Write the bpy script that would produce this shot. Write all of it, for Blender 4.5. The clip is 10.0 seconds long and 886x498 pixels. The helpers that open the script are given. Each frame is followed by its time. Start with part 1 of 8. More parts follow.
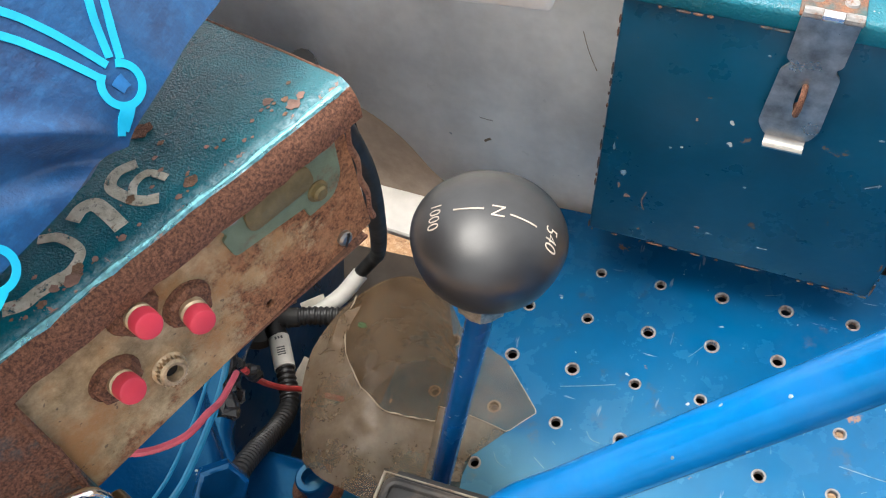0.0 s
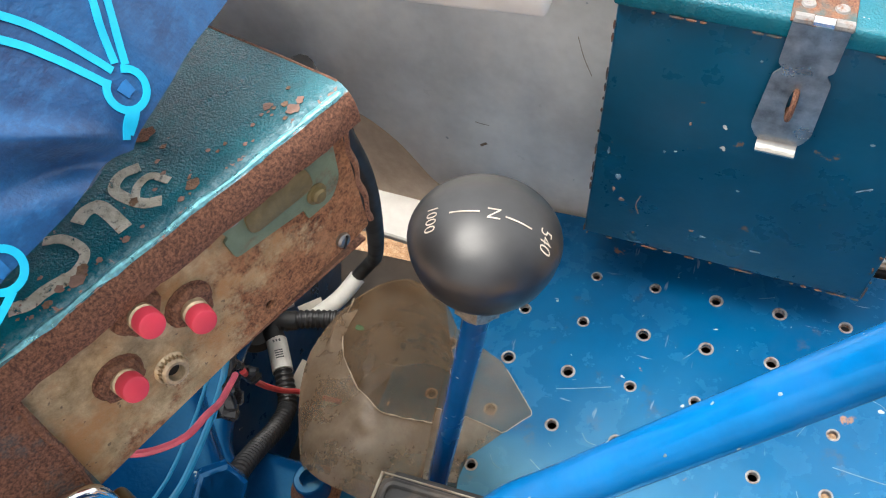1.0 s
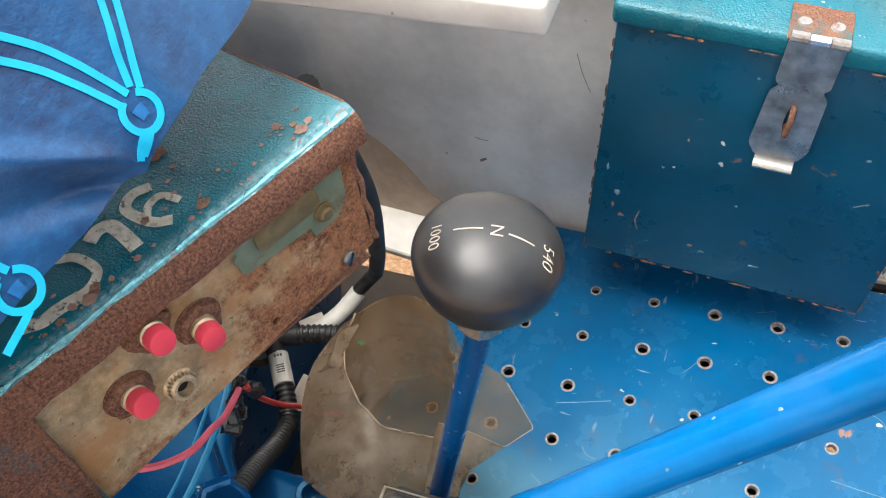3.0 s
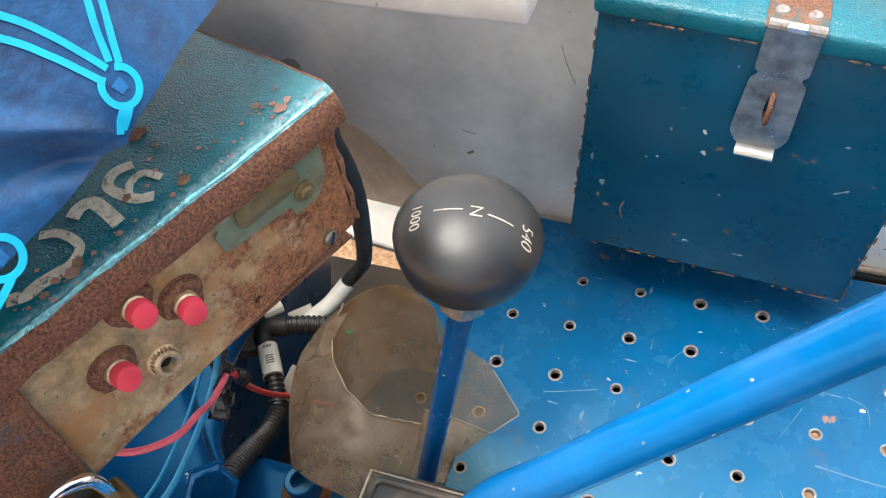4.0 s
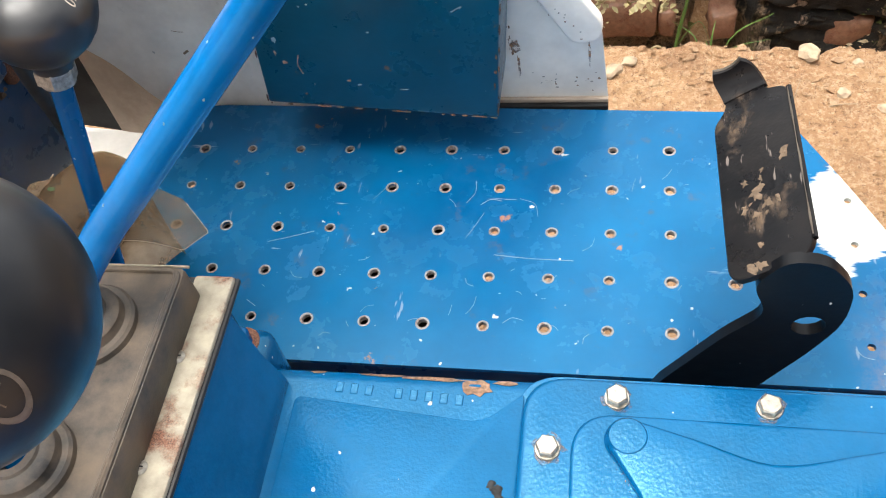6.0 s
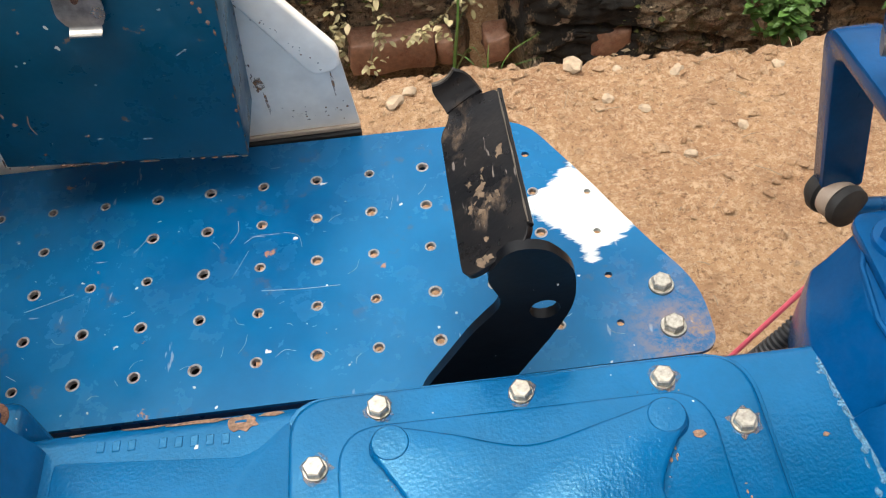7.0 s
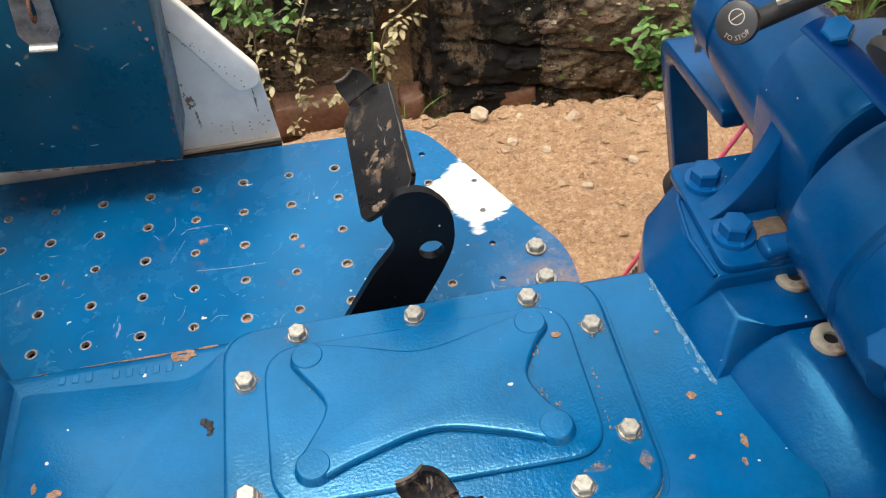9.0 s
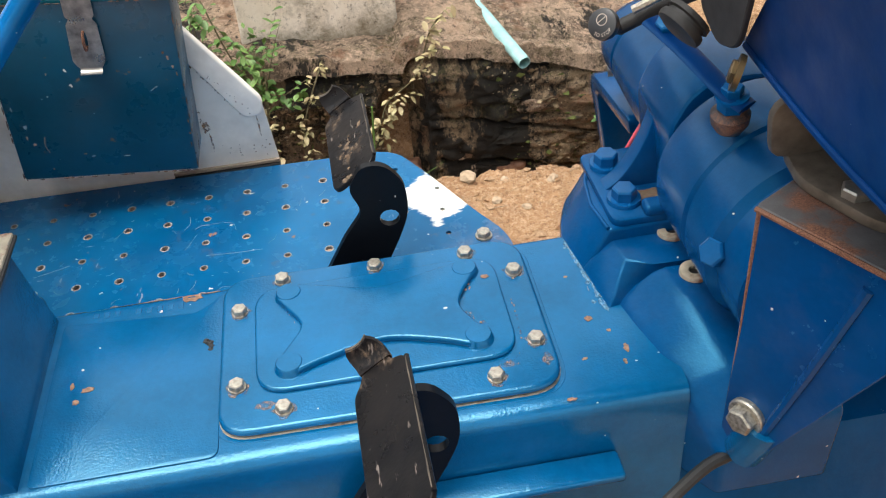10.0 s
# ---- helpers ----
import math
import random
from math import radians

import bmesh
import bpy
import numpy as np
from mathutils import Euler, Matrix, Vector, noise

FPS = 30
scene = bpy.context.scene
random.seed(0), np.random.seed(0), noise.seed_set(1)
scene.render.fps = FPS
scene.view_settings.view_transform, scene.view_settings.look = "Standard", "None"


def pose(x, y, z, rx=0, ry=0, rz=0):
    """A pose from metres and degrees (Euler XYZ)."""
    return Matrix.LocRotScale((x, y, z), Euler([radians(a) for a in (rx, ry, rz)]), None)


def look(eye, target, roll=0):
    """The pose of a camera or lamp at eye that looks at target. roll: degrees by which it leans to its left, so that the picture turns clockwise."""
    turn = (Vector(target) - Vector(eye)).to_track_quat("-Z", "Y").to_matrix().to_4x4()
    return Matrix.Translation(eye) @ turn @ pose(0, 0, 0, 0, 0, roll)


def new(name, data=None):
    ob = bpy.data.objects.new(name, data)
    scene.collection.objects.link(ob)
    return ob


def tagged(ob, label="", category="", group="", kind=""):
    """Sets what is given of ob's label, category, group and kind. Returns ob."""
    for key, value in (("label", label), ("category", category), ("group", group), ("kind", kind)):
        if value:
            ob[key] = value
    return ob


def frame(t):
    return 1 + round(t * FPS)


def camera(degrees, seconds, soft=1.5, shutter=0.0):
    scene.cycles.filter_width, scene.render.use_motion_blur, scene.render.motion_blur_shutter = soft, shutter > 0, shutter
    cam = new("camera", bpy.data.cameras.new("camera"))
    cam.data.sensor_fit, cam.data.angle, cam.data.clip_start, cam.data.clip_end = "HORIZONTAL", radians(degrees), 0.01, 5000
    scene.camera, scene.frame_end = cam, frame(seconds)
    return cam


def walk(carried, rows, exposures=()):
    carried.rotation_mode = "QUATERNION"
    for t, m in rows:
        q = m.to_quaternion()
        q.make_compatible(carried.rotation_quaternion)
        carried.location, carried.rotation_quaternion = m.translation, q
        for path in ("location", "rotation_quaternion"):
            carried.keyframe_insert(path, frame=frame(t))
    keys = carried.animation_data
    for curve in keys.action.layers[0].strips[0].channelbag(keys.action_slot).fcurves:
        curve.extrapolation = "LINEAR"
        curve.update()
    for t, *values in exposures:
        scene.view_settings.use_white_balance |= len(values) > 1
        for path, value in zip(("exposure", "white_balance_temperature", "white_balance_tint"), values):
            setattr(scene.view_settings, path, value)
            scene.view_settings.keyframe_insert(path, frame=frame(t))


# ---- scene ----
cam = camera(52.1, 10.0, soft=1.1)
PATH = [
    (0, (0.253, -0.432, 0.645), (-0.351, 0.613, -0.95), -12.8),
    (0.5, (0.256, -0.434, 0.647), (-0.347, 0.615, -0.946), -12.8),
    (1, (0.255, -0.436, 0.649), (-0.344, 0.62, -0.94), -12.5),
    (1.5, (0.254, -0.436, 0.65), (-0.348, 0.628, -0.933), -12.5),
    (2, (0.253, -0.437, 0.652), (-0.348, 0.634, -0.926), -12.3),
    (3.5, (0.255, -0.44, 0.654), (-0.34, 0.644, -0.919), -12.1),
    (4, (0.262, -0.446, 0.653), (-0.325, 0.641, -0.92), -12.0),
    (4.5, (0.283, -0.465, 0.65), (-0.288, 0.631, -0.922), -11.7),
    (5, (0.329, -0.5, 0.64), (-0.214, 0.608, -0.934), -12.6),
    (5.5, (0.383, -0.538, 0.63), (-0.094, 0.592, -0.949), -12.8),
    (6, (0.455, -0.573, 0.626), (0.08, 0.585, -0.961), -12.9),
    (6.2, (0.477, -0.58, 0.618), (0.173, 0.598, -0.969), -12.0),
    (7.3, (0.52, -0.591, 0.617), (0.541, 0.658, -0.945), -7.4),
    (7.5, (0.519, -0.595, 0.616), (0.539, 0.656, -0.943), -7.6),
    (8, (0.516, -0.622, 0.628), (0.592, 0.637, -0.924), -6.9),
    (8.5, (0.52, -0.666, 0.636), (0.667, 0.617, -0.892), -5.0),
    (9, (0.529, -0.758, 0.656), (0.677, 0.603, -0.803), -4.9),
    (9.5, (0.549, -0.864, 0.672), (0.698, 0.551, -0.733), -5.0),
    (10, (0.554, -0.998, 0.689), (0.702, 0.529, -0.594), -5.4),
]
walk(cam, [(t, look(eye, target, roll)) for t, eye, target, roll in PATH],
     [(0, 1.0), (4.0, 1.02), (4.5, 1.12), (5.0, 1.78), (5.5, 1.80), (6.0, 1.0), (6.5, 0.78), (7.5, 0.49), (8.0, 0.53), (9.5, 0.57), (10, 0.57)])
SKY, SUN, SUN_ANGLE = 0.225, 1.8, 42

# ---- world and light ----
world = bpy.data.worlds.new("sky")
scene.world = world
world.use_nodes = True
wn = world.node_tree
sky = wn.nodes.new("ShaderNodeTexSky")
sky.sky_type, sky.sun_disc = "NISHITA", False
sky.sun_elevation, sky.sun_rotation = radians(80), radians(-90)
sky.dust_density, sky.air_density = 4.0, 1.0
haze = wn.nodes.new("ShaderNodeHueSaturation")
haze.inputs["Saturation"].default_value = 0.04
wn.links.new(sky.outputs["Color"], haze.inputs["Color"])
wn.links.new(haze.outputs["Color"], wn.nodes["Background"].inputs["Color"])
wn.nodes["Background"].inputs["Strength"].default_value = SKY
sun = new("sun", bpy.data.lights.new("sun", "SUN"))
sun.data.energy, sun.data.angle, sun.data.color = SUN, radians(SUN_ANGLE), (1.0, 0.91, 0.79)
sun.matrix_world = look((-0.42, 0.0, 2.4), (0, 0, 0))


# ---- building helpers ----
ORIGIN = {}


def thing(name, label, category, at=(0, 0, 0), group="", kind=""):
    ob = new(name)
    ob.empty_display_size = 0.05
    ob.location = at
    ORIGIN[ob.name] = Matrix.Translation(at)
    return tagged(ob, label, category, group, kind)


def to_mesh(name, bm, mat, sharp=35):
    me = bpy.data.meshes.new(name)
    bmesh.ops.recalc_face_normals(bm, faces=bm.faces)
    bm.to_mesh(me)
    bm.free()
    for m in mat if isinstance(mat, (list, tuple)) else (mat,):
        me.materials.append(m)
    if me.polygons:
        me.polygons.foreach_set("use_smooth", [True] * len(me.polygons))
        me.set_sharp_from_angle(angle=radians(sharp))
    return me


def hang(name, me, parent, m=None, label=""):
    """A mesh under a thing or part, placed in world coordinates."""
    ob = new(name, me)
    ob.parent = parent
    ob.matrix_parent_inverse = ORIGIN[parent.name].inverted()
    if m is not None:
        ob.matrix_basis = m
    ORIGIN[ob.name] = m.copy() if m is not None else Matrix()
    if label:
        ob["label"] = label
    return ob


def part(name, bm, mat, parent, label="", sharp=35):
    return hang(name, to_mesh(name, bm, mat, sharp), parent, None, label)


def solo(name, bm, mat, label, category, group="", kind="", sharp=35):
    ob = new(name, to_mesh(name, bm, mat, sharp))
    ORIGIN[ob.name] = Matrix()
    return tagged(ob, label, category, group, kind)


def bevel(bm, width, seg=2, angle=30):
    es = [e for e in bm.edges if e.is_manifold and len(e.link_faces) == 2 and e.calc_face_angle(0) > radians(angle)]
    if es and width > 0:
        bmesh.ops.bevel(bm, geom=es, offset=width, segments=seg, profile=0.5, affect="EDGES", clamp_overlap=True)
    return bm


def box(lo, hi, bev=0.0, seg=2, m=None):
    bm = bmesh.new()
    lo, hi = Vector(lo), Vector(hi)
    bmesh.ops.create_cube(bm, size=1.0)
    for v in bm.verts:
        v.co = Vector([lo[i] + (v.co[i] + 0.5) * (hi[i] - lo[i]) for i in range(3)])
    bevel(bm, bev, seg)
    if m is not None:
        bm.transform(m)
    return bm


def join(*parts):
    out = bmesh.new()
    for p in parts:
        me = bpy.data.meshes.new("tmp")
        p.to_mesh(me)
        p.free()
        out.from_mesh(me)
        bpy.data.meshes.remove(me)
    return out


def prism(outline, h0, h1, bev=0.0, seg=2, m=None):
    """An outline (x, y) raised from h0 to h1."""
    bm = bmesh.new()
    vs = [bm.verts.new((x, y, h0)) for x, y in outline]
    f = bm.faces.new(vs)
    r = bmesh.ops.extrude_face_region(bm, geom=[f])
    for v in [g for g in r["geom"] if isinstance(g, bmesh.types.BMVert)]:
        v.co.z = h1
    bmesh.ops.recalc_face_normals(bm, faces=bm.faces)
    bevel(bm, bev, seg, 40)
    if m is not None:
        bm.transform(m)
    return bm


def rounded(pts, r, n=5):
    """A polygon with rounded corners."""
    out, k = [], len(pts)
    rs = r if isinstance(r, (list, tuple)) else [r] * k
    for i in range(k):
        a, b, c = Vector(pts[i - 1]), Vector(pts[i]), Vector(pts[(i + 1) % k])
        d = min(rs[i], (a - b).length * 0.45, (c - b).length * 0.45)
        p, q = b + (a - b).normalized() * d, b + (c - b).normalized() * d
        for j in range(n + 1):
            t = j / n
            out.append(tuple(p * (1 - t) ** 2 + b * 2 * t * (1 - t) + q * t * t))
    return out


def spline(pts, n=8):
    """A smooth line through points."""
    P = [Vector(p) for p in pts]
    P = [2 * P[0] - P[1]] + P + [2 * P[-1] - P[-2]]
    out = []
    for i in range(1, len(P) - 2):
        for j in range(n):
            t = j / n
            out.append(0.5 * ((2 * P[i]) + (P[i + 1] - P[i - 1]) * t + (2 * P[i - 1] - 5 * P[i] + 4 * P[i + 1] - P[i + 2]) * t * t
                              + (3 * P[i] - P[i - 1] - 3 * P[i + 1] + P[i + 2]) * t ** 3))
    return out + [P[-2]]


def sweep(pts, r, seg=12, cap=True, flat=1.0, up=None):
    """A round or oval bar along points; r is a number or a function of 0..1."""
    bm = bmesh.new()
    P = [Vector(p) for p in pts]
    d0 = (P[1] - P[0]).normalized()
    side = (Vector(up) if up else d0.orthogonal()).normalized()
    rings = []
    for i, p in enumerate(P):
        d = (P[min(i + 1, len(P) - 1)] - P[max(i - 1, 0)]).normalized()
        side = (side - d * side.dot(d)).normalized()
        other = d.cross(side)
        rr = r(i / (len(P) - 1)) if callable(r) else r
        rings.append([bm.verts.new(p + side * math.cos(a) * rr + other * math.sin(a) * rr * flat)
                      for a in [2 * math.pi * k / seg for k in range(seg)]])
    for a, b in zip(rings, rings[1:]):
        for k in range(seg):
            bm.faces.new((a[k], a[(k + 1) % seg], b[(k + 1) % seg], b[k]))
    if cap:
        bm.faces.new(rings[0][::-1])
        bm.faces.new(rings[-1])
    return bm


def axis_pose(at, axis, up=None):
    """A pose whose z looks along an axis."""
    z = Vector(axis).normalized()
    x = Vector(up) if up else z.orthogonal()
    x = (x - z * x.dot(z)).normalized()
    y = z.cross(x)
    m = Matrix((x, y, z)).transposed().to_4x4()
    return Matrix.Translation(at) @ m


def lathe(profile, m=None, seg=28):
    """A turned shape from (radius, height)."""
    bm = bmesh.new()
    rings = []
    for r, h in profile:
        if r < 1e-6:
            rings.append([bm.verts.new((0, 0, h))])
        else:
            rings.append([bm.verts.new((r * math.cos(2 * math.pi * k / seg), r * math.sin(2 * math.pi * k / seg), h)) for k in range(seg)])
    for a, b in zip(rings, rings[1:]):
        for k in range(seg):
            j = (k + 1) % seg
            f = [a[0] if len(a) == 1 else a[k], a[0] if len(a) == 1 else a[j], b[0] if len(b) == 1 else b[j], b[0] if len(b) == 1 else b[k]]
            f = list(dict.fromkeys(f))
            if len(f) > 2:
                bm.faces.new(f)
    if m is not None:
        bm.transform(m)
    return bm


def hexagon(r, h0, h1, chamfer=0.12):
    """A bolt head or nut: radius across the corners."""
    bm = bmesh.new()
    rows = [(r, h0), (r, h1 - r * chamfer), (r * 0.86, h1)]
    rings = [[bm.verts.new((q * math.cos(math.pi * k / 3), q * math.sin(math.pi * k / 3), h)) for k in range(6)] for q, h in rows]
    for a, b in zip(rings, rings[1:]):
        for k in range(6):
            bm.faces.new((a[k], a[(k + 1) % 6], b[(k + 1) % 6], b[k]))
    bm.faces.new(rings[-1])
    bm.faces.new(rings[0][::-1])
    return bm


def surface(f, nu, nv, thick=0.0):
    """A sheet f(u, v) with u, v in 0..1, thickened along its normal."""
    bm = bmesh.new()
    P = [[Vector(f(i / nu, j / nv)) for j in range(nv + 1)] for i in range(nu + 1)]
    V = [[bm.verts.new(p) for p in row] for row in P]
    for i in range(nu):
        for j in range(nv):
            bm.faces.new((V[i][j], V[i + 1][j], V[i + 1][j + 1], V[i][j + 1]))
    if thick:
        bmesh.ops.recalc_face_normals(bm, faces=bm.faces)
        bmesh.ops.solidify(bm, geom=bm.faces[:], thickness=thick)
    return bm


def stroke(pts, width, height, place, n=6):
    """A flat ribbon along points (x, y) laid on a surface by place(x, y, lift)."""
    bm = bmesh.new()
    line = spline([(x, y, 0) for x, y in pts], n)
    rows = []
    for i, p in enumerate(line):
        d = (line[min(i + 1, len(line) - 1)] - line[max(i - 1, 0)]).normalized()
        s = Vector((-d.y, d.x, 0)) * width * 0.5
        a, b = p + s, p - s
        rows.append([bm.verts.new(place(q.x, q.y, h)) for q, h in ((a, -height), (a, height), (b, height), (b, -height))])
    for a, b in zip(rows, rows[1:]):
        for k in range(4):
            bm.faces.new((a[k], b[k], b[(k + 1) % 4], a[(k + 1) % 4]))
    bm.faces.new(rows[0])
    bm.faces.new(rows[-1][::-1])
    return bm


def letters(text, size, place, height=0.0003):
    """Raised writing laid on a surface by place(x, y, lift), centred."""
    cu = bpy.data.curves.new("writing", "FONT")
    cu.body, cu.size, cu.align_x, cu.align_y, cu.resolution_u = text, size, "CENTER", "CENTER", 3
    cu.extrude, cu.offset = height, -0.016 * size
    ob = bpy.data.objects.new("writing", cu)
    scene.collection.objects.link(ob)
    me = bpy.data.meshes.new_from_object(ob.evaluated_get(bpy.context.evaluated_depsgraph_get()))
    bpy.data.objects.remove(ob)
    bm = bmesh.new()
    bm.from_mesh(me)
    bpy.data.meshes.remove(me)
    for v in bm.verts:
        v.co = place(v.co.x, v.co.y, v.co.z)
    return bm


# ---- materials ----
class Nodes:
    def __init__(self, name):
        self.mat = bpy.data.materials.new(name)
        self.mat.use_nodes = True
        self.t = self.mat.node_tree
        self.b = self.t.nodes["Principled BSDF"]
        self.co = self.t.nodes.new("ShaderNodeTexCoord").outputs["Object"]

    def add(self, kind, **inputs):
        n = self.t.nodes.new(kind)
        for k, v in inputs.items():
            self.set(n.inputs[k], v)
        return n

    def set(self, socket, v):
        if isinstance(v, bpy.types.NodeSocket):
            self.t.links.new(v, socket)
        elif isinstance(v, tuple) and len(v) == 3 and socket.type == "RGBA":
            socket.default_value = (*v, 1)
        else:
            socket.default_value = v

    def noise(self, scale, detail=4, rough=0.6, stretch=None, shift=0.0):
        co = self.co
        if stretch or shift:
            mp = self.add("ShaderNodeMapping", Vector=co, Scale=stretch or (1, 1, 1), Location=(shift, shift * 0.7, shift * 1.3))
            co = mp.outputs[0]
        return self.add("ShaderNodeTexNoise", Vector=co, Scale=scale, Detail=detail, Roughness=rough).outputs["Fac"]

    def ramp(self, fac, lo, hi, a=0.0, b=1.0):
        n = self.add("ShaderNodeMapRange", Value=fac)
        n.inputs["From Min"].default_value, n.inputs["From Max"].default_value = lo, hi
        n.inputs["To Min"].default_value, n.inputs["To Max"].default_value = a, b
        return n.outputs["Result"]

    def mix(self, fac, a, b, mode="MIX"):
        n = self.t.nodes.new("ShaderNodeMix")
        n.data_type, n.blend_type = "RGBA", mode
        self.set(n.inputs["Factor"], fac)
        self.set(n.inputs["A"], a)
        self.set(n.inputs["B"], b)
        return n.outputs["Result"]

    def math(self, op, a, b=0.0):
        n = self.t.nodes.new("ShaderNodeMath")
        n.operation = op
        self.set(n.inputs[0], a)
        self.set(n.inputs[1], b)
        return n.outputs[0]

    def bump(self, height, strength=0.3, distance=0.001, normal=None):
        n = self.add("ShaderNodeBump", Height=height, Strength=strength, Distance=distance)
        if normal is not None:
            self.set(n.inputs["Normal"], normal)
        return n.outputs[0]

    def done(self, color, rough=0.5, metal=0.0, normal=None, **more):
        self.set(self.b.inputs["Base Color"], color)
        self.set(self.b.inputs["Roughness"], rough)
        self.set(self.b.inputs["Metallic"], metal)
        if normal is not None:
            self.set(self.b.inputs["Normal"], normal)
        for k, v in more.items():
            self.set(self.b.inputs[k.replace("_", " ")], v)
        return self.mat



def enamel(name, color, rough=0.3, chips=0.66, chip=(0.33, 0.16, 0.09), lumps=0.25, lump_scale=120, dust=0.25, dust_color=(0.35, 0.27, 0.19), chip_scale=28, gloss=0.5, tint=(1.0, 1.0, 1.0), wave=22):
    """Glossy machine paint over cast or pressed steel, with chips, dust and brush marks."""
    n = Nodes(name)
    tone = n.noise(9, 5)
    c = n.mix(n.ramp(tone, 0.35, 0.65), tuple(v * 0.78 for v in color), tuple(min(1, v * 1.15) for v in color))
    fine = n.noise(160, 3)
    c = n.mix(n.ramp(fine, 0.4, 0.75, 0.0, 0.12), c, tuple(min(1, v * 1.6 + 0.004) for v in color))
    film = n.math("MULTIPLY", n.ramp(n.noise(14, 6, 0.7, shift=3.1), 0.48, 0.75), dust)
    c = n.mix(film, c, dust_color)
    chipf = n.ramp(n.math("ADD", n.math("MULTIPLY", n.noise(chip_scale, 6, 0.65, shift=7.7), 0.8), n.math("MULTIPLY", n.noise(5, 2, shift=1.7), 0.2)), chips, chips + 0.015)
    c = n.mix(chipf, c, n.mix(n.noise(90), chip, tuple(v * 0.5 for v in chip)))
    speck = n.ramp(n.noise(95, 2, 0.5, shift=11.0), 0.762, 0.772)
    c = n.mix(speck, c, (0.5, 0.5, 0.48))
    r = n.math("ADD", n.math("ADD", n.ramp(n.noise(40, 4), 0.3, 0.7, rough * 0.75, rough * 1.3), n.math("MULTIPLY", film, 0.5)), n.math("MULTIPLY", chipf, 0.4))
    h = n.math("SUBTRACT", n.math("ADD", n.math("MULTIPLY", n.noise(lump_scale, 3, 0.5), 0.6), n.math("MULTIPLY", n.noise(wave, 4, 0.55, stretch=(1.0, 0.45, 1.0)), 0.25 if wave < 30 else 1.1)), n.math("MULTIPLY", chipf, 0.35))
    return n.done(c, r, 0.0, n.bump(h, lumps, 0.002), Specular_IOR_Level=gloss, Specular_Tint=tint)


def plain(name, color, rough=0.5, metal=0.0, vary=0.25, scale=60, bump=0.15, **more):
    """A surface of one stuff with its grain and smudges."""
    n = Nodes(name)
    f = n.ramp(n.noise(scale, 5), 0.3, 0.7)
    c = n.mix(f, tuple(v * (1 - vary) for v in color), tuple(min(1, v * (1 + vary)) for v in color))
    c = n.mix(n.ramp(n.noise(scale * 0.15, 3, shift=5), 0.4, 0.8, 0, vary), c, tuple(v * 0.6 for v in color))
    r = n.ramp(n.noise(scale * 0.6, 4, shift=2), 0.3, 0.7, max(0.03, rough * 0.8), min(1, rough * 1.25))
    return n.done(c, r, metal, n.bump(n.noise(scale * 3, 3), bump, 0.0008), **more)


def rusty(name, under, amount=0.5, scale=16, rough=0.75):
    """Bare or painted steel eaten by rust."""
    n = Nodes(name)
    big = n.noise(scale, 7, 0.68)
    fine = n.noise(950, 5, 0.75)
    rust = n.mix(n.ramp(fine, 0.40, 0.64), (0.075, 0.032, 0.022), (0.30, 0.140, 0.082))
    rust = n.mix(n.ramp(n.noise(45, 4, shift=4), 0.50, 0.75, 0, 0.7), rust, (0.28, 0.145, 0.085))
    mask = n.ramp(big, amount - 0.06, amount + 0.06)
    base = n.mix(n.ramp(n.noise(80, 5, shift=9), 0.35, 0.7), tuple(v * 0.75 for v in under), tuple(min(1, v * 1.2) for v in under))
    c = n.mix(mask, base, rust)
    h = n.math("ADD", n.math("MULTIPLY", fine, 0.7), n.math("MULTIPLY", big, 0.8))
    return n.done(c, n.ramp(mask, 0, 1, 0.5, rough + 0.12), 0.0, n.bump(h, 0.5, 0.0015))


SHEEN = (0.34, 0.80, 1.0)
BLUE = (0.0002, 0.042, 0.155)
M_blue = enamel("tractor_blue_enamel", BLUE, 0.22, 0.70, dust=0.05, gloss=0.45, tint=SHEEN)
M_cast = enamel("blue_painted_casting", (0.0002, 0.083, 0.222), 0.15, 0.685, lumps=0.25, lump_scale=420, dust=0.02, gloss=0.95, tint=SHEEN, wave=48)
# Same casting paint darkened, so shade is put into the colour.
M_shade_cast = enamel("shaded_blue_casting", (0.0002, 0.052, 0.170), 0.20, 0.69, lumps=0.16, lump_scale=420, dust=0.03, gloss=0.36, tint=(0.16, 0.66, 1.0), wave=40)
M_dark_cast = enamel("dusty_blue_casting", (0.0006, 0.040, 0.130), 0.30, 0.69, lumps=0.15, dust=0.14, gloss=0.45, tint=SHEEN)
M_lever = enamel("lever_blue_paint", (0.0003, 0.125, 0.37), 0.2, 0.80, gloss=0.45, tint=SHEEN, lumps=0.05, dust=0.06)
M_teal = enamel("teal_box_paint", (0.001, 0.061, 0.118), 0.30, 0.628, chip=(0.16, 0.12, 0.10), lumps=0.16, dust=0.16, dust_color=(0.05, 0.12, 0.16), chip_scale=60)
M_hammer = enamel("hammered_teal_paint", (0.003, 0.125, 0.175), 0.22, 0.645, chip=(0.27, 0.13, 0.08), lumps=0.6, lump_scale=720, dust=0.35, dust_color=(0.12, 0.11, 0.07))
M_white = enamel("white_fender_paint", (0.88, 0.84, 0.775), 0.36, 0.70, chip=(0.25, 0.13, 0.06), lumps=0.08, dust=0.16, dust_color=(0.42, 0.36, 0.28))
M_armblack = enamel("black_arm_paint", (0.004, 0.0045, 0.006), 0.36, 0.76, gloss=0.22, chip=(0.17, 0.12, 0.085), lumps=0.15, dust=0.03, dust_color=(0.1, 0.08, 0.06))
M_rust = rusty("brown_rust", (0.15, 0.075, 0.05), 0.35, 14)
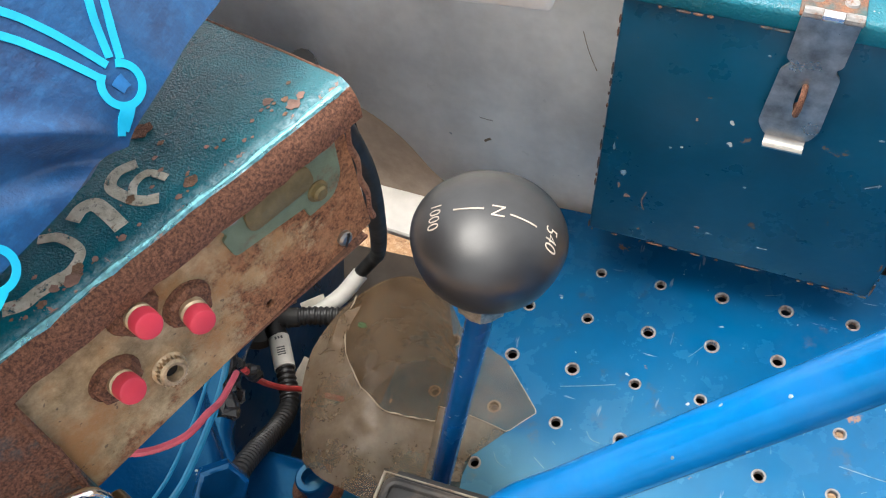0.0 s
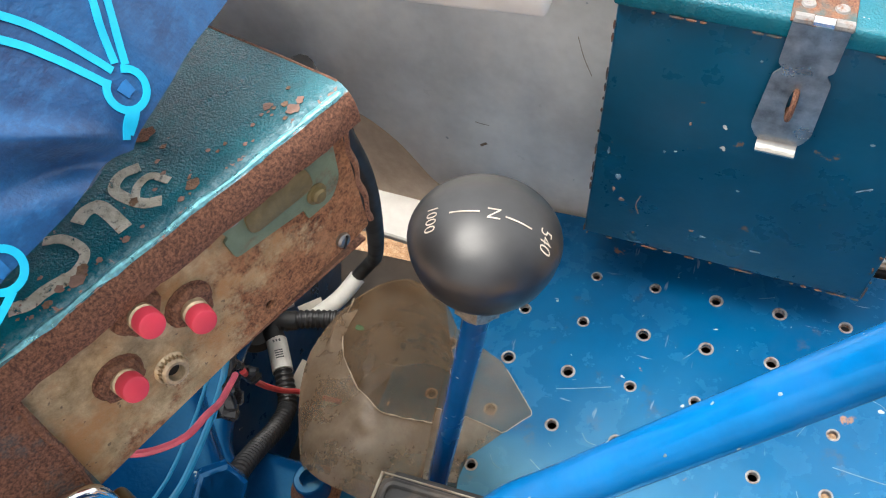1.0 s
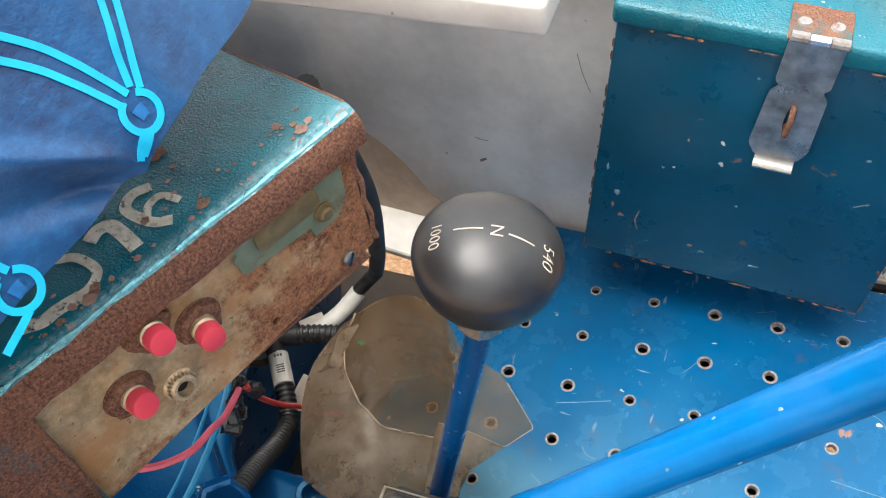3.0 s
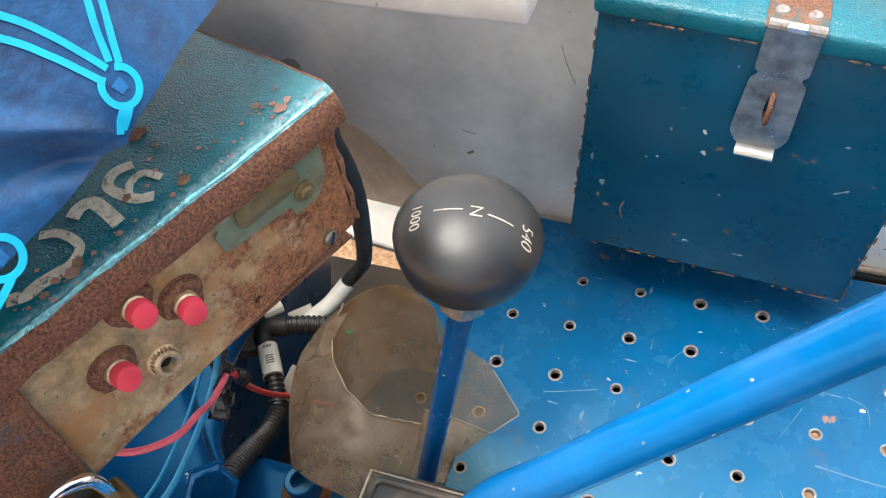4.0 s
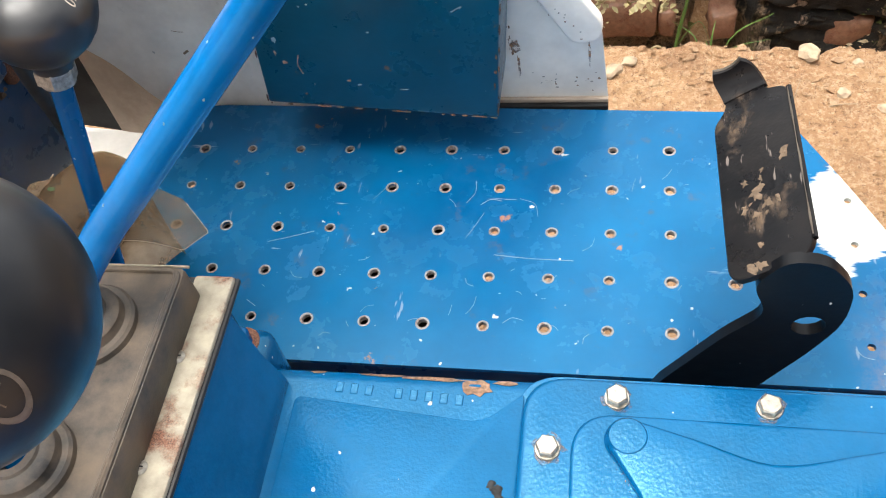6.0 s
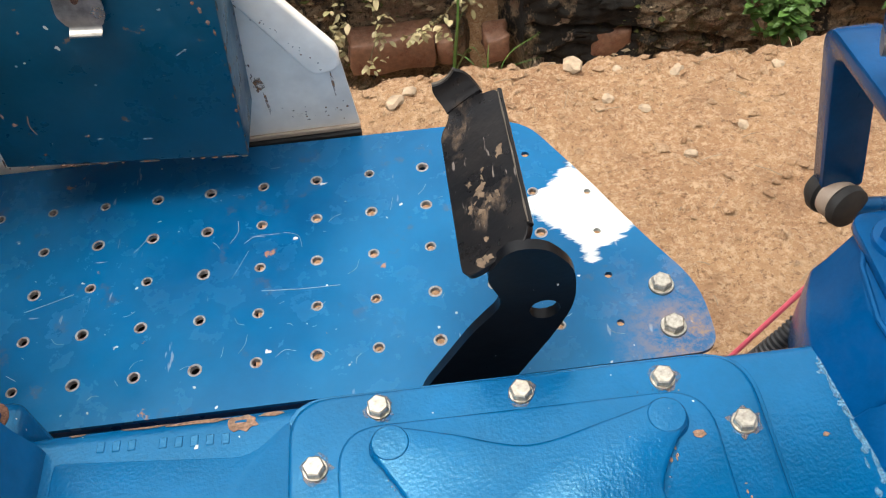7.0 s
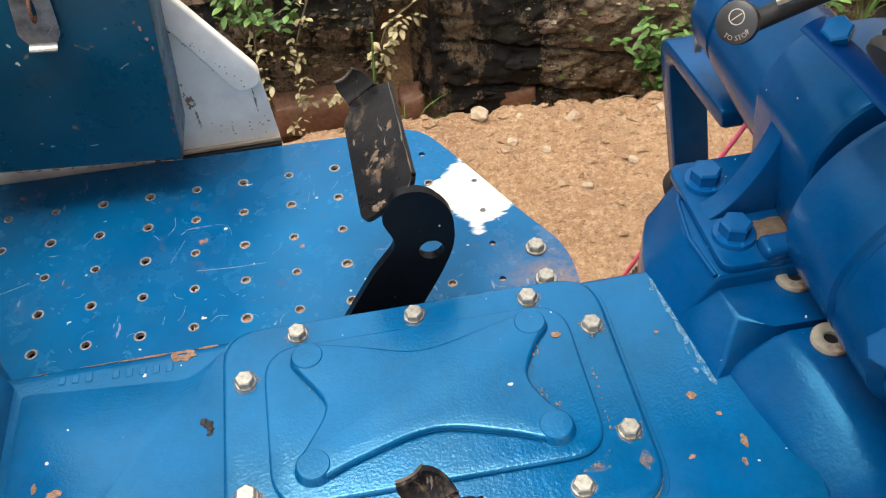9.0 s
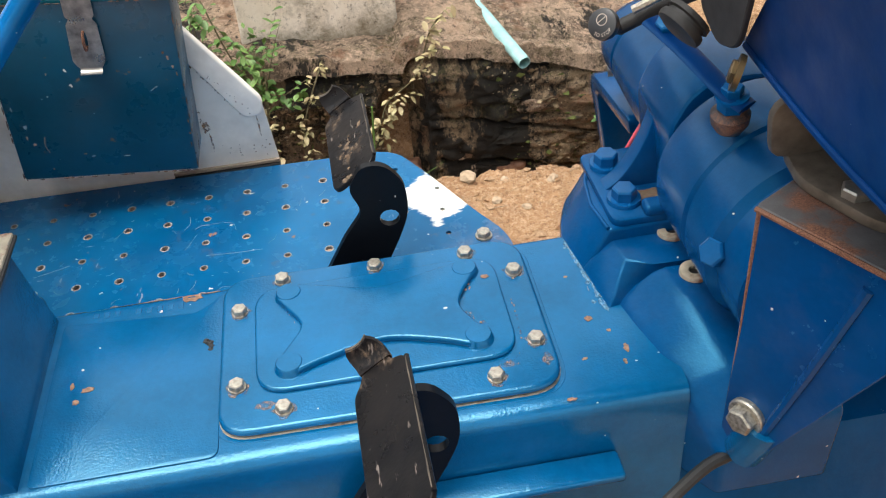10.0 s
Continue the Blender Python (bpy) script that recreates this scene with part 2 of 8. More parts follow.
M_rustblue = rusty("rust_on_teal", (0.03, 0.10, 0.11), 0.47, 22)
M_rim = rusty("worn_hole_rim", (0.27, 0.265, 0.26), 0.58, 150)
M_zinc = plain("zinc_bolt", (0.43, 0.40, 0.34), 0.38, 0.8, 0.5, 260, 0.3)
M_steel = plain("dull_steel", (0.42, 0.41, 0.38), 0.36, 0.9, 0.25, 70)
M_edgewear = rusty("edge_rust", (0.04, 0.055, 0.06), 0.5, 90)
M_hasp = plain("galvanised_hasp", (0.44, 0.43, 0.41), 0.32, 0.78, 0.5, 70)
M_bluebolt = enamel("painted_bolt", (0.0003, 0.070, 0.225), 0.22, 0.74, lumps=0.08, dust=0.03, gloss=0.5, tint=SHEEN)
M_rubber = plain("black_rubber", (0.018, 0.018, 0.018), 0.6, 0, 0.4, 50, 0.25)
M_conduit = plain("corrugated_conduit", (0.022, 0.022, 0.023), 0.45, 0, 0.3, 60)
M_knob = plain("moulded_black_plastic", (0.017, 0.018, 0.020), 0.40, 0, 0.3, 90, 0.08, Specular_IOR_Level=0.75)
M_gearknob = plain("polished_black_plastic", (0.014, 0.015, 0.017), 0.33, 0, 0.3, 90, 0.06)
M_mark = plain("engraved_mark_paint", (0.55, 0.48, 0.40), 0.6, 0, 0.2, 200)
M_markdim = plain("worn_mark_paint", (0.13, 0.105, 0.085), 0.65, 0, 0.3, 200)
M_palescuff = plain("pale_scuffed_paint", (0.16, 0.25, 0.32), 0.7, 0, 0.4, 200, 0.3)
M_pinkscuff = plain("pinkish_primer_scuff", (0.30, 0.18, 0.14), 0.75, 0, 0.4, 200, 0.3)
M_red = plain("red_button_plastic", (0.62, 0.05, 0.085), 0.4, 0, 0.12, 60, 0.1)
M_brass = plain("aged_brass", (0.125, 0.088, 0.042), 0.36, 0.7, 0.3, 70)
M_foldshine = plain("teal_fold_highlight", (0.26, 0.66, 0.74), 0.30, 0.75, 0.4, 420, 0.5)
M_chrome = plain("polished_shackle", (0.75, 0.75, 0.74), 0.12, 1.0, 0.1, 60)
M_cream = rusty("cream_metal_strip", (0.37, 0.33, 0.25), 0.57, 30, 0.6)
M_label = plain("white_label", (0.50, 0.47, 0.40), 0.6, 0, 0.25, 60)
M_sleeve = plain("white_sleeve", (0.66, 0.64, 0.58), 0.5, 0, 0.15, 60)
M_print = plain("label_print", (0.12, 0.12, 0.12), 0.6)
M_pink = plain("pink_wire", (0.72, 0.12, 0.17), 0.4, 0, 0.15, 80)
M_redwire = plain("red_wire", (0.62, 0.06, 0.06), 0.4, 0, 0.15, 80)
M_bluewire = plain("pale_blue_wire", (0.01, 0.24, 0.46), 0.35, 0, 0.15, 80)
M_tape = plain("insulating_tape", (0.014, 0.014, 0.015), 0.28, 0, 0.3, 90, 0.5)
M_gold = plain("olive_brass_plate", (0.20, 0.155, 0.07), 0.45, 0.35, 0.35, 120, 0.5)
M_flange = rusty("dusty_rusted_flange", (0.085, 0.085, 0.09), 0.53, 30)
M_green = rusty("green_primer_plate", (0.16, 0.22, 0.15), 0.62, 22)


def brush_paint():
    """Thin white brushed paint that lets the ground show through its streaks and ragged rim."""
    n = Nodes("white_brush_paint")
    c = n.mix(n.ramp(n.noise(180, 5, 0.7), 0.4, 0.65), (0.44, 0.41, 0.32), (0.66, 0.63, 0.54))
    c = n.mix(n.ramp(n.noise(160, 4, 0.7, shift=7), 0.64, 0.68), c, (0.20, 0.11, 0.06))
    return n.done(c, 0.6, 0, n.bump(n.noise(700, 3), 0.3, 0.0005), Alpha=n.ramp(n.noise(330, 6, 0.75, shift=2), 0.36, 0.46))


M_paintmark = brush_paint()
# Black grease, and the shade painted into gaps, holes and cavities.
M_grime_shade = plain("black_grease_and_shade", (0.012, 0.012, 0.013), 0.7, 0, 0.5, 40)
M_pipe = plain("pale_blue_pipe", (0.28, 0.50, 0.50), 0.45, 0, 0.2, 30)
M_dustysteel = plain("dusty_plate_steel", (0.115, 0.096, 0.076), 0.55, 0.3, 0.45, 60, 0.3)
M_wood = plain("edge_strip", (0.30, 0.22, 0.14), 0.7, 0, 0.35, 40)


def panel_face():
    """Patinated cream steel, rusted through towards its near end and its edges."""
    n = Nodes("rusted_cream_steel")
    xyz = n.add("ShaderNodeSeparateXYZ", Vector=n.co)
    along = n.math("ADD", n.math("MULTIPLY", xyz.outputs["X"], -0.41), n.math("MULTIPLY", xyz.outputs["Y"], -0.921))
    a = n.math("SUBTRACT", along, 0.1846)
    low = n.ramp(n.math("ADD", xyz.outputs["Z"], n.math("MULTIPLY", a, 0.085)), 0.397, 0.408, 0.10, 0.0)
    big = n.math("ADD", n.math("ADD", n.noise(26, 9, 0.74), low), n.ramp(a, 0.035, 0.070, 0.13, -0.095))
    fine = n.noise(900, 5, 0.75)
    speck = n.math("ADD", n.math("MULTIPLY", fine, 0.55), n.math("MULTIPLY", n.noise(230, 6, 0.75, shift=5), 0.45))
    rust = n.mix(n.ramp(speck, 0.40, 0.60), (0.062, 0.025, 0.014), (0.40, 0.18, 0.085))
    rust = n.mix(n.ramp(n.noise(60, 5, 0.7, shift=4), 0.50, 0.72, 0, 0.75), rust, (0.43, 0.23, 0.115))
    base = n.mix(n.ramp(n.noise(70, 8, 0.78, shift=9), 0.38, 0.64), (0.26, 0.190, 0.095), (0.60, 0.47, 0.28))
    base = n.mix(n.ramp(n.noise(34, 7, 0.74, shift=3), 0.46, 0.64, 0, 0.9), base, (0.42, 0.215, 0.08))
    base = n.mix(n.ramp(n.noise(300, 3, 0.6, shift=14), 0.66, 0.70, 0, 0.7), base, (0.06, 0.04, 0.03))
    mask = n.ramp(big, 0.49, 0.58)
    h = n.math("ADD", n.math("MULTIPLY", fine, 0.6), n.math("MULTIPLY", n.noise(160, 6, 0.75), 0.7))
    return n.done(n.mix(mask, base, rust), n.ramp(mask, 0, 1, 0.5, 0.9), 0, n.bump(h, 0.6, 0.0010))


M_face = panel_face()


def hammered_top():
    """Hammered teal paint, browned with dust away from the fold, paled along it by rubbing and painted-in sheen."""
    n = Nodes("hammered_teal_box_top")
    xyz = n.add("ShaderNodeSeparateXYZ", Vector=n.co)
    back = n.math("SUBTRACT", 0.2262, n.math("ADD", n.math("MULTIPLY", xyz.outputs["X"], 0.9135), n.math("MULTIPLY", xyz.outputs["Y"], -0.4067)))
    grain = n.noise(1250, 3, 0.55)
    c = n.mix(n.ramp(n.noise(24, 6, 0.7), 0.35, 0.68), (0.001, 0.078, 0.118), (0.004, 0.195, 0.250))
    c = n.mix(n.ramp(grain, 0.42, 0.62, 0, 0.3), c, (0.004, 0.10, 0.135))
    dirt = n.math("MULTIPLY", n.ramp(n.noise(15, 7, 0.72, shift=3), 0.40, 0.66), n.ramp(back, 0.006, 0.045, 0.15, 0.75))
    c = n.mix(dirt, c, (0.050, 0.062, 0.045))
    # Pale band by the fold: rubbed paint, with its sheen put in.
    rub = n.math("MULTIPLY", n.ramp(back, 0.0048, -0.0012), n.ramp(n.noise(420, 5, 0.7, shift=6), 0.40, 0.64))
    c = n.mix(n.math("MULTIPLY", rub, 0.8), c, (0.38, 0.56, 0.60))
    chip = n.ramp(n.math("ADD", n.noise(190, 5, 0.65, shift=8), n.ramp(back, 0.012, -0.001, -0.03, 0.10)), 0.665, 0.68)
    c = n.mix(chip, c, n.mix(grain, (0.24, 0.12, 0.09), (0.42, 0.26, 0.21)))
    r = n.math("ADD", n.ramp(dirt, 0, 0.7, 0.20, 0.55), n.math("MULTIPLY", chip, 0.35))
    return n.done(c, r, n.math("MULTIPLY", rub, 0.5), n.bump(n.math("SUBTRACT", grain, n.math("MULTIPLY", chip, 0.6)), 0.55, 0.0007), Specular_IOR_Level=0.6)


M_boxtop = hammered_top()


def muddy_black():
    """Gloss black pedal paint with rubbed-in dry mud and scrapes."""
    n = Nodes("muddy_black_paint")
    region = n.ramp(n.noise(17, 4, 0.6, shift=1.5), 0.57, 0.66)
    smear = n.ramp(n.noise(75, 7, 0.72, stretch=(1.6, 0.55, 1.0)), 0.47, 0.62)
    mud = n.math("MULTIPLY", region, smear)
    c = n.mix(n.ramp(n.noise(30, 6), 0.4, 0.7, 0, 0.4), (0.005, 0.005, 0.006), (0.022, 0.018, 0.016))
    c = n.mix(mud, c, n.mix(n.noise(180, 4), (0.07, 0.045, 0.029), (0.17, 0.12, 0.08)))
    scrape = n.ramp(n.noise(60, 3, 0.6, stretch=(3.0, 0.5, 1), shift=8), 0.66, 0.69, 0, 0.7)
    c = n.mix(scrape, c, (0.20, 0.17, 0.15))
    r = n.math("ADD", n.ramp(n.noise(50, 4, shift=2), 0.3, 0.7, 0.22, 0.42), n.math("MULTIPLY", mud, 0.45))
    h = n.math("ADD", n.math("MULTIPLY", mud, 0.6), n.math("MULTIPLY", n.noise(45, 4), 0.7))
    return n.done(c, r, 0, n.bump(h, 0.45, 0.002), Specular_IOR_Level=0.22)


M_black = muddy_black()


def dusty_rubber():
    n = Nodes("dusty_rubber_plate")
    d = n.ramp(n.noise(26, 6, 0.7), 0.42, 0.68, 0, 0.75)
    c = n.mix(d, (0.022, 0.022, 0.022), (0.17, 0.13, 0.095))
    c = n.mix(n.ramp(n.noise(9, 4, shift=5), 0.5, 0.7, 0, 0.5), c, (0.21, 0.145, 0.085))
    return n.done(c, n.ramp(d, 0, 0.75, 0.42, 0.8), 0, n.bump(n.noise(220, 4), 0.25, 0.001))


M_boot = dusty_rubber()
M_primer = plain("bare_orange_primer", (0.23, 0.135, 0.085), 0.85, 0, 0.6, 420, 0.5)
M_mudcrust = plain("dry_mud_crust", (0.13, 0.09, 0.058), 0.95, 0, 0.35, 140, 0.9)



def dust_film():
    """Thin brown dust and rust bleed, patchy so the paint shows through."""
    n = Nodes("thin_brown_dust")
    c = n.mix(n.noise(90, 5, 0.7), (0.19, 0.125, 0.08), (0.31, 0.24, 0.18))
    return n.done(c, 0.85, 0, None, Alpha=n.ramp(n.noise(130, 6, 0.75), 0.42, 0.70, 0.0, 0.6))


M_dustfilm = dust_film()


def mud_film():
    """Dry mud rubbed thin and fibrous."""
    n = Nodes("rubbed_dry_mud")
    c = n.mix(n.noise(260, 5, 0.7), (0.10, 0.068, 0.045), (0.27, 0.19, 0.13))
    return n.done(c, 0.9, 0, n.bump(n.noise(300, 4), 0.6, 0.001), Alpha=n.ramp(n.noise(190, 6, 0.75, stretch=(1.6, 0.5, 1)), 0.44, 0.60, 0.0, 0.9))


M_mudfilm = mud_film()


def sheen_film():
    """Pale blue film painting rubbed edges and a broad reflection on the casting."""
    n = Nodes("pale_rubbed_sheen")
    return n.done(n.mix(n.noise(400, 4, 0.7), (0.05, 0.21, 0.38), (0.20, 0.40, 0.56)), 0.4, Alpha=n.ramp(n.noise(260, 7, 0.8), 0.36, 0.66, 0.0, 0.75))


M_sheenfilm = sheen_film()


def rust_film():
    n = Nodes("rust_bleed")
    spread = n.ramp(n.noise(160, 7, 0.8), 0.40, 0.60, 0.0, 0.8)
    return n.done(n.mix(n.noise(300, 4, 0.7), (0.34, 0.16, 0.07), (0.60, 0.36, 0.20)), 0.85, Alpha=spread)


M_rustfilm = rust_film()


def flake(x, y, z, sx, sy, seed, thick=0.0004):
    """A ragged patch where paint has come away."""
    rng = random.Random(seed)
    n = 14
    pts = [(x + sx * math.cos(2 * math.pi * i / n) * rng.uniform(0.6, 1.15), y + sy * math.sin(2 * math.pi * i / n) * rng.uniform(0.6, 1.15)) for i in range(n)]
    bm = prism(pts, z, z + thick)
    for v in bm.verts:
        # follow the rounded shoulder of the casting
        if z < 0.0845 and v.co.y > -0.294 and x < 0.73:
            v.co.y = min(v.co.y, -0.2822)
            q = math.sqrt((-0.282 - v.co.y) / 0.012)
            v.co.z -= 0.012 * (1 - q) ** 2
    return bm


# ---- setting: earth, drain, wall ----
def dirt_material():
    n = Nodes("dry_trodden_earth")
    info = n.t.nodes.new("ShaderNodeNewGeometry").outputs["Random Per Island"]
    a = n.noise(3.0, 8, 0.7)
    b = n.noise(34, 8, 0.78, shift=2)
    c = n.mix(n.ramp(a, 0.35, 0.65), (0.33, 0.175, 0.085), (0.44, 0.265, 0.135))
    c = n.mix(n.ramp(n.noise(75, 10, 0.85, shift=2), 0.49, 0.57, 0, 0.75), c, (0.60, 0.42, 0.26))
    c = n.mix(n.ramp(n.noise(21, 7, 0.75, shift=31), 0.50, 0.66, 0, 0.35), c, (0.27, 0.14, 0.07))
    c = n.mix(n.ramp(n.noise(95, 8, 0.85, shift=8), 0.53, 0.60, 0, 0.85), c, (0.15, 0.075, 0.038))
    c = n.mix(n.ramp(n.noise(6, 4, shift=5), 0.55, 0.72, 0, 0.6), c, (0.20, 0.10, 0.05))
    c = n.mix(n.ramp(info, 0.15, 1.0, 0, 0.35), c, (0.50, 0.36, 0.235))
    h = n.math("ADD", n.math("MULTIPLY", b, 0.6), n.math("MULTIPLY", n.noise(130, 6, 0.75), 0.5))
    return n.done(c, 0.92, 0, n.bump(h, 1.0, 0.016))


def moss_material(name, stone, moss_at=0.52, algae=0.8):
    """Weathered stone: pale and brown crumbs, black damp streaks, moss and patches of red soil."""
    n = Nodes(name)
    a = n.noise(11, 10, 0.78)
    c = n.mix(n.ramp(a, 0.40, 0.58), tuple(v * 0.30 for v in stone), stone)
    c = n.mix(n.ramp(n.noise(60, 9, 0.85, shift=3), 0.50, 0.56, 0, 0.85), c, tuple(min(1, v * 1.25) for v in stone))
    c = n.mix(n.ramp(n.noise(7, 7, 0.72, shift=17), 0.54, 0.62, 0, 0.75), c, (0.30, 0.15, 0.085))
    c = n.mix(n.ramp(n.noise(45, 9, 0.86, shift=21), 0.54, 0.58, 0, 0.85), c, (0.035, 0.026, 0.017))
    streak = n.math("ADD", n.noise(3.4, 8, 0.74, stretch=(1.4, 1, 0.6), shift=6), n.math("MULTIPLY", n.noise(40, 6, 0.8, shift=9), 0.18))
    c = n.mix(n.ramp(streak, moss_at + 0.09, moss_at + 0.13, 0, 0.96), c, (0.008, 0.008, 0.007))
    green = n.math("MULTIPLY", n.ramp(n.noise(5, 6, 0.7, shift=12), 0.48, 0.62), n.ramp(n.noise(70, 7, 0.85, shift=2), 0.48, 0.56))
    c = n.mix(n.math("MULTIPLY", green, algae), c, (0.110, 0.100, 0.032))
    h = n.math("ADD", a, n.math("MULTIPLY", n.noise(60, 9, 0.82, shift=3), 0.9))
    return n.done(c, 0.9, 0, n.bump(h, 1.0, 0.035))


M_dirt = dirt_material()
M_moss = moss_material("mossy_wet_stone", (0.62, 0.45, 0.32), 0.57)
M_mossdark = moss_material("black_algae_stone", (0.36, 0.255, 0.155), 0.50, 1.0)


def limewash_material():
    n = Nodes("limewashed_slab")
    c = n.mix(n.ramp(n.noise(9, 7, 0.7), 0.35, 0.7), (0.70, 0.62, 0.50), (0.90, 0.84, 0.74))
    grey = n.math("MULTIPLY", n.ramp(n.noise(6, 6, 0.7, stretch=(1.2, 1, 0.7), shift=3), 0.44, 0.60), n.ramp(n.noise(70, 8, 0.85, shift=6), 0.42, 0.56))
    c = n.mix(n.math("MULTIPLY", grey, 0.75), c, (0.27, 0.235, 0.17))
    z = n.add("ShaderNodeSeparateXYZ", Vector=n.co).outputs["Z"]
    foot = n.ramp(n.math("ADD", z, n.math("MULTIPLY", n.noise(14, 8, 0.8, shift=5), 0.34)), -0.26, -0.36)
    c = n.mix(n.math("MULTIPLY", foot, 0.85), c, (0.16, 0.125, 0.07))
    c = n.mix(n.ramp(n.noise(55, 8, 0.85, shift=8), 0.56, 0.62, 0, 0.85), c, (0.10, 0.08, 0.05))
    return n.done(c, 0.9, 0, n.bump(n.noise(60, 8, 0.8), 0.8, 0.008))


M_slab = limewash_material()
M_brick = plain("red_brick", (0.27, 0.12, 0.065), 0.85, 0, 0.35, 30, 0.6)
M_tyre = plain("muddy_tyre_rubber", (0.05, 0.04, 0.032), 0.85, 0, 0.4, 20, 0.5)
M_mudpanel = enamel("muddy_panel", (0.42, 0.33, 0.26), 0.45, 0.66, chip=(0.1, 0.06, 0.04), dust=0.6, dust_color=(0.22, 0.15, 0.1))

GROUND = -0.64


def ground_height(x, y):
    f = lambda s, k=0.0: noise.noise(Vector((x * s, y * s, k)))
    z = GROUND + 0.02 * f(2.3) + 0.012 * f(9, 2.0) + 0.008 * f(25, 4.0) + 0.006 * f(62, 6.0)
    edge = 0.845 + 0.03 * f(3.0, 7.0) + 0.02 * f(14.0, 9.0)
    if y > edge:
        z = max(-1.12 + 0.02 * f(8.0), z - (y - edge) * 6.5)
    if y > 1.42:
        z = -0.62 + 0.03 * f(4.0) + min(0.35, 0.10 * (y - 1.42))
    return z


def axis_lines(lo, hi, step, far):
    out = [lo + i * step for i in range(int((hi - lo) / step) + 1)]
    d = step
    while out[-1] < far:
        d *= 1.5
        out.append(out[-1] + d)
    d = step
    while out[0] > -far:
        d *= 1.5
        out.insert(0, out[0] - d)
    return out


def build_ground():
    xs, ys = axis_lines(-0.2, 2.0, 0.0095, 400), axis_lines(0.05, 1.5, 0.0095, 400)
    vs = [(x, y, ground_height(x, y)) for x in xs for y in ys]
    k = len(ys)
    fs = [(i * k + j, (i + 1) * k + j, (i + 1) * k + j + 1, i * k + j + 1) for i in range(len(xs) - 1) for j in range(k - 1)]
    me = bpy.data.meshes.new("ground")
    me.from_pydata(vs, [], fs)
    me.materials.append(M_dirt)
    me.polygons.foreach_set("use_smooth", [True] * len(me.polygons))
    tagged(new("ground", me), "bare dry orange-brown earth with crumbs and a drain edge", "ground", kind="structure")


build_ground()


def lump(size, rng, rough=0.25, sub=2):
    bm = bmesh.new()
    bmesh.ops.create_icosphere(bm, subdivisions=sub, radius=1.0)
    k = rng.random() * 50
    for v in bm.verts:
        d = 1 + rough * noise.noise(v.co * 1.3 + Vector((k, 0, 0))) + rough * 0.4 * noise.noise(v.co * 3.1 + Vector((0, k, 0)))
        v.co = Vector((v.co.x * size[0], v.co.y * size[1], v.co.z * size[2])) * d
    return bm


def build_clods():
    rng = random.Random(4)
    out = bmesh.new()
    for i in range(4200):
        x, y = rng.uniform(0.3, 1.9), rng.uniform(0.1, 0.9)
        if rng.random() < 0.25:
            y = rng.uniform(0.74, 0.88)
        s = 0.0016 * (1 + 6.0 * rng.random() ** 7)
        bm = lump((s * rng.uniform(0.8, 1.6), s * rng.uniform(0.8, 1.4), s * 0.5), rng, 0.9, 1)
        bm.transform(Matrix.Translation((x, y, ground_height(x, y) + s * 0.2)) @ pose(0, 0, 0, 0, 0, rng.uniform(0, 360)))
        me = bpy.data.meshes.new("t")
        bm.to_mesh(me)
        bm.free()
        out.from_mesh(me)
        bpy.data.meshes.remove(me)
    solo("earth_crumbs", out, M_dirt, "loose crumbs and small stones strewn over bare earth", "gravel", kind="stuff")


build_clods()


def build_straw():
    rng = random.Random(9)
    parts = []
    for i in range(60):
        x, y = rng.uniform(0.45, 1.6), rng.uniform(0.15, 0.85)
        a, l = rng.uniform(0, 6.28), rng.uniform(0.01, 0.05)
        p = Vector((x, y, ground_height(x, y) + 0.004))
        q = p + Vector((math.cos(a) * l, math.sin(a) * l, 0.003))
        parts.append(sweep([p, (p + q) / 2 + Vector((0, 0, 0.003)), q], 0.0009, 4))
    solo("straw_litter", join(*parts), M_wood, "dry straw and twig litter lying on the earth", "litter", kind="stuff")


build_straw()


def wall_top(x):
    """Height of the drain wall's upper edge: a lower worn stretch, then a higher block sloping away."""
    n = lambda s, k=0.0: noise.noise(Vector((x * s, 0.7, k)))
    low, high = -0.530 - 0.09 * (x - 0.28), -0.530 - 0.225 * (x - 0.77)
    k = min(1.0, max(0.0, (x - 0.715) / 0.03))
    return low + (high - low) * k + 0.010 * n(6) + 0.006 * n(17, 3)


def wall_y(x, z):
    """How far back the crumbling drain wall stands at a height."""
    f = lambda s, k=0.0: noise.noise(Vector((x * s, z * s * 1.5, k)))
    d = wall_top(x) - z
    cells = noise.voronoi(Vector((x * 11, z * 19, 3.0)))[0]
    y = 1.305 + 0.020 * f(2.2) + 0.016 * f(6, 3) + 0.012 * f(16, 5) + 0.008 * f(38, 7) - 0.035 * min(0.5, cells[1] - cells[0])
    y += 0.045 * max(0.0, 1 - d / (0.055 if x > 0.73 else 0.11)) ** 2
    # open joints between the courses
    for h, w, deep in ((-0.215 - 0.01 * f(5, 11), 0.007, 0.05), (-0.36 + 0.02 * f(4, 13), 0.012, 0.04)):
        y += deep * max(0.0, 1 - abs(-d - h) / w) * (1.0 if f(3, 21) > -0.2 else 0.3)
    if x < 0.72:
        y += 0.07 * min(1.0, max(0.0, (d - 0.10) / 0.04))
    y += 0.13 * max(0.0, 1 - abs(x - 0.700) / 0.075) ** 0.5 * min(1.0, max(0.0, (d - 0.06) / 0.05))
    return y


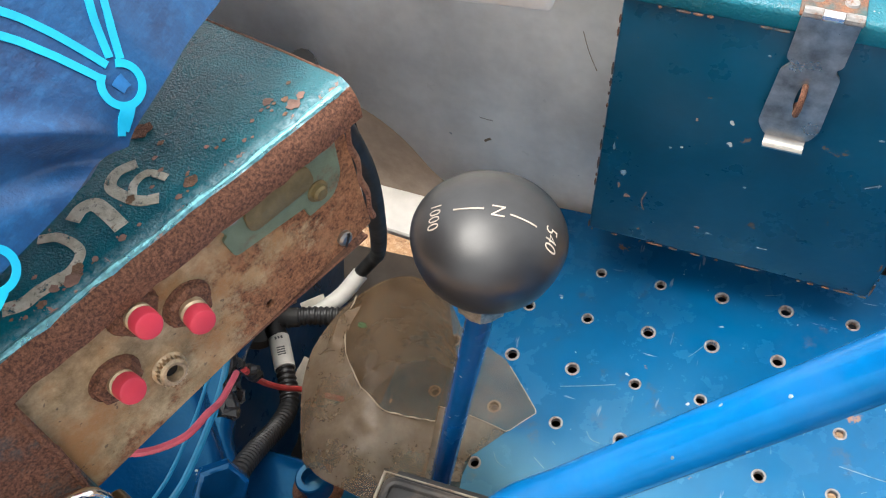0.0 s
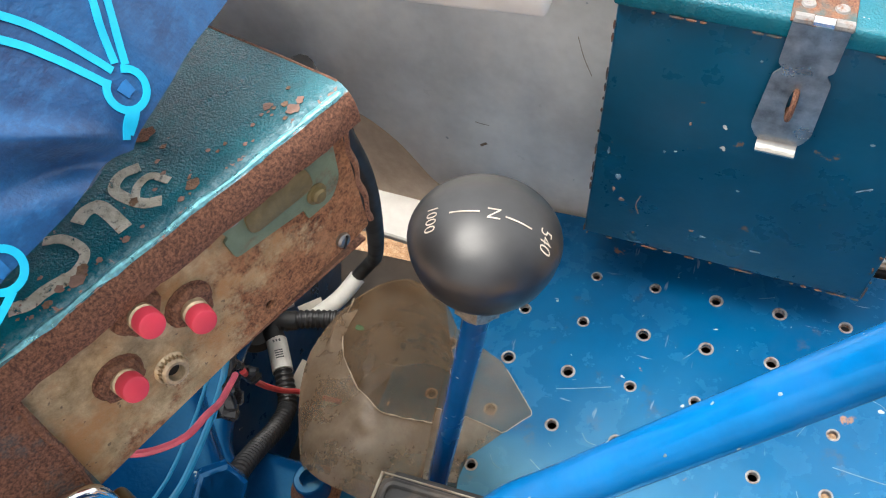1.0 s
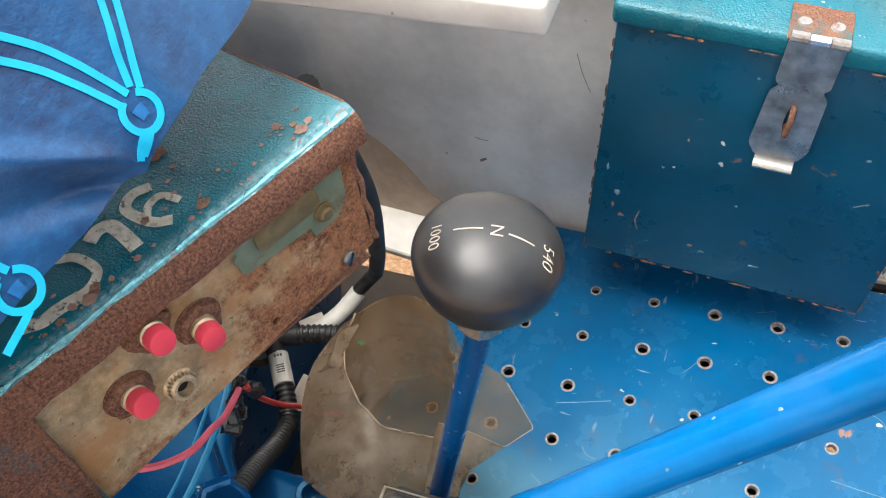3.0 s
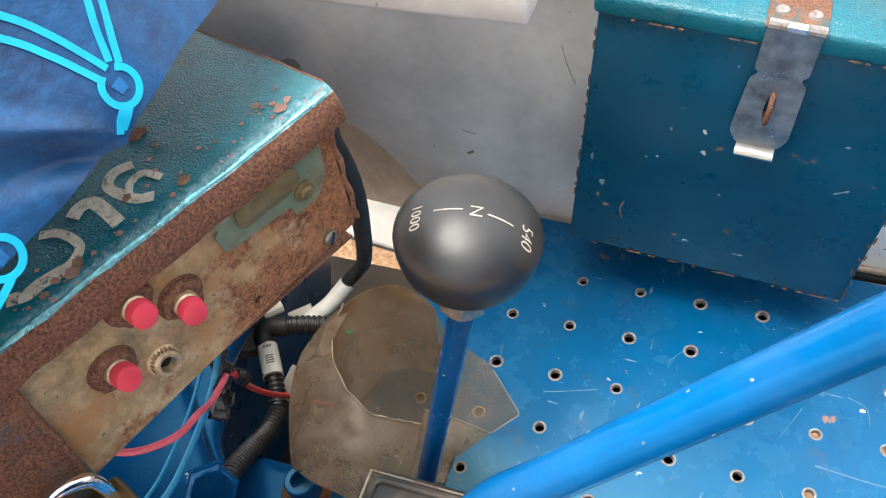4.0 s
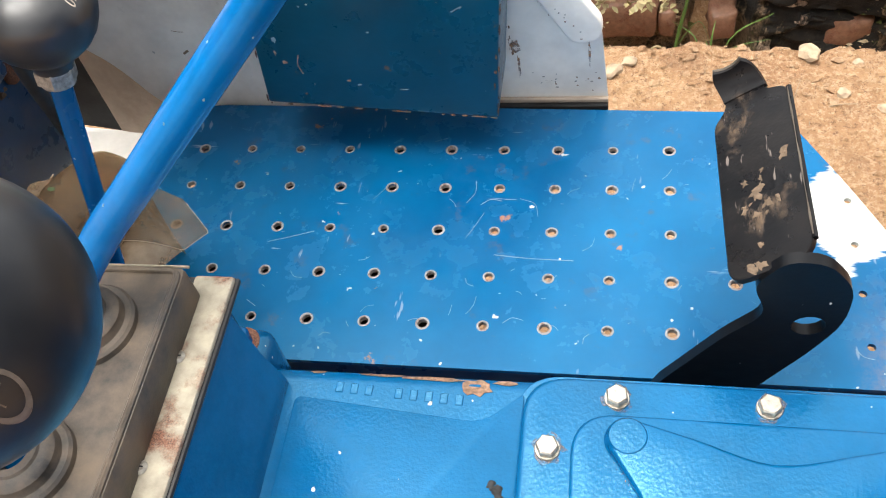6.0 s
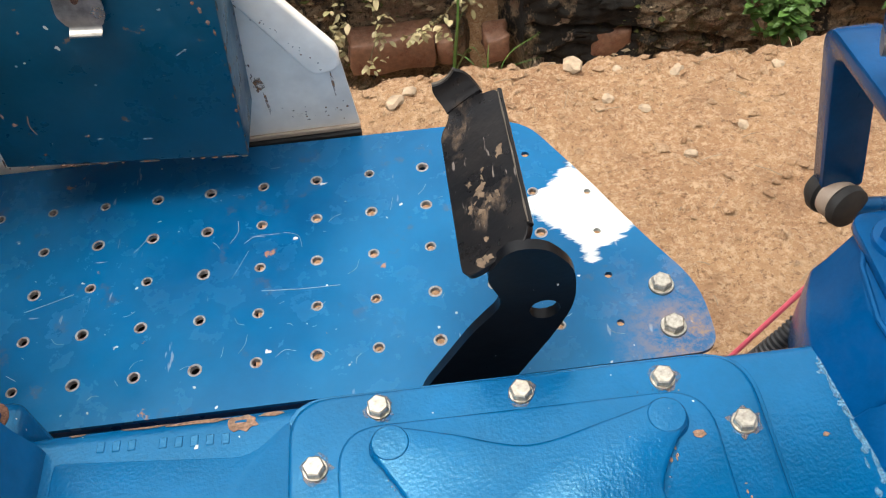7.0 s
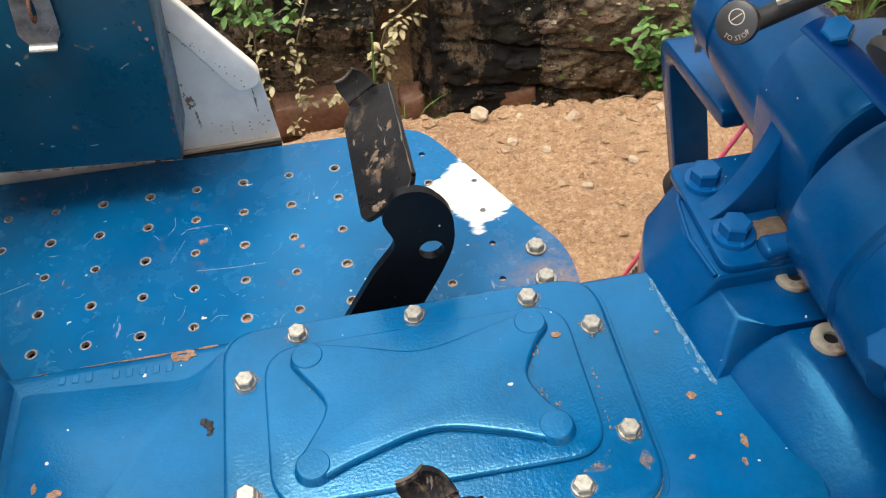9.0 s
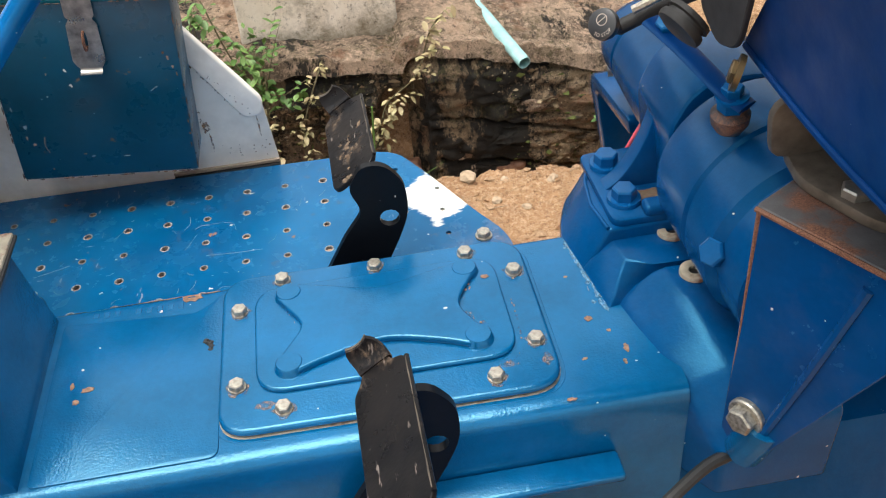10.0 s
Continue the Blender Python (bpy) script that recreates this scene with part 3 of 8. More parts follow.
def ledge_z(x, y):
    f = lambda s, k=0.0: noise.noise(Vector((x * s, y * s, k)))
    b = y - 1.345
    z = wall_top(x) + 0.010 * f(7, 1) + 0.009 * f(19, 2) + 0.006 * f(45)
    if x > 0.73:
        z += 0.016 * min(1.0, max(0.0, (b - 0.05 - 0.02 * f(6, 5)) / 0.008)) + 0.20 * max(0.0, b - 0.06)
    else:
        z += 0.12 * max(0.0, b)
    return z


def build_drain_wall():
    along = lambda u: 0.9 + 1.5 * (2 * u - 1) + 0.8 * (2 * u - 1) ** 3

    def face(u, v):
        x = along(u)
        z = -1.2 + (wall_top(x) + 1.2) * v
        return (x, wall_y(x, z), z)

    def top(u, v):
        x = along(u)
        y = 1.342 + 0.40 * v ** 1.3
        return (x, y, ledge_z(x, y) - (0.012 if v == 0 else 0.0))
    solo("wall_drain", surface(face, 460, 110, 0.03), M_mossdark, "brown crumbling drain wall with black algae and dry moss", "drain wall", kind="structure")
    ledge = solo("ledge", surface(top, 460, 60, 0.04), M_moss, "pinkish-brown worn stone ledge along the top of the drain", "stone ledge", kind="structure")
    rng = random.Random(21)
    for i in range(44):
        x, z = rng.uniform(-0.5, 2.2), rng.uniform(-1.1, -0.68)
        bm = lump((rng.uniform(0.018, 0.06), 0.016, rng.uniform(0.010, 0.028)), rng, 0.9, 3)
        bm.transform(Matrix.Translation((x, wall_y(x, z) + 0.004, z)))
        hang("stone", to_mesh("stone", bm, M_brick if rng.random() < 0.08 else (M_moss if rng.random() < 0.3 else M_mossdark), 80), ledge)
    for i in range(46):
        x, y = rng.uniform(-0.6, 2.2), rng.uniform(1.36, 1.62)
        s = rng.uniform(0.008, 0.028)
        bm = lump((s * rng.uniform(1.0, 1.8), s, s * 0.5), rng, 0.9, 2)
        bm.transform(Matrix.Translation((x, y, ledge_z(x, y) + s * 0.1)))
        hang("stone", to_mesh("stone", bm, M_moss if rng.random() < 0.9 else M_brick, 80), ledge)


build_drain_wall()


def moss_clump_material():
    n = Nodes("moss_and_rubble")
    info = n.t.nodes.new("ShaderNodeNewGeometry").outputs["Random Per Island"]
    c = n.mix(n.ramp(info, 0.0, 0.35), (0.020, 0.017, 0.012), (0.13, 0.085, 0.045))
    c = n.mix(n.ramp(info, 0.40, 0.70), c, (0.42, 0.33, 0.21))
    c = n.mix(n.ramp(info, 0.84, 0.90), c, (0.09, 0.105, 0.025))
    return n.done(c, 0.95, 0, n.bump(n.noise(120, 5, 0.8), 0.8, 0.004))


def build_rubble():
    """Crumbs of stone, moss and lichen stuck on the drain side and ledge."""
    rng = random.Random(52)
    vs, fs = [], []
    for i in range(6400):
        x = rng.uniform(-0.3, 1.6)
        if rng.random() < 0.58:
            z = rng.uniform(-1.12, wall_top(x) - 0.02)
            y = wall_y(x, z)
            if noise.noise(Vector((x * 3, z * 3, 9))) < -0.15:
                continue
        else:
            y = 1.345 + 0.14 * rng.random() ** 1.5
            z = ledge_z(x, y)
        s = 0.0022 * (1 + 4 * rng.random() ** 5)
        b = len(vs)
        for d in ((1, 0, 0), (-1, 0, 0), (0, 1, 0), (0, -1, 0), (0, 0, 1), (0, 0, -1)):
            k = s * rng.uniform(0.5, 1.5)
            vs.append((x + d[0] * k * 1.4 + rng.uniform(-1, 1) * s * 0.4, y + d[1] * k * 0.8, z + d[2] * k * 0.8 + rng.uniform(-1, 1) * s * 0.3))
        fs += [(b + p, b + q, b + r) for p, q, r in ((0, 2, 4), (2, 1, 4), (1, 3, 4), (3, 0, 4), (2, 0, 5), (1, 2, 5), (3, 1, 5), (0, 3, 5))]
    me = bpy.data.meshes.new("moss_rubble")
    me.from_pydata(vs, [], fs)
    me.materials.append(moss_clump_material())
    tagged(new("moss_rubble", me), "crumbs of stone, dry moss and lichen on the drain side", "rubble", kind="stuff")


build_rubble()


def build_bank():
    def f(u, v):
        x, y = -3 + 9 * u, 1.66 + 0.5 * v
        q = lambda s, k=0.0: noise.noise(Vector((x * s, v * 2 * s, k)))
        return (x, y + 0.1 * q(2) + 0.03 * q(8), -0.62 + 1.3 * v + 0.05 * q(5, 3))
    solo("bank", surface(f, 120, 24, 0.05), M_moss, "mossy earth bank rising behind the drain", "bank", kind="structure")


build_bank()

slab = box((0.268, 1.435, -0.64), (0.722, 1.51, -0.12), 0.010, 3)
bmesh.ops.subdivide_edges(slab, edges=[e for e in slab.edges if e.calc_length() > 0.05], cuts=12, use_grid_fill=True)
for v in slab.verts:
    v.co += Vector((0.006 * noise.noise(v.co * 6), 0.012 * noise.noise(v.co * 5), 0.012 * noise.noise(v.co * 7)))
solo("stone_slab", slab, M_slab, "upright whitewashed stone slab with dark damp stains on the ledge", "stone slab")

pipe_a, pipe_b = Vector((1.050, 1.240, -0.563)), Vector((0.955, 1.55, -0.494))
pd = (pipe_b - pipe_a).normalized()
pm = axis_pose(pipe_a, pd)
L = (pipe_b - pipe_a).length
solo("plastic_pipe", lathe([(0.0165, 0), (0.0165, 0.001), (0.019, 0.0), (0.019, L), (0.0165, L), (0.0165, 0.0)], pm, 24), M_pipe,
     "short pale blue-green plastic pipe lying on the ledge", "pipe")


# ---- plants ----
def leaf_material(name, a, b):
    n = Nodes(name)
    info = n.t.nodes.new("ShaderNodeNewGeometry").outputs["Random Per Island"]
    c = n.mix(info, a, b)
    c = n.mix(n.ramp(n.noise(60, 3), 0.4, 0.7, 0, 0.3), c, tuple(v * 0.5 for v in a))
    return n.done(c, 0.5, 0, None, Transmission_Weight=0.0, Subsurface_Weight=0.0)


M_leaf = leaf_material("green_leaf", (0.05, 0.13, 0.02), (0.15, 0.26, 0.06))
M_dryleaf = leaf_material("pale_dry_leaf", (0.30, 0.27, 0.12), (0.42, 0.33, 0.18))
M_stem = plain("stem", (0.12, 0.10, 0.05), 0.8)


def leaf_at(bm, p, d, length, width, droop):
    d = d.normalized()
    s = d.cross(Vector((0, 0, 1)))
    s = (s if s.length > 0.1 else Vector((1, 0, 0))).normalized()
    up = s.cross(d)
    pts = []
    for t, w in ((0, 0.12), (0.3, 0.9), (0.6, 1.0), (0.85, 0.55), (1, 0.05)):
        c = p + d * length * t - Vector((0, 0, droop * length * t * t))
        pts.append((bm.verts.new(c - s * width * w * 0.5 + up * width * 0.12 * w), bm.verts.new(c - up * width * 0.05), bm.verts.new(c + s * width * w * 0.5 + up * width * 0.12 * w)))
    for a, b in zip(pts, pts[1:]):
        bm.faces.new((a[0], a[1], b[1], b[0]))
        bm.faces.new((a[1], a[2], b[2], b[1]))


def plant(name, base, stems, height, spread, leaf, leaves, mat, label, seed, fall=0.0):
    rng = random.Random(seed)
    t = thing(name, label, "plant", base)
    sticks, lb = [], bmesh.new()
    for i in range(stems):
        a = rng.uniform(0, 6.28)
        tip = Vector(base) + Vector((math.cos(a) * spread * rng.random(), math.sin(a) * spread * 0.6 * rng.random(), height * rng.uniform(0.5, 1.0)))
        mid = (Vector(base) + tip) / 2 + Vector((rng.uniform(-0.02, 0.02), rng.uniform(-0.02, 0.02), 0.02 + fall))
        line = spline([Vector(base) + Vector((rng.uniform(-1, 1), rng.uniform(-0.6, 0.6), 0)) * spread * 0.3, mid, tip], 6)
        sticks.append(sweep(line, lambda u: 0.0016 * (1.2 - u), 5))
        for j in range(leaves):
            q = line[rng.randrange(3, len(line))]
            d = Vector((rng.uniform(-1, 1), rng.uniform(-1, 0.5), rng.uniform(-0.2, 0.7)))
            l = leaf * rng.uniform(0.6, 1.3)
            leaf_at(lb, q + Vector((rng.uniform(-1, 1), rng.uniform(-1, 1), rng.uniform(-1, 1))) * leaf * 0.4, d, l, l * 0.5, rng.uniform(0, 0.4))
    for s in sticks:
        part("stem", s, M_stem, t)
    part("foliage", lb, mat, t, sharp=80)
    return t


plant("leafy_weed", (1.42, 1.19, -0.98), 26, 0.30, 0.17, 0.035, 16, M_leaf, "bushy green weed growing from the drain side", 1)
plant("leafy_weed", (1.75, 1.22, -0.92), 18, 0.26, 0.16, 0.035, 14, M_leaf, "bushy green weed growing from the drain side", 2)
plant("creeper", (0.30, 1.30, -0.64), 14, 0.30, 0.16, 0.03, 10, M_leaf, "thin green creeper trailing over the mossy ledge", 3)
plant("creeper", (0.12, 1.33, -0.60), 12, 0.4, 0.2, 0.03, 10, M_leaf, "thin green creeper climbing the mossy bank", 4)


def vine(line, clusters, leaf, mat, label, seed):
    """A thin bare stem along the wall with small leaves bunched along it."""
    rng = random.Random(seed)
    t = thing("dry_creeper", label, "plant", line[0])
    pts = spline(line, 8)
    part("stem", sweep(pts, lambda u: 0.0022 * (1.15 - 0.6 * u), 6), M_stem, t)
    lb = bmesh.new()
    for i in range(clusters):
        q = pts[int((i + rng.random()) / clusters * (len(pts) - 1))]
        side = Vector((rng.uniform(-1, 1), rng.uniform(-1.0, -0.1), rng.uniform(-0.8, 0.6))).normalized() * rng.uniform(0.006, 0.038)
        if side.length > 0.02:
            part("twig", sweep([q, q + side * 0.5 + Vector((0, 0, 0.003)), q + side], 0.0009, 4), M_stem, t)
        for j in range(rng.randint(3, 7)):
            l = leaf * rng.uniform(0.7, 1.25)
            p = q + side + Vector((rng.uniform(-1, 1), rng.uniform(-0.6, 0.3), rng.uniform(-1, 1))) * leaf * 0.8
            leaf_at(lb, p, Vector((rng.uniform(-1, 1), rng.uniform(-1, 0.2), rng.uniform(-0.7, 0.8))), l, l * 0.62, rng.uniform(0, 0.5))
    part("foliage", lb, mat, t, sharp=80)


vine([(0.831, 1.28, -0.40), (0.788, 1.235, -0.43), (0.739, 1.215, -0.54), (0.654, 1.21, -0.607), (0.616, 1.205, -0.69), (0.55, 1.20, -0.76), (0.46, 1.20, -0.80)], 26, 0.021, M_dryleaf, "pale dry creeper trailing down the dark drain wall", 5)
vine([(0.49, 1.30, -0.50), (0.43, 1.22, -0.60), (0.405, 1.20, -0.68), (0.40, 1.20, -0.78), (0.37, 1.20, -0.86)], 15, 0.019, M_dryleaf, "thin dry creeper hanging over the drain wall", 6)
vine([(0.33, 1.30, -0.52), (0.318, 1.22, -0.62), (0.314, 1.20, -0.72), (0.33, 1.20, -0.80)], 12, 0.020, M_dryleaf, "thin dry creeper hanging over the drain wall", 7)
vine([(0.20, 1.34, -0.30), (0.26, 1.26, -0.45), (0.34, 1.24, -0.56), (0.44, 1.24, -0.52)], 22, 0.026, M_leaf, "green creeper trailing over the mossy ledge", 8)


def grass_tuft(base, seed):
    rng = random.Random(seed)
    bm = bmesh.new()
    for i in range(9):
        a = rng.uniform(0, 6.28)
        h = rng.uniform(0.15, 0.34)
        tip = Vector(base) + Vector((math.cos(a) * 0.08, math.sin(a) * 0.05, h))
        line = spline([base, (Vector(base) + tip) / 2 + Vector((0, 0, 0.05)), tip + Vector((math.cos(a) * 0.05, 0, -0.03))], 5)
        s = Vector((-math.sin(a), math.cos(a), 0)) * 0.004
        for p, q, u in zip(line, line[1:], range(99)):
            w0, w1 = 1 - u / len(line), 1 - (u + 1) / len(line)
            bm.faces.new([bm.verts.new(c) for c in (p - s * w0, p + s * w0, q + s * w1, q - s * w1)])
    bmesh.ops.remove_doubles(bm, verts=bm.verts, dist=0.0002)
    solo("grass_tuft", bm, M_leaf, "small tuft of long green grass by the drain", "grass", sharp=80)


grass_tuft((0.66, 1.12, -1.05), 3)


def grass_stalk():
    t = thing("grass_stalk", "tall green grass stalk with bent blades growing in the drain", "grass", (0.56, 1.06, -1.1))
    line = spline([(0.560, 1.06, -1.10), (0.570, 1.055, -0.90), (0.578, 1.05, -0.77), (0.594, 1.05, -0.65), (0.603, 1.05, -0.52)], 6)
    part("stem", sweep(line, lambda u: 0.0052 * (1.1 - 0.6 * u), 7), M_leaf, t)
    for a, b, c in (((0.575, 1.05, -0.80), (0.62, 1.04, -0.72), (0.655, 1.03, -0.80)), ((0.572, 1.05, -0.84), (0.53, 1.03, -0.78), (0.49, 1.02, -0.84)), ((0.578, 1.05, -0.77), (0.592, 1.04, -0.66), (0.612, 1.03, -0.60))):
        part("blade", sweep(spline([a, b, c], 6), lambda u: 0.0045 * (1.05 - u), 6, flat=0.25), M_dryleaf if a[2] < -0.82 else M_leaf, t)


grass_stalk()


def build_bricks():
    """Half-buried red bricks and loose stones at the drain's foot."""
    rng = random.Random(61)
    for x0, x1, y, z0, z1 in ((0.315, 0.545, 1.275, -0.97, -0.865), (0.548, 0.585, 1.27, -0.965, -0.89), (0.672, 0.735, 1.29, -0.99, -0.91), (0.952, 1.064, 1.295, -1.02, -0.94)):
        bm = box((x0, y, z0), (x1, y + 0.09, z1), 0.012, 2)
        bmesh.ops.subdivide_edges(bm, edges=bm.edges[:], cuts=2, use_grid_fill=True)
        for v in bm.verts:
            v.co += Vector((noise.noise(v.co * 22), noise.noise(v.co * 19 + Vector((5, 0, 0))), noise.noise(v.co * 25 + Vector((0, 7, 0))))) * 0.011
        solo("brick", bm, M_redstone, "weathered red-brown brick half buried in the drain side", "brick", "bricks in the drain", sharp=60)
    for x, y, s in ((0.812, 0.835, 0.020), (0.863, 0.735, 0.012), (0.930, 0.700, 0.011), (0.472, 0.824, 0.014), (1.02, 0.80, 0.012), (0.90, 0.82, 0.010), (1.10, 0.62, 0.010), (0.98, 0.55, 0.009), (0.44, 0.80, 0.018), (1.22, 0.78, 0.013)):
        g = lump((s * rng.uniform(0.9, 1.5), s, s * 0.6), rng, 0.4, 2)
        g.transform(Matrix.Translation((x, y, ground_height(x, y) + s * 0.15)) @ pose(0, 0, 0, 0, 0, rng.uniform(0, 360)))
        solo("stone", g, M_palestone, "pale dusty stone lying on the bare earth", "stone", "stones on the earth", sharp=25)


M_redstone = rusty("red_brown_brick", (0.21, 0.105, 0.062), 0.56, 20, 0.9)
M_palestone = plain("pale_dusty_stone", (0.36, 0.27, 0.18), 0.9, 0, 0.35, 60, 0.8)
build_bricks()
grass_tuft((1.95, 1.20, -0.90), 5)



# ---- footplate ----
PITCH, ROWS_Y = 0.05, (0.0, -0.047, -0.0955, -0.144, -0.1925)


def footplate_material():
    n = Nodes("worn_footplate_paint")
    xyz = n.add("ShaderNodeSeparateXYZ", Vector=n.co)
    x, y = xyz.outputs["X"], xyz.outputs["Y"]
    tone = n.noise(6, 6)
    c = n.mix(n.ramp(tone, 0.35, 0.65), (0.0002, 0.067, 0.190), (0.0002, 0.106, 0.270))
    dust = n.ramp(n.noise(11, 8, 0.75, shift=4), 0.44, 0.80, 0, 0.26)
    c = n.mix(dust, c, (0.05, 0.13, 0.24))
    c = n.mix(n.ramp(n.noise(24, 6, 0.7, shift=15), 0.60, 0.72, 0, 0.5), c, (0.10, 0.075, 0.06))
    scr = n.ramp(n.noise(30, 4, 0.6, stretch=(0.35, 3.2, 1), shift=2), 0.69, 0.72, 0, 0.55)
    c = n.mix(scr, c, (0.35, 0.42, 0.5))
    scr2 = n.ramp(n.noise(36, 3, 0.6, stretch=(2.6, 0.5, 1), shift=9), 0.70, 0.73, 0, 0.5)
    c = n.mix(scr2, c, (0.3, 0.36, 0.44))
    rust = n.ramp(n.noise(20, 7, 0.7, shift=13), 0.655, 0.675)
    c = n.mix(rust, c, n.mix(n.noise(120), (0.34, 0.17, 0.10), (0.20, 0.12, 0.09)))
    spk = n.ramp(n.noise(85, 2, 0.5, shift=6), 0.722, 0.737)
    c = n.mix(spk, c, (0.45, 0.47, 0.48))
    # bare bolted corner
    rb = n.math("MULTIPLY", n.ramp(x, 0.625, 0.70), n.ramp(n.math("ADD", n.math("MULTIPLY", y, -1), n.math("MULTIPLY", n.noise(30, 5), 0.12)), 0.20, 0.27))
    rb = n.math("MULTIPLY", rb, n.ramp(n.noise(55, 8, 0.8, shift=19), 0.42, 0.58, 0.12, 0.95))
    c = n.mix(rb, c, n.mix(n.noise(140, 5), (0.33, 0.19, 0.11), (0.20, 0.13, 0.09)))
    # brushed white primer patch near the front corner
    u = n.math("ADD", n.math("MULTIPLY", n.math("SUBTRACT", x, 0.636), 0.80), n.math("MULTIPLY", n.math("SUBTRACT", y, -0.075), 0.60))
    w = n.math("ADD", n.math("MULTIPLY", n.math("SUBTRACT", x, 0.636), -0.60), n.math("MULTIPLY", n.math("SUBTRACT", y, -0.075), 0.80))
    brush = n.math("ADD", n.math("MULTIPLY", n.noise(60, 4, 0.6, stretch=(0.5, 2.6, 1)), 0.028), n.math("MULTIPLY", n.noise(14, 3), 0.03))
    d = n.math("MAXIMUM", n.math("SUBTRACT", n.math("ABSOLUTE", u), 0.036), n.math("SUBTRACT", n.math("ABSOLUTE", w), 0.046))
    white = n.ramp(n.math("ADD", d, n.math("SUBTRACT", brush, 0.028)), 0.002, -0.003)
    wc = n.mix(n.ramp(n.noise(26, 6, shift=3), 0.55, 0.75, 0, 0.5), (0.66, 0.68, 0.65), (0.48, 0.45, 0.34))
    c = n.mix(white, c, wc)
    r = n.math("ADD", n.ramp(n.noise(30, 5), 0.3, 0.7, 0.17, 0.30), n.math("MULTIPLY", dust, 0.35))
    h = n.math("SUBTRACT", n.noise(28, 4), n.math("ADD", n.math("MULTIPLY", scr, 0.3), n.math("MULTIPLY", rust, 0.3)))
    return n.done(c, r, 0, n.bump(h, 0.12, 0.0015), Specular_IOR_Level=0.55, Specular_Tint=(0.40, 0.83, 1.0))


M_deck = footplate_material()


def sheet_with_holes(outline, holes, top, thick):
    """A plate with real holes: circles (x, y, r)."""
    bm = bmesh.new()
    loops = [outline] + [[(x + r * math.cos(2 * math.pi * k / 14), y + r * math.sin(2 * math.pi * k / 14)) for k in range(14)] for x, y, r in holes]
    edges, rings = [], []
    for loop in loops:
        vs = [bm.verts.new((x, y, top)) for x, y in loop]
        rings.append(vs)
        edges += [bm.edges.new((vs[i], vs[(i + 1) % len(vs)])) for i in range(len(vs))]
    bmesh.ops.triangle_fill(bm, use_beauty=True, use_dissolve=False, edges=edges)
    low = {v: bm.verts.new(v.co - Vector((0, 0, thick))) for ring in rings for v in ring}
    for f in bm.faces[:]:
        bm.faces.new([low[v] for v in reversed(f.verts)])
    for ring in rings:
        for i in range(len(ring)):
            a, b = ring[i], ring[(i + 1) % len(ring)]
            bm.faces.new((a, b, low[b], low[a]))
    return bm


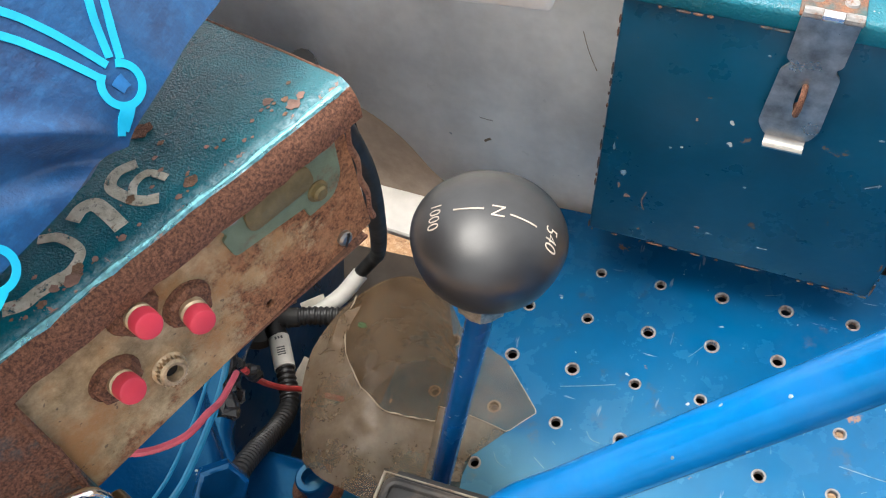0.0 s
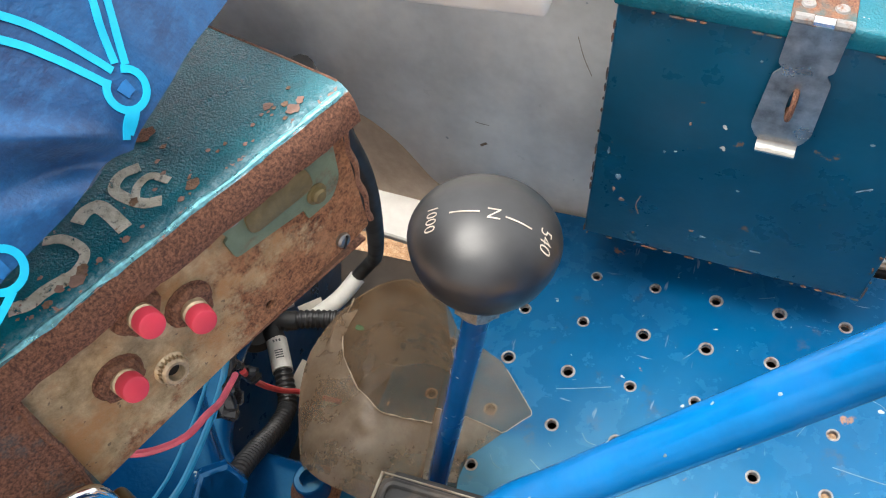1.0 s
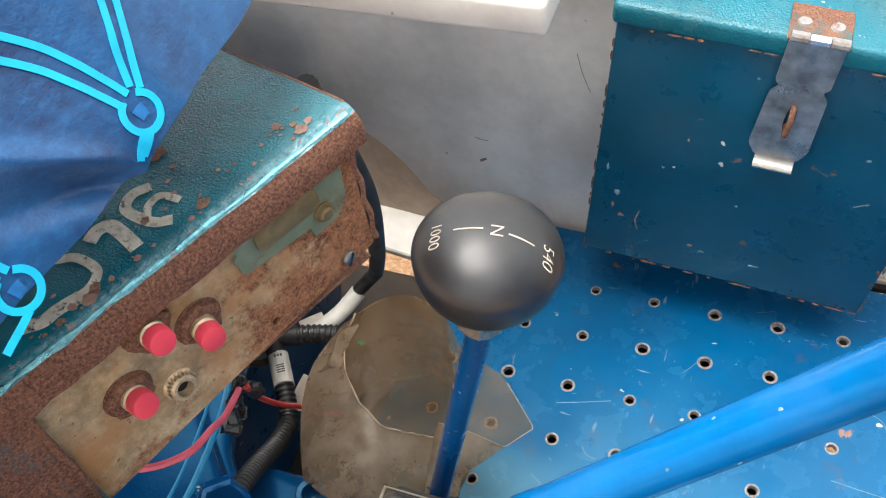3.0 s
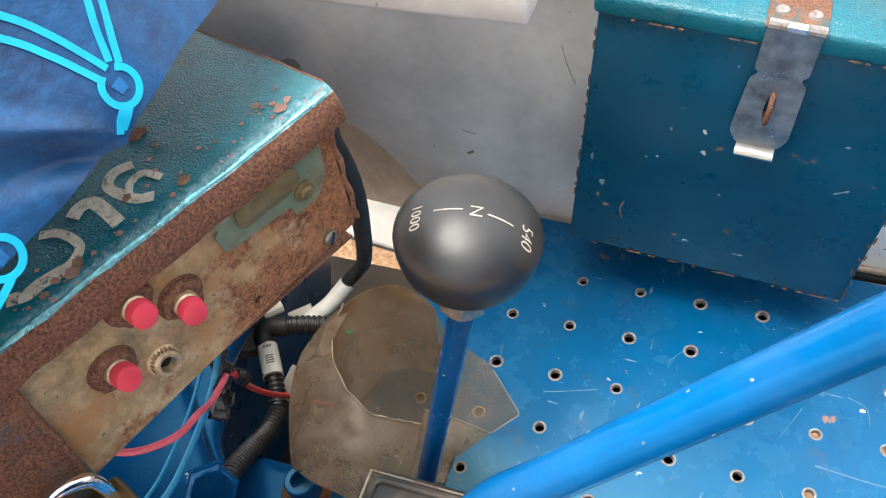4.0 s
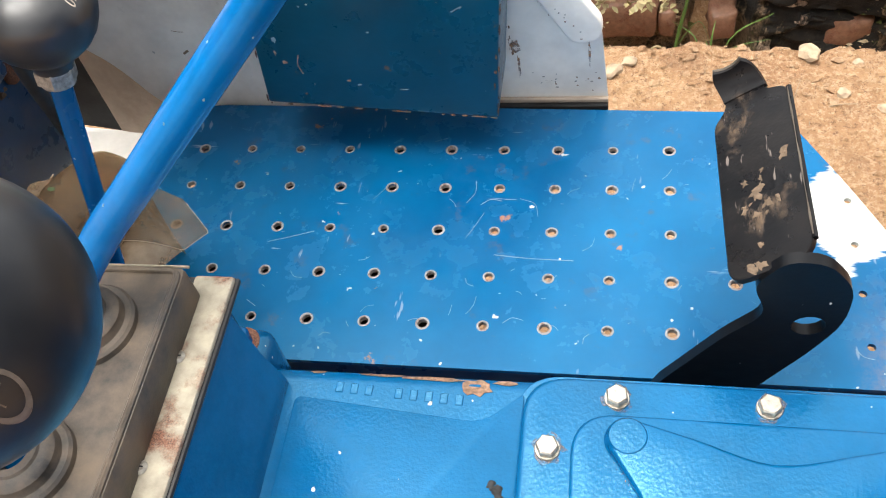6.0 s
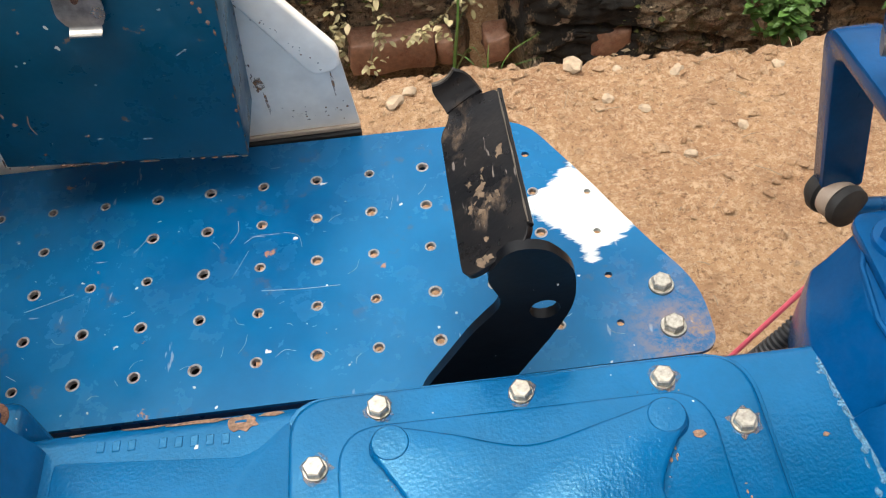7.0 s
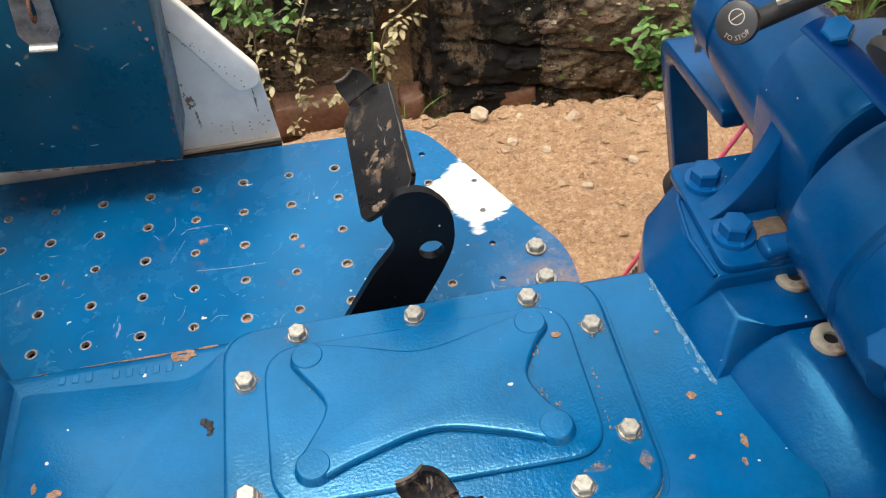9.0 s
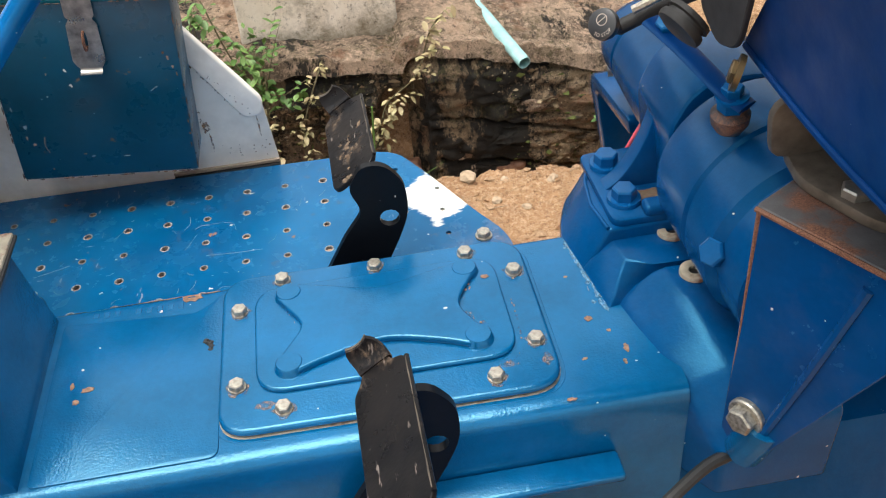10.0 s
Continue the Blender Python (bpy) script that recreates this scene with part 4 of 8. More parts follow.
def build_footplate():
    outline = rounded([(0.012, -0.232), (0.011, 0.062), (0.30, 0.056), (0.60, 0.048), (0.643, -0.03), (0.685, -0.115), (0.716, -0.168), (0.716, -0.233)],
                      [0.004, 0.045, 0.01, 0.03, 0.03, 0.05, 0.03, 0.02], 6)
    holes, rims = [], []
    rng = random.Random(2)
    for i in range(1, 13):
        for j, y in enumerate(ROWS_Y):
            if i == 12 and j == 3:
                continue
            small = i == 12 and j == 0
            holes.append((i * PITCH - (0.003 if i > 11 else 0), y, 0.0036 if small else 0.0040))
            rims.append((*holes[-1][:2], small))
    for y in (-0.055, -0.101, -0.149, -0.197):
        holes.append((0.645, y, 0.0032))
    t = thing("footplate", "blue painted steel footplate with rows of punched holes, worn and scratched", "footplate", (0.3, -0.1, 0), kind="structure")
    part("plate", sheet_with_holes(outline, holes, 0.0, 0.004), M_deck, t, sharp=30)
    rim = to_mesh("hole_rim", lathe([(0.0035, -0.0040), (0.0036, 0.0000), (0.0041, 0.0005), (0.0048, 0.0004), (0.0055, 0.0001)], None, 16), M_rim)
    for x, y, small in rims:
        if not small:
            hang("hole_rim", rim, t, Matrix.Translation((x, y, 0)) @ pose(0, 0, 0, 0, 0, rng.uniform(0, 360)) @ Matrix.Diagonal((*[rng.uniform(0.88, 1.12)] * 2, 1, 1)))
    bolt = to_mesh("bolt", join(hexagon(0.0085, 0.002, 0.0085), lathe([(0.0, 0.0022), (0.0100, 0.0022), (0.0104, 0.0016), (0.0104, 0.0), (0, 0)], None, 20)), M_zinc)
    for y in (-0.166, -0.207):
        hang("bolt", bolt, t, Matrix.Translation((0.685, y, 0.0002)) @ pose(0, 0, 0, 0, 0, 20 + y * 300), "zinc-plated hexagon bolt")
    # rubbed spots, rust bleeding and long pale scratches
    for i, (x, y, sx, sy, m) in enumerate(((0.174, -0.031, 0.0085, 0.0055, M_pinkscuff), (0.161, -0.033, 0.0045, 0.0025, M_pinkscuff), (0.156, -0.015, 0.0045, 0.0022, M_palescuff), (0.107, 0.033, 0.0025, 0.0016, M_palescuff),
                                           (0.391, 0.049, 0.0028, 0.0018, M_pinkscuff), (0.418, -0.022, 0.0050, 0.0030, M_pinkscuff), (0.334, -0.049, 0.0032, 0.0026, M_pinkscuff), (0.319, -0.068, 0.0026, 0.0022, M_palescuff),
                                           (0.380, -0.062, 0.0020, 0.0014, M_pinkscuff), (0.312, -0.084, 0.0030, 0.0020, M_pinkscuff), (0.362, -0.007, 0.0030, 0.0022, M_palescuff), (0.234, -0.169, 0.0060, 0.0018, M_pinkscuff),
                                           (0.374, -0.004, 0.0034, 0.0030, M_palescuff), (0.225, -0.163, 0.0030, 0.0012, M_pinkscuff), (0.470, -0.073, 0.0016, 0.0012, M_palescuff))):
        part("rubbed_spot", flake(x, y, 0.0001, sx, sy, 300 + i, 0.0002), m, t)
    on_deck = lambda x, y, h: Vector((x, y, 0.00012 + h))
    for pts in ([(0.145, -0.113), (0.165, -0.107), (0.186, -0.100)], [(0.352, -0.121), (0.385, -0.124), (0.420, -0.125)]):
        part("scratch", stroke(pts, 0.0006, 0.0001, on_deck), M_palescuff, t)
    rng = random.Random(61)
    for i in range(46):
        x, y, a = rng.uniform(0.12, 0.66), rng.uniform(-0.215, 0.03), rng.choice((0.2, 0.5, 2.4, 1.2)) + rng.uniform(-0.3, 0.3)
        l, k = rng.uniform(0.003, 0.020) * (1.6 if i % 9 == 0 else 1), rng.uniform(-0.25, 0.25)
        d, e = Vector((math.cos(a), math.sin(a))) * l, Vector((-math.sin(a), math.cos(a))) * l * k
        if x + abs(d.x) < 0.62 or y < -0.14:
            part("scratch", stroke([(x, y), (x + d.x / 2 + e.x, y + d.y / 2 + e.y), (x + d.x, y + d.y)], rng.uniform(0.00025, 0.0005), 0.00006, on_deck), M_palescuff, t)
    # paint chipped round the punched holes
    for i in range(26):
        hx, hy = PITCH * rng.randint(3, 12), rng.choice(ROWS_Y)
        a, r = rng.uniform(0, 6.28), rng.uniform(0.0062, 0.0085)
        part("rubbed_spot", flake(hx + r * math.cos(a), hy + r * math.sin(a), 0.0001, rng.uniform(0.0008, 0.0026), rng.uniform(0.0008, 0.0022), 700 + i, 0.0002), rng.choice((M_palescuff, M_palescuff, M_pinkscuff)), t)
    # dust settled and rust bleeding
    for i, (x, y, sx, sy) in enumerate(((0.685, -0.166, 0.020, 0.017), (0.686, -0.207, 0.026, 0.022), (0.668, -0.222, 0.030, 0.008), (0.170, -0.031, 0.014, 0.010), (0.40, -0.022, 0.016, 0.008), (0.25, -0.19, 0.018, 0.007), (0.46, -0.16, 0.012, 0.006), (0.20, -0.10, 0.012, 0.008))):
        part("dust_stain", flake(x, y, 0.00005, sx, sy, 800 + i, 0.0001), M_dustfilm, t)
    # support rail under the near edge
    part("rail", box((0.03, -0.226, -0.045), (0.70, -0.205, -0.0045), 0.003), M_dark_cast, t)
    # Black sheet added to put shade into the gap beside the casting.
    part("apron", box((0.02, -0.284, -0.075), (0.74, -0.20, -0.065), 0.002, 1), M_grime_shade, t, "black sheet added to darken the gap by the casting")
    # Black backing added so that the holes above look shaded.
    part("dark_backing", box((0.03, -0.20, -0.058), (0.335, 0.018, -0.052), 0.002, 1), M_grime_shade, t, "black sheet added below the holes to darken them")
    part("rail", box((0.03, 0.02, -0.04), (0.58, 0.04, -0.0045), 0.003), M_dark_cast, t)


build_footplate()


def build_unseen_footplate():
    # Unseen plate added to keep ground bounce off the casting's near side.
    t = thing("footplate", "unseen dark blue footplate added on the near side to block ground light", "footplate", (0.35, -0.75, 0.0), kind="structure")
    out = rounded([(-0.02, -0.98), (-0.02, -0.565), (0.72, -0.565), (0.72, -0.86), (0.62, -0.98)], [0.02, 0.005, 0.005, 0.05, 0.05], 4)
    part("plate", prism(out, -0.004, 0.0, 0.001, 1), M_blue, t)
    part("rail", box((0.02, -0.66, -0.05), (0.68, -0.63, -0.0045), 0.003), M_dark_cast, t)


build_unseen_footplate()


# ---- gearbox casting ----
CAST_TOP = 0.084


def build_casting():
    t = thing("gearbox_housing", "large blue enamelled gearbox casting between the footplates", "gearbox", (0.5, -0.4, -0.3))
    # cross-section along x, with rounded shoulders
    prof = rounded([(-0.282, -0.30), (-0.282, CAST_TOP), (-0.512, CAST_TOP), (-0.526, -0.30)], [0.001, 0.012, 0.016, 0.001], 5)
    m = Matrix(((0, 0, 1, 0), (1, 0, 0, 0), (0, 1, 0, 0), (0, 0, 0, 1)))
    body = prism(prof, 0.19, 0.803, 0, m=m)
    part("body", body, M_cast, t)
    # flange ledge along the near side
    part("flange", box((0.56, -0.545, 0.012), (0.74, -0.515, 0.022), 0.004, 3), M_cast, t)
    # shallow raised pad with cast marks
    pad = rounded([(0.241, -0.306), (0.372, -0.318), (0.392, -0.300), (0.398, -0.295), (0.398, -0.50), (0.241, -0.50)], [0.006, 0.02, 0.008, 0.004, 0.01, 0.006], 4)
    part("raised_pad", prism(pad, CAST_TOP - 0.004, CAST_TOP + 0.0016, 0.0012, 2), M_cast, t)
    # cast numerals are worn past reading: small bars
    for i in range(9):
        if i in (3,):
            continue
        part("cast_bar", box((0.268 + i * 0.0105, -0.3015 - 0.0006 * i, CAST_TOP - 0.001), (0.2735 + i * 0.0105, -0.2935 - 0.0006 * i, CAST_TOP + 0.0007), 0.0006, 1), M_cast, t)
    # dowel stub beside the cover
    rng = random.Random(3)
    for dx, dy, sz in ((0, 0, 0.0042), (0.003, -0.004, 0.0030), (-0.003, 0.003, 0.0030), (0.002, -0.008, 0.002)):
        g = lump((sz, sz, sz * 0.5), rng, 0.8, 3)
        g.transform(Matrix.Translation((0.385 + dx, -0.363 + dy, CAST_TOP + 0.001)))
        part("grease_blob", g, M_grime_shade, t, "blob of black grease")
    # paint flaked off to the primer
    k = 0
    for x, y, sx, sy in ((0.300, -0.2855, 0.020, 0.0018), (0.335, -0.2865, 0.022, 0.0028), (0.366, -0.292, 0.011, 0.008), (0.385, -0.287, 0.010, 0.0025), (0.252, -0.2855, 0.006, 0.0022),
                         (0.262, -0.392, 0.0022, 0.0045), (0.277, -0.399, 0.007, 0.004), (0.268, -0.412, 0.0045, 0.0035), (0.741, -0.411, 0.0042, 0.0040), (0.755, -0.43, 0.0022, 0.002),
                         (0.724, -0.46, 0.003, 0.002), (0.70, -0.503, 0.006, 0.002), (0.758, -0.47, 0.002, 0.004), (0.764, -0.455, 0.003, 0.006), (0.735, -0.35, 0.0022, 0.0016)):
        k += 1
        part("flaked_patch", flake(x, y, CAST_TOP + (0.0018 if 0.241 < x < 0.398 and y < -0.31 else 0.0002), sx, sy, k), M_primer, t)
    # curb against the lever tower
    part("curb", prism(rounded([(0.19, 0.04), (0.19, 0.178), (0.2195, 0.172), (0.2265, 0.115), (0.233, 0.094), (0.236, 0.04)], [0.001, 0.001, 0.004, 0.01, 0.006, 0.001], 3), 0.296, 0.50, 0.003, 2, Matrix(((1, 0, 0, 0), (0, 0, -1, 0), (0, 1, 0, 0), (0, 0, 0, 1)))), M_cast, t)


def build_cover():
    t = thing("gearbox_cover", "blue enamelled cover plate with cast scrollwork, held by hexagon bolts", "cover plate", (0.55, -0.4, CAST_TOP))
    z = 0.0935
    out = rounded([(0.398, -0.285), (0.700, -0.287), (0.700, -0.492), (0.398, -0.486)], [0.03, 0.035, 0.035, 0.03], 8)
    part("gasket", prism([(0.549 + (x - 0.549) * 1.003, -0.398 + (y + 0.398) * 1.004) for x, y in out], CAST_TOP - 0.001, CAST_TOP + 0.0012), M_cream, t, "pale line of old gasket")
    part("cast_seat", prism([(0.549 + (x - 0.549) * 1.03, -0.398 + (y + 0.398) * 1.04) for x, y in out], CAST_TOP - 0.004, CAST_TOP + 0.0006, 0.0005, 1), M_cast, t)
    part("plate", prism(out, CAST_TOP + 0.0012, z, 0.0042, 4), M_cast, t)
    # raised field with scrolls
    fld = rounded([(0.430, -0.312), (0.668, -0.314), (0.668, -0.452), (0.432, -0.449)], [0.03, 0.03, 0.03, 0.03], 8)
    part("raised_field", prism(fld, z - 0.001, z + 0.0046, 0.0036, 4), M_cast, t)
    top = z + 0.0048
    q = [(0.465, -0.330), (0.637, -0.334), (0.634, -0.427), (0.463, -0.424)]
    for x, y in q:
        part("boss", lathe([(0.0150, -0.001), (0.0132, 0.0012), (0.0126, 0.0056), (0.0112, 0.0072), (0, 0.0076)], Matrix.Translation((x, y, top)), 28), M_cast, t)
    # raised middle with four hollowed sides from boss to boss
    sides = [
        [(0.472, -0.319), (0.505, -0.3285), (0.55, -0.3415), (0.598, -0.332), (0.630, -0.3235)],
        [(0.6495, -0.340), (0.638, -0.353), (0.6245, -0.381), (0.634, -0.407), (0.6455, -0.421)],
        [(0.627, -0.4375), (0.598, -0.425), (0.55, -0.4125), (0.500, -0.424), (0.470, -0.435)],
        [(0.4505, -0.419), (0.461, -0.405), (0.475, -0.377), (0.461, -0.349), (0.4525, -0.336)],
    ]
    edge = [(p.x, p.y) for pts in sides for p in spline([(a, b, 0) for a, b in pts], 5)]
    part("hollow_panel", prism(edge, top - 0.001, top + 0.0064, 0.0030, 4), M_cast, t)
    # paint flaked to primer along the hollow edges
    wear = random.Random(77)
    for pts, w, h in (([(0.6400, -0.352), (0.6350, -0.362), (0.6285, -0.376), (0.6280, -0.386)], 0.0016, top), ([(0.6300, -0.392), (0.6370, -0.404), (0.6430, -0.411)], 0.0030, top),
                      ([(0.6745, -0.375), (0.6750, -0.392), (0.6742, -0.412), (0.6720, -0.430)], 0.0012, z), ([(0.6480, -0.458), (0.6580, -0.457), (0.6660, -0.450)], 0.0012, z),
                      ([(0.6150, -0.311), (0.6350, -0.3105), (0.6560, -0.3125)], 0.0007, z), ([(0.4545, -0.342), (0.4640, -0.356), (0.4690, -0.368)], 0.0008, top)):
        for p in spline([(a, b, 0) for a, b in pts], 4):
            if wear.random() < 0.75:
                part("flaked_patch", flake(p.x + wear.uniform(-1, 1) * w, p.y + wear.uniform(-1, 1) * w, h + 0.0002 + 0.0004 * wear.random(), w * wear.uniform(0.3, 0.9), w * wear.uniform(0.4, 1.4), wear.randrange(999), 0.0003), M_primer if wear.random() < 0.5 else M_dustfilm, t)
    part("flaked_patch", flake(0.655, -0.346, top + 0.0003, 0.0045, 0.0028, 41, 0.0003), M_primer, t)
    bolt = to_mesh("bolt", join(hexagon(0.0074, 0.0012, 0.0072), lathe([(0, 0.0014), (0.0078, 0.0014), (0.0081, 0.0008), (0.0081, 0), (0, 0)], None, 20)), M_zinc)
    for i, (x, y, sx, sy) in enumerate(((0.655, -0.460, 0.012, 0.004), (0.690, -0.46, 0.005, 0.008), (0.44, -0.46, 0.010, 0.006))):
        part("dust_stain", flake(x, y, z + 0.0001, sx, sy, 820 + i, 0.0001), M_dustfilm, t)
    rng = random.Random(5)
    for x, y in ((0.458, -0.2995), (0.551, -0.3005), (0.643, -0.303), (0.685, -0.340), (0.685, -0.436), (0.641, -0.472), (0.456, -0.468), (0.415, -0.434), (0.416, -0.337), (0.549, -0.470)):
        part("dust_stain", flake(x, y, z + 0.0001, 0.0112, 0.0112, int(x * 9000), 0.0001), M_dustfilm, t)
        hang("bolt", bolt, t, Matrix.Translation((x, y, z)) @ pose(0, 0, 0, 0, 0, rng.uniform(0, 60)), "zinc-plated hexagon bolt")


build_casting()
build_cover()


# ---- pedals ----
def build_pedal(dy, arm_y, label, arm_label, drop=(0, 0)):
    """A flat pad reaching sideways from a cranked plate arm."""
    t = thing("pedal", label, "pedal", (0.545, dy - 0.16, 0.1), group="foot pedals")
    # pad axes: u across (towards the front and up), v sideways (away from the driver's middle)
    o = Vector((0.5445, dy - 0.165, 0.1655))
    u = Vector((0.0435, 0.004, 0.029)).normalized()
    v = Vector((-0.02, 1.0, -0.05)).normalized()
    w = u.cross(v).normalized()
    m = Matrix((u, v, w)).transposed().to_4x4()
    m.translation = o
    out = rounded([(-0.027, -0.085), (0.020, -0.085), (0.027, -0.075), (0.027, 0.060), (0.012, 0.066), (0.012, 0.074), (-0.016, 0.074), (-0.018, 0.062), (-0.027, 0.052)],
                  [0.012, 0.004, 0.006, 0.012, 0.004, 0.002, 0.002, 0.006, 0.014], 4)
    part("pad", prism(out, -0.003, 0.003, 0.0008, 1, m), M_black, t, "worn black pedal pad caked with dry mud")
    # folded lip at the outer end

    def lip(a, b):
        ang = b * radians(82)
        w2 = 0.0155 * math.sqrt(1 - 0.55 * b ** 5)
        return m @ Vector((-0.002 + 2 * w2 * (a - 0.5) - 0.003 * b, 0.070 + 0.015 * math.sin(ang), 0.019 * (1 - math.cos(ang)) + 0.002 * b + 0.003 * (2 * a - 1) ** 2 * b))
    part("lip", surface(lip, 10, 10, 0.004), M_black, t)
    part("worn_rim", sweep([lip(k / 12, 1.0) for k in range(13)], 0.0011, 6), M_dustysteel, t, "lip edge worn to bare steel")
    # caked mud
    rng = random.Random(17 if dy == 0 else 29)
    for i in range(17 if dy == 0 else 10):
        a, b = rng.uniform(-0.020, 0.020), rng.gauss(-0.034, 0.024) if dy == 0 else rng.uniform(-0.08, 0.05)
        b = max(-0.08, min(0.05, b))
        sz = rng.uniform(0.001, 0.0048)
        if dy == 0:
            g = lump((sz * 0.6, sz * rng.uniform(0.5, 1.2), 0.0005), rng, 1.5, 2)
            g.transform(m @ Matrix.Translation((a, b, 0.003)) @ pose(0, 0, 0, 0, 0, rng.uniform(-40, 40)))
            part("mud_crust", g, M_mudcrust, t)
        g = flake(0, 0, 0, sz * 1.3, sz * rng.uniform(1.2, 2.6), 900 + i, 0.0001)
        g.transform(m @ Matrix.Translation((a * 0.8, b, 0.00305)) @ pose(0, 0, 0, 0, 0, rng.uniform(-35, -10)))
        part("mud_smear", g, M_mudfilm, t)
    # rim strip along the forward edge
    part("edge_strip", sweep([m @ Vector((0.0275, -0.074, 0.0015)), m @ Vector((0.0275, 0.058, 0.0015))], 0.0020, 6), M_black, t)
    part("worn_rim", sweep([m @ Vector((0.0272, -0.072 + 0.0129 * k, 0.0034 + 0.0003 * math.sin(k * 2.3))) for k in range(11)], lambda u: 0.0005 + 0.0003 * math.sin(u * 17), 6), M_dustysteel, t, "edge worn to bare steel")
    arm = rounded([(0.536, 0.158), (0.552, 0.184), (0.575, 0.182), (0.594, 0.158), (0.595, 0.12), (0.582, 0.087), (0.545, 0.015), (0.52, -0.06), (0.46, -0.06), (0.486, 0.030), (0.525, 0.098), (0.548, 0.128)],
                  [0.01, 0.018, 0.018, 0.02, 0.02, 0.02, 0.01, 0.001, 0.001, 0.01, 0.01, 0.012], 4)
    bm = sheet_with_holes(arm, [(0.5745, 0.116, 0.0105)], 0.004, 0.008)
    bm.transform(Matrix(((1, 0, 0, 0), (0, 0, -1, arm_y), (0, 1, 0, drop[1]), (0, 0, 0, 1))) @ Matrix.Translation((drop[0], 0, 0)))
    part("arm", bm, M_armblack, t, arm_label)
    return t


build_pedal(0.0, -0.249, "black clutch pedal with mud-caked pad above the blue footplate", "black plate arm with a round hole")
build_pedal(-0.405, -0.535, "black brake pedal beside the blue gearbox casting", "black plate arm with a round hole", (0.004, -0.014))


# ---- white fender behind the toolbox ----
def build_fender():
    t = thing("fender", "white painted steel fender, grubby and rust-stained at its edges", "fender", (0.1, 0.07, 0), kind="structure")
    side = rounded([(-0.45, 0.44), (-0.45, 0.10), (-0.155, 0.088), (-0.092, 0.083), (-0.055, 0.05), (-0.02, -0.012), (0.03, -0.02), (0.444, -0.006), (0.437, 0.088), (0.372, 0.172), (0.20, 0.44)],
                   [0.01, 0.01, 0.03, 0.03, 0.03, 0.03, 0.01, 0.004, 0.01, 0.02, 0.02], 4)
    up = Matrix(((1, 0, 0, 0), (0, 0, -1, 0.074), (0, 1, 0, 0), (0, 0, 0, 1)))
    part("side_sheet", prism(side, 0.0, 0.003, 0, m=up), M_white, t)
    # sloping stiffener strip at the front edge
    strip = rounded([(0.330, 0.212), (0.352, 0.228), (0.440, 0.098), (0.436, 0.078), (0.412, 0.074)], [0.004, 0.006, 0.012, 0.008, 0.01], 5)
    part("stiffener", prism(strip, 0.0, 0.012, 0.003, 3, Matrix(((1, 0, 0, 0), (0, 0, -1, 0.071), (0, 1, 0, 0), (0, 0, 0, 1)))), M_white, t)
    part("rusty_hem", box((0.30, 0.066, -0.004), (0.444, 0.0703, 0.0012), 0.0008, 1), M_mudpanel, t, "dusty lower hem of the sheet")
    on_side = lambda x, z, h: Vector((x, 0.0708 - h, z))
    for pts, w, m in (([(0.118, 0.199), (0.122, 0.180), (0.128, 0.162)], 0.0005, M_wood), ([(0.026, 0.0905), (0.032, 0.089), (0.038, 0.0885)], 0.0005, M_wood), ([(0.028, 0.061), (0.032, 0.064), (0.034, 0.065)], 0.0026, M_wood)):
        part("stain", stroke(pts, w, 0.0001, on_side), m, t)
    # rust bleeding from the edges, in small ragged flakes
    rng = random.Random(33)

    def spot(x, z, sx, sz, mat, y=0.0706):
        y -= rng.uniform(0.0, 0.0007)
        ring = [(x + sx * rng.uniform(0.5, 1.15) * math.cos(k * 0.5236), z + sz * rng.uniform(0.5, 1.15) * math.sin(k * 0.5236)) for k in range(12)]
        g = prism(ring, -y, 0.0002 - y, 0, 1, Matrix(((1, 0, 0, 0), (0, 0, -1, 0), (0, 1, 0, 0), (0, 0, 0, 1))))
        part("rust_spot", g, mat, t)
    spot(0.3585, 0.064, 0.0052, 0.0085, M_rustfilm)
    spot(0.3565, 0.069, 0.0020, 0.0046, M_rustfilm, 0.0698)
    spot(0.3560, 0.057, 0.0014, 0.0026, M_primer, 0.0698)
    for x, z, n, sx, sz, dx, dz in ((0.366, 0.152, 16, 0.0013, 0.0022, 0.006, 0.012), (0.385, 0.118, 22, 0.0010, 0.0022, 0.011, 0.020), (0.405, 0.020, 20, 0.0014, 0.0012, 0.032, 0.012), (0.3535, 0.10, 18, 0.0007, 0.0020, 0.0012, 0.05)):
        for k in range(n):
            a = rng.uniform(-1, 1)
            slope = -1.55 * a * dx if z > 0.11 else rng.uniform(-1, 1) * dz
            spot(x + a * dx, z + slope, sx * rng.uniform(0.4, 1.3), sz * rng.uniform(0.4, 1.3), rng.choice((M_primer, M_rustfilm, M_dustfilm, M_dustfilm)))
    for k in range(44):
        a = rng.random()
        spot(0.3335 + 0.078 * a - rng.uniform(0.0005, 0.0035), 0.2035 - 0.128 * a - rng.uniform(0.0, 0.003), rng.uniform(0.0006, 0.0016), rng.uniform(0.0008, 0.0026), rng.choice((M_rustfilm, M_primer, M_pinkscuff)))
    # Black strip painting the shadow in the gap below the hem.
    part("gap_shadow", box((0.30, 0.0625, -0.012), (0.444, 0.0700, -0.0045), 0.001, 1), M_grime_shade, t, "black strip painted in for the shadow under the hem")
    spot(0.4265, 0.055, 0.0014, 0.020, M_rustfilm)
    spot(0.3610, 0.040, 0.0014, 0.018, M_rustfilm)
    for k in range(26):
        a = rng.random()
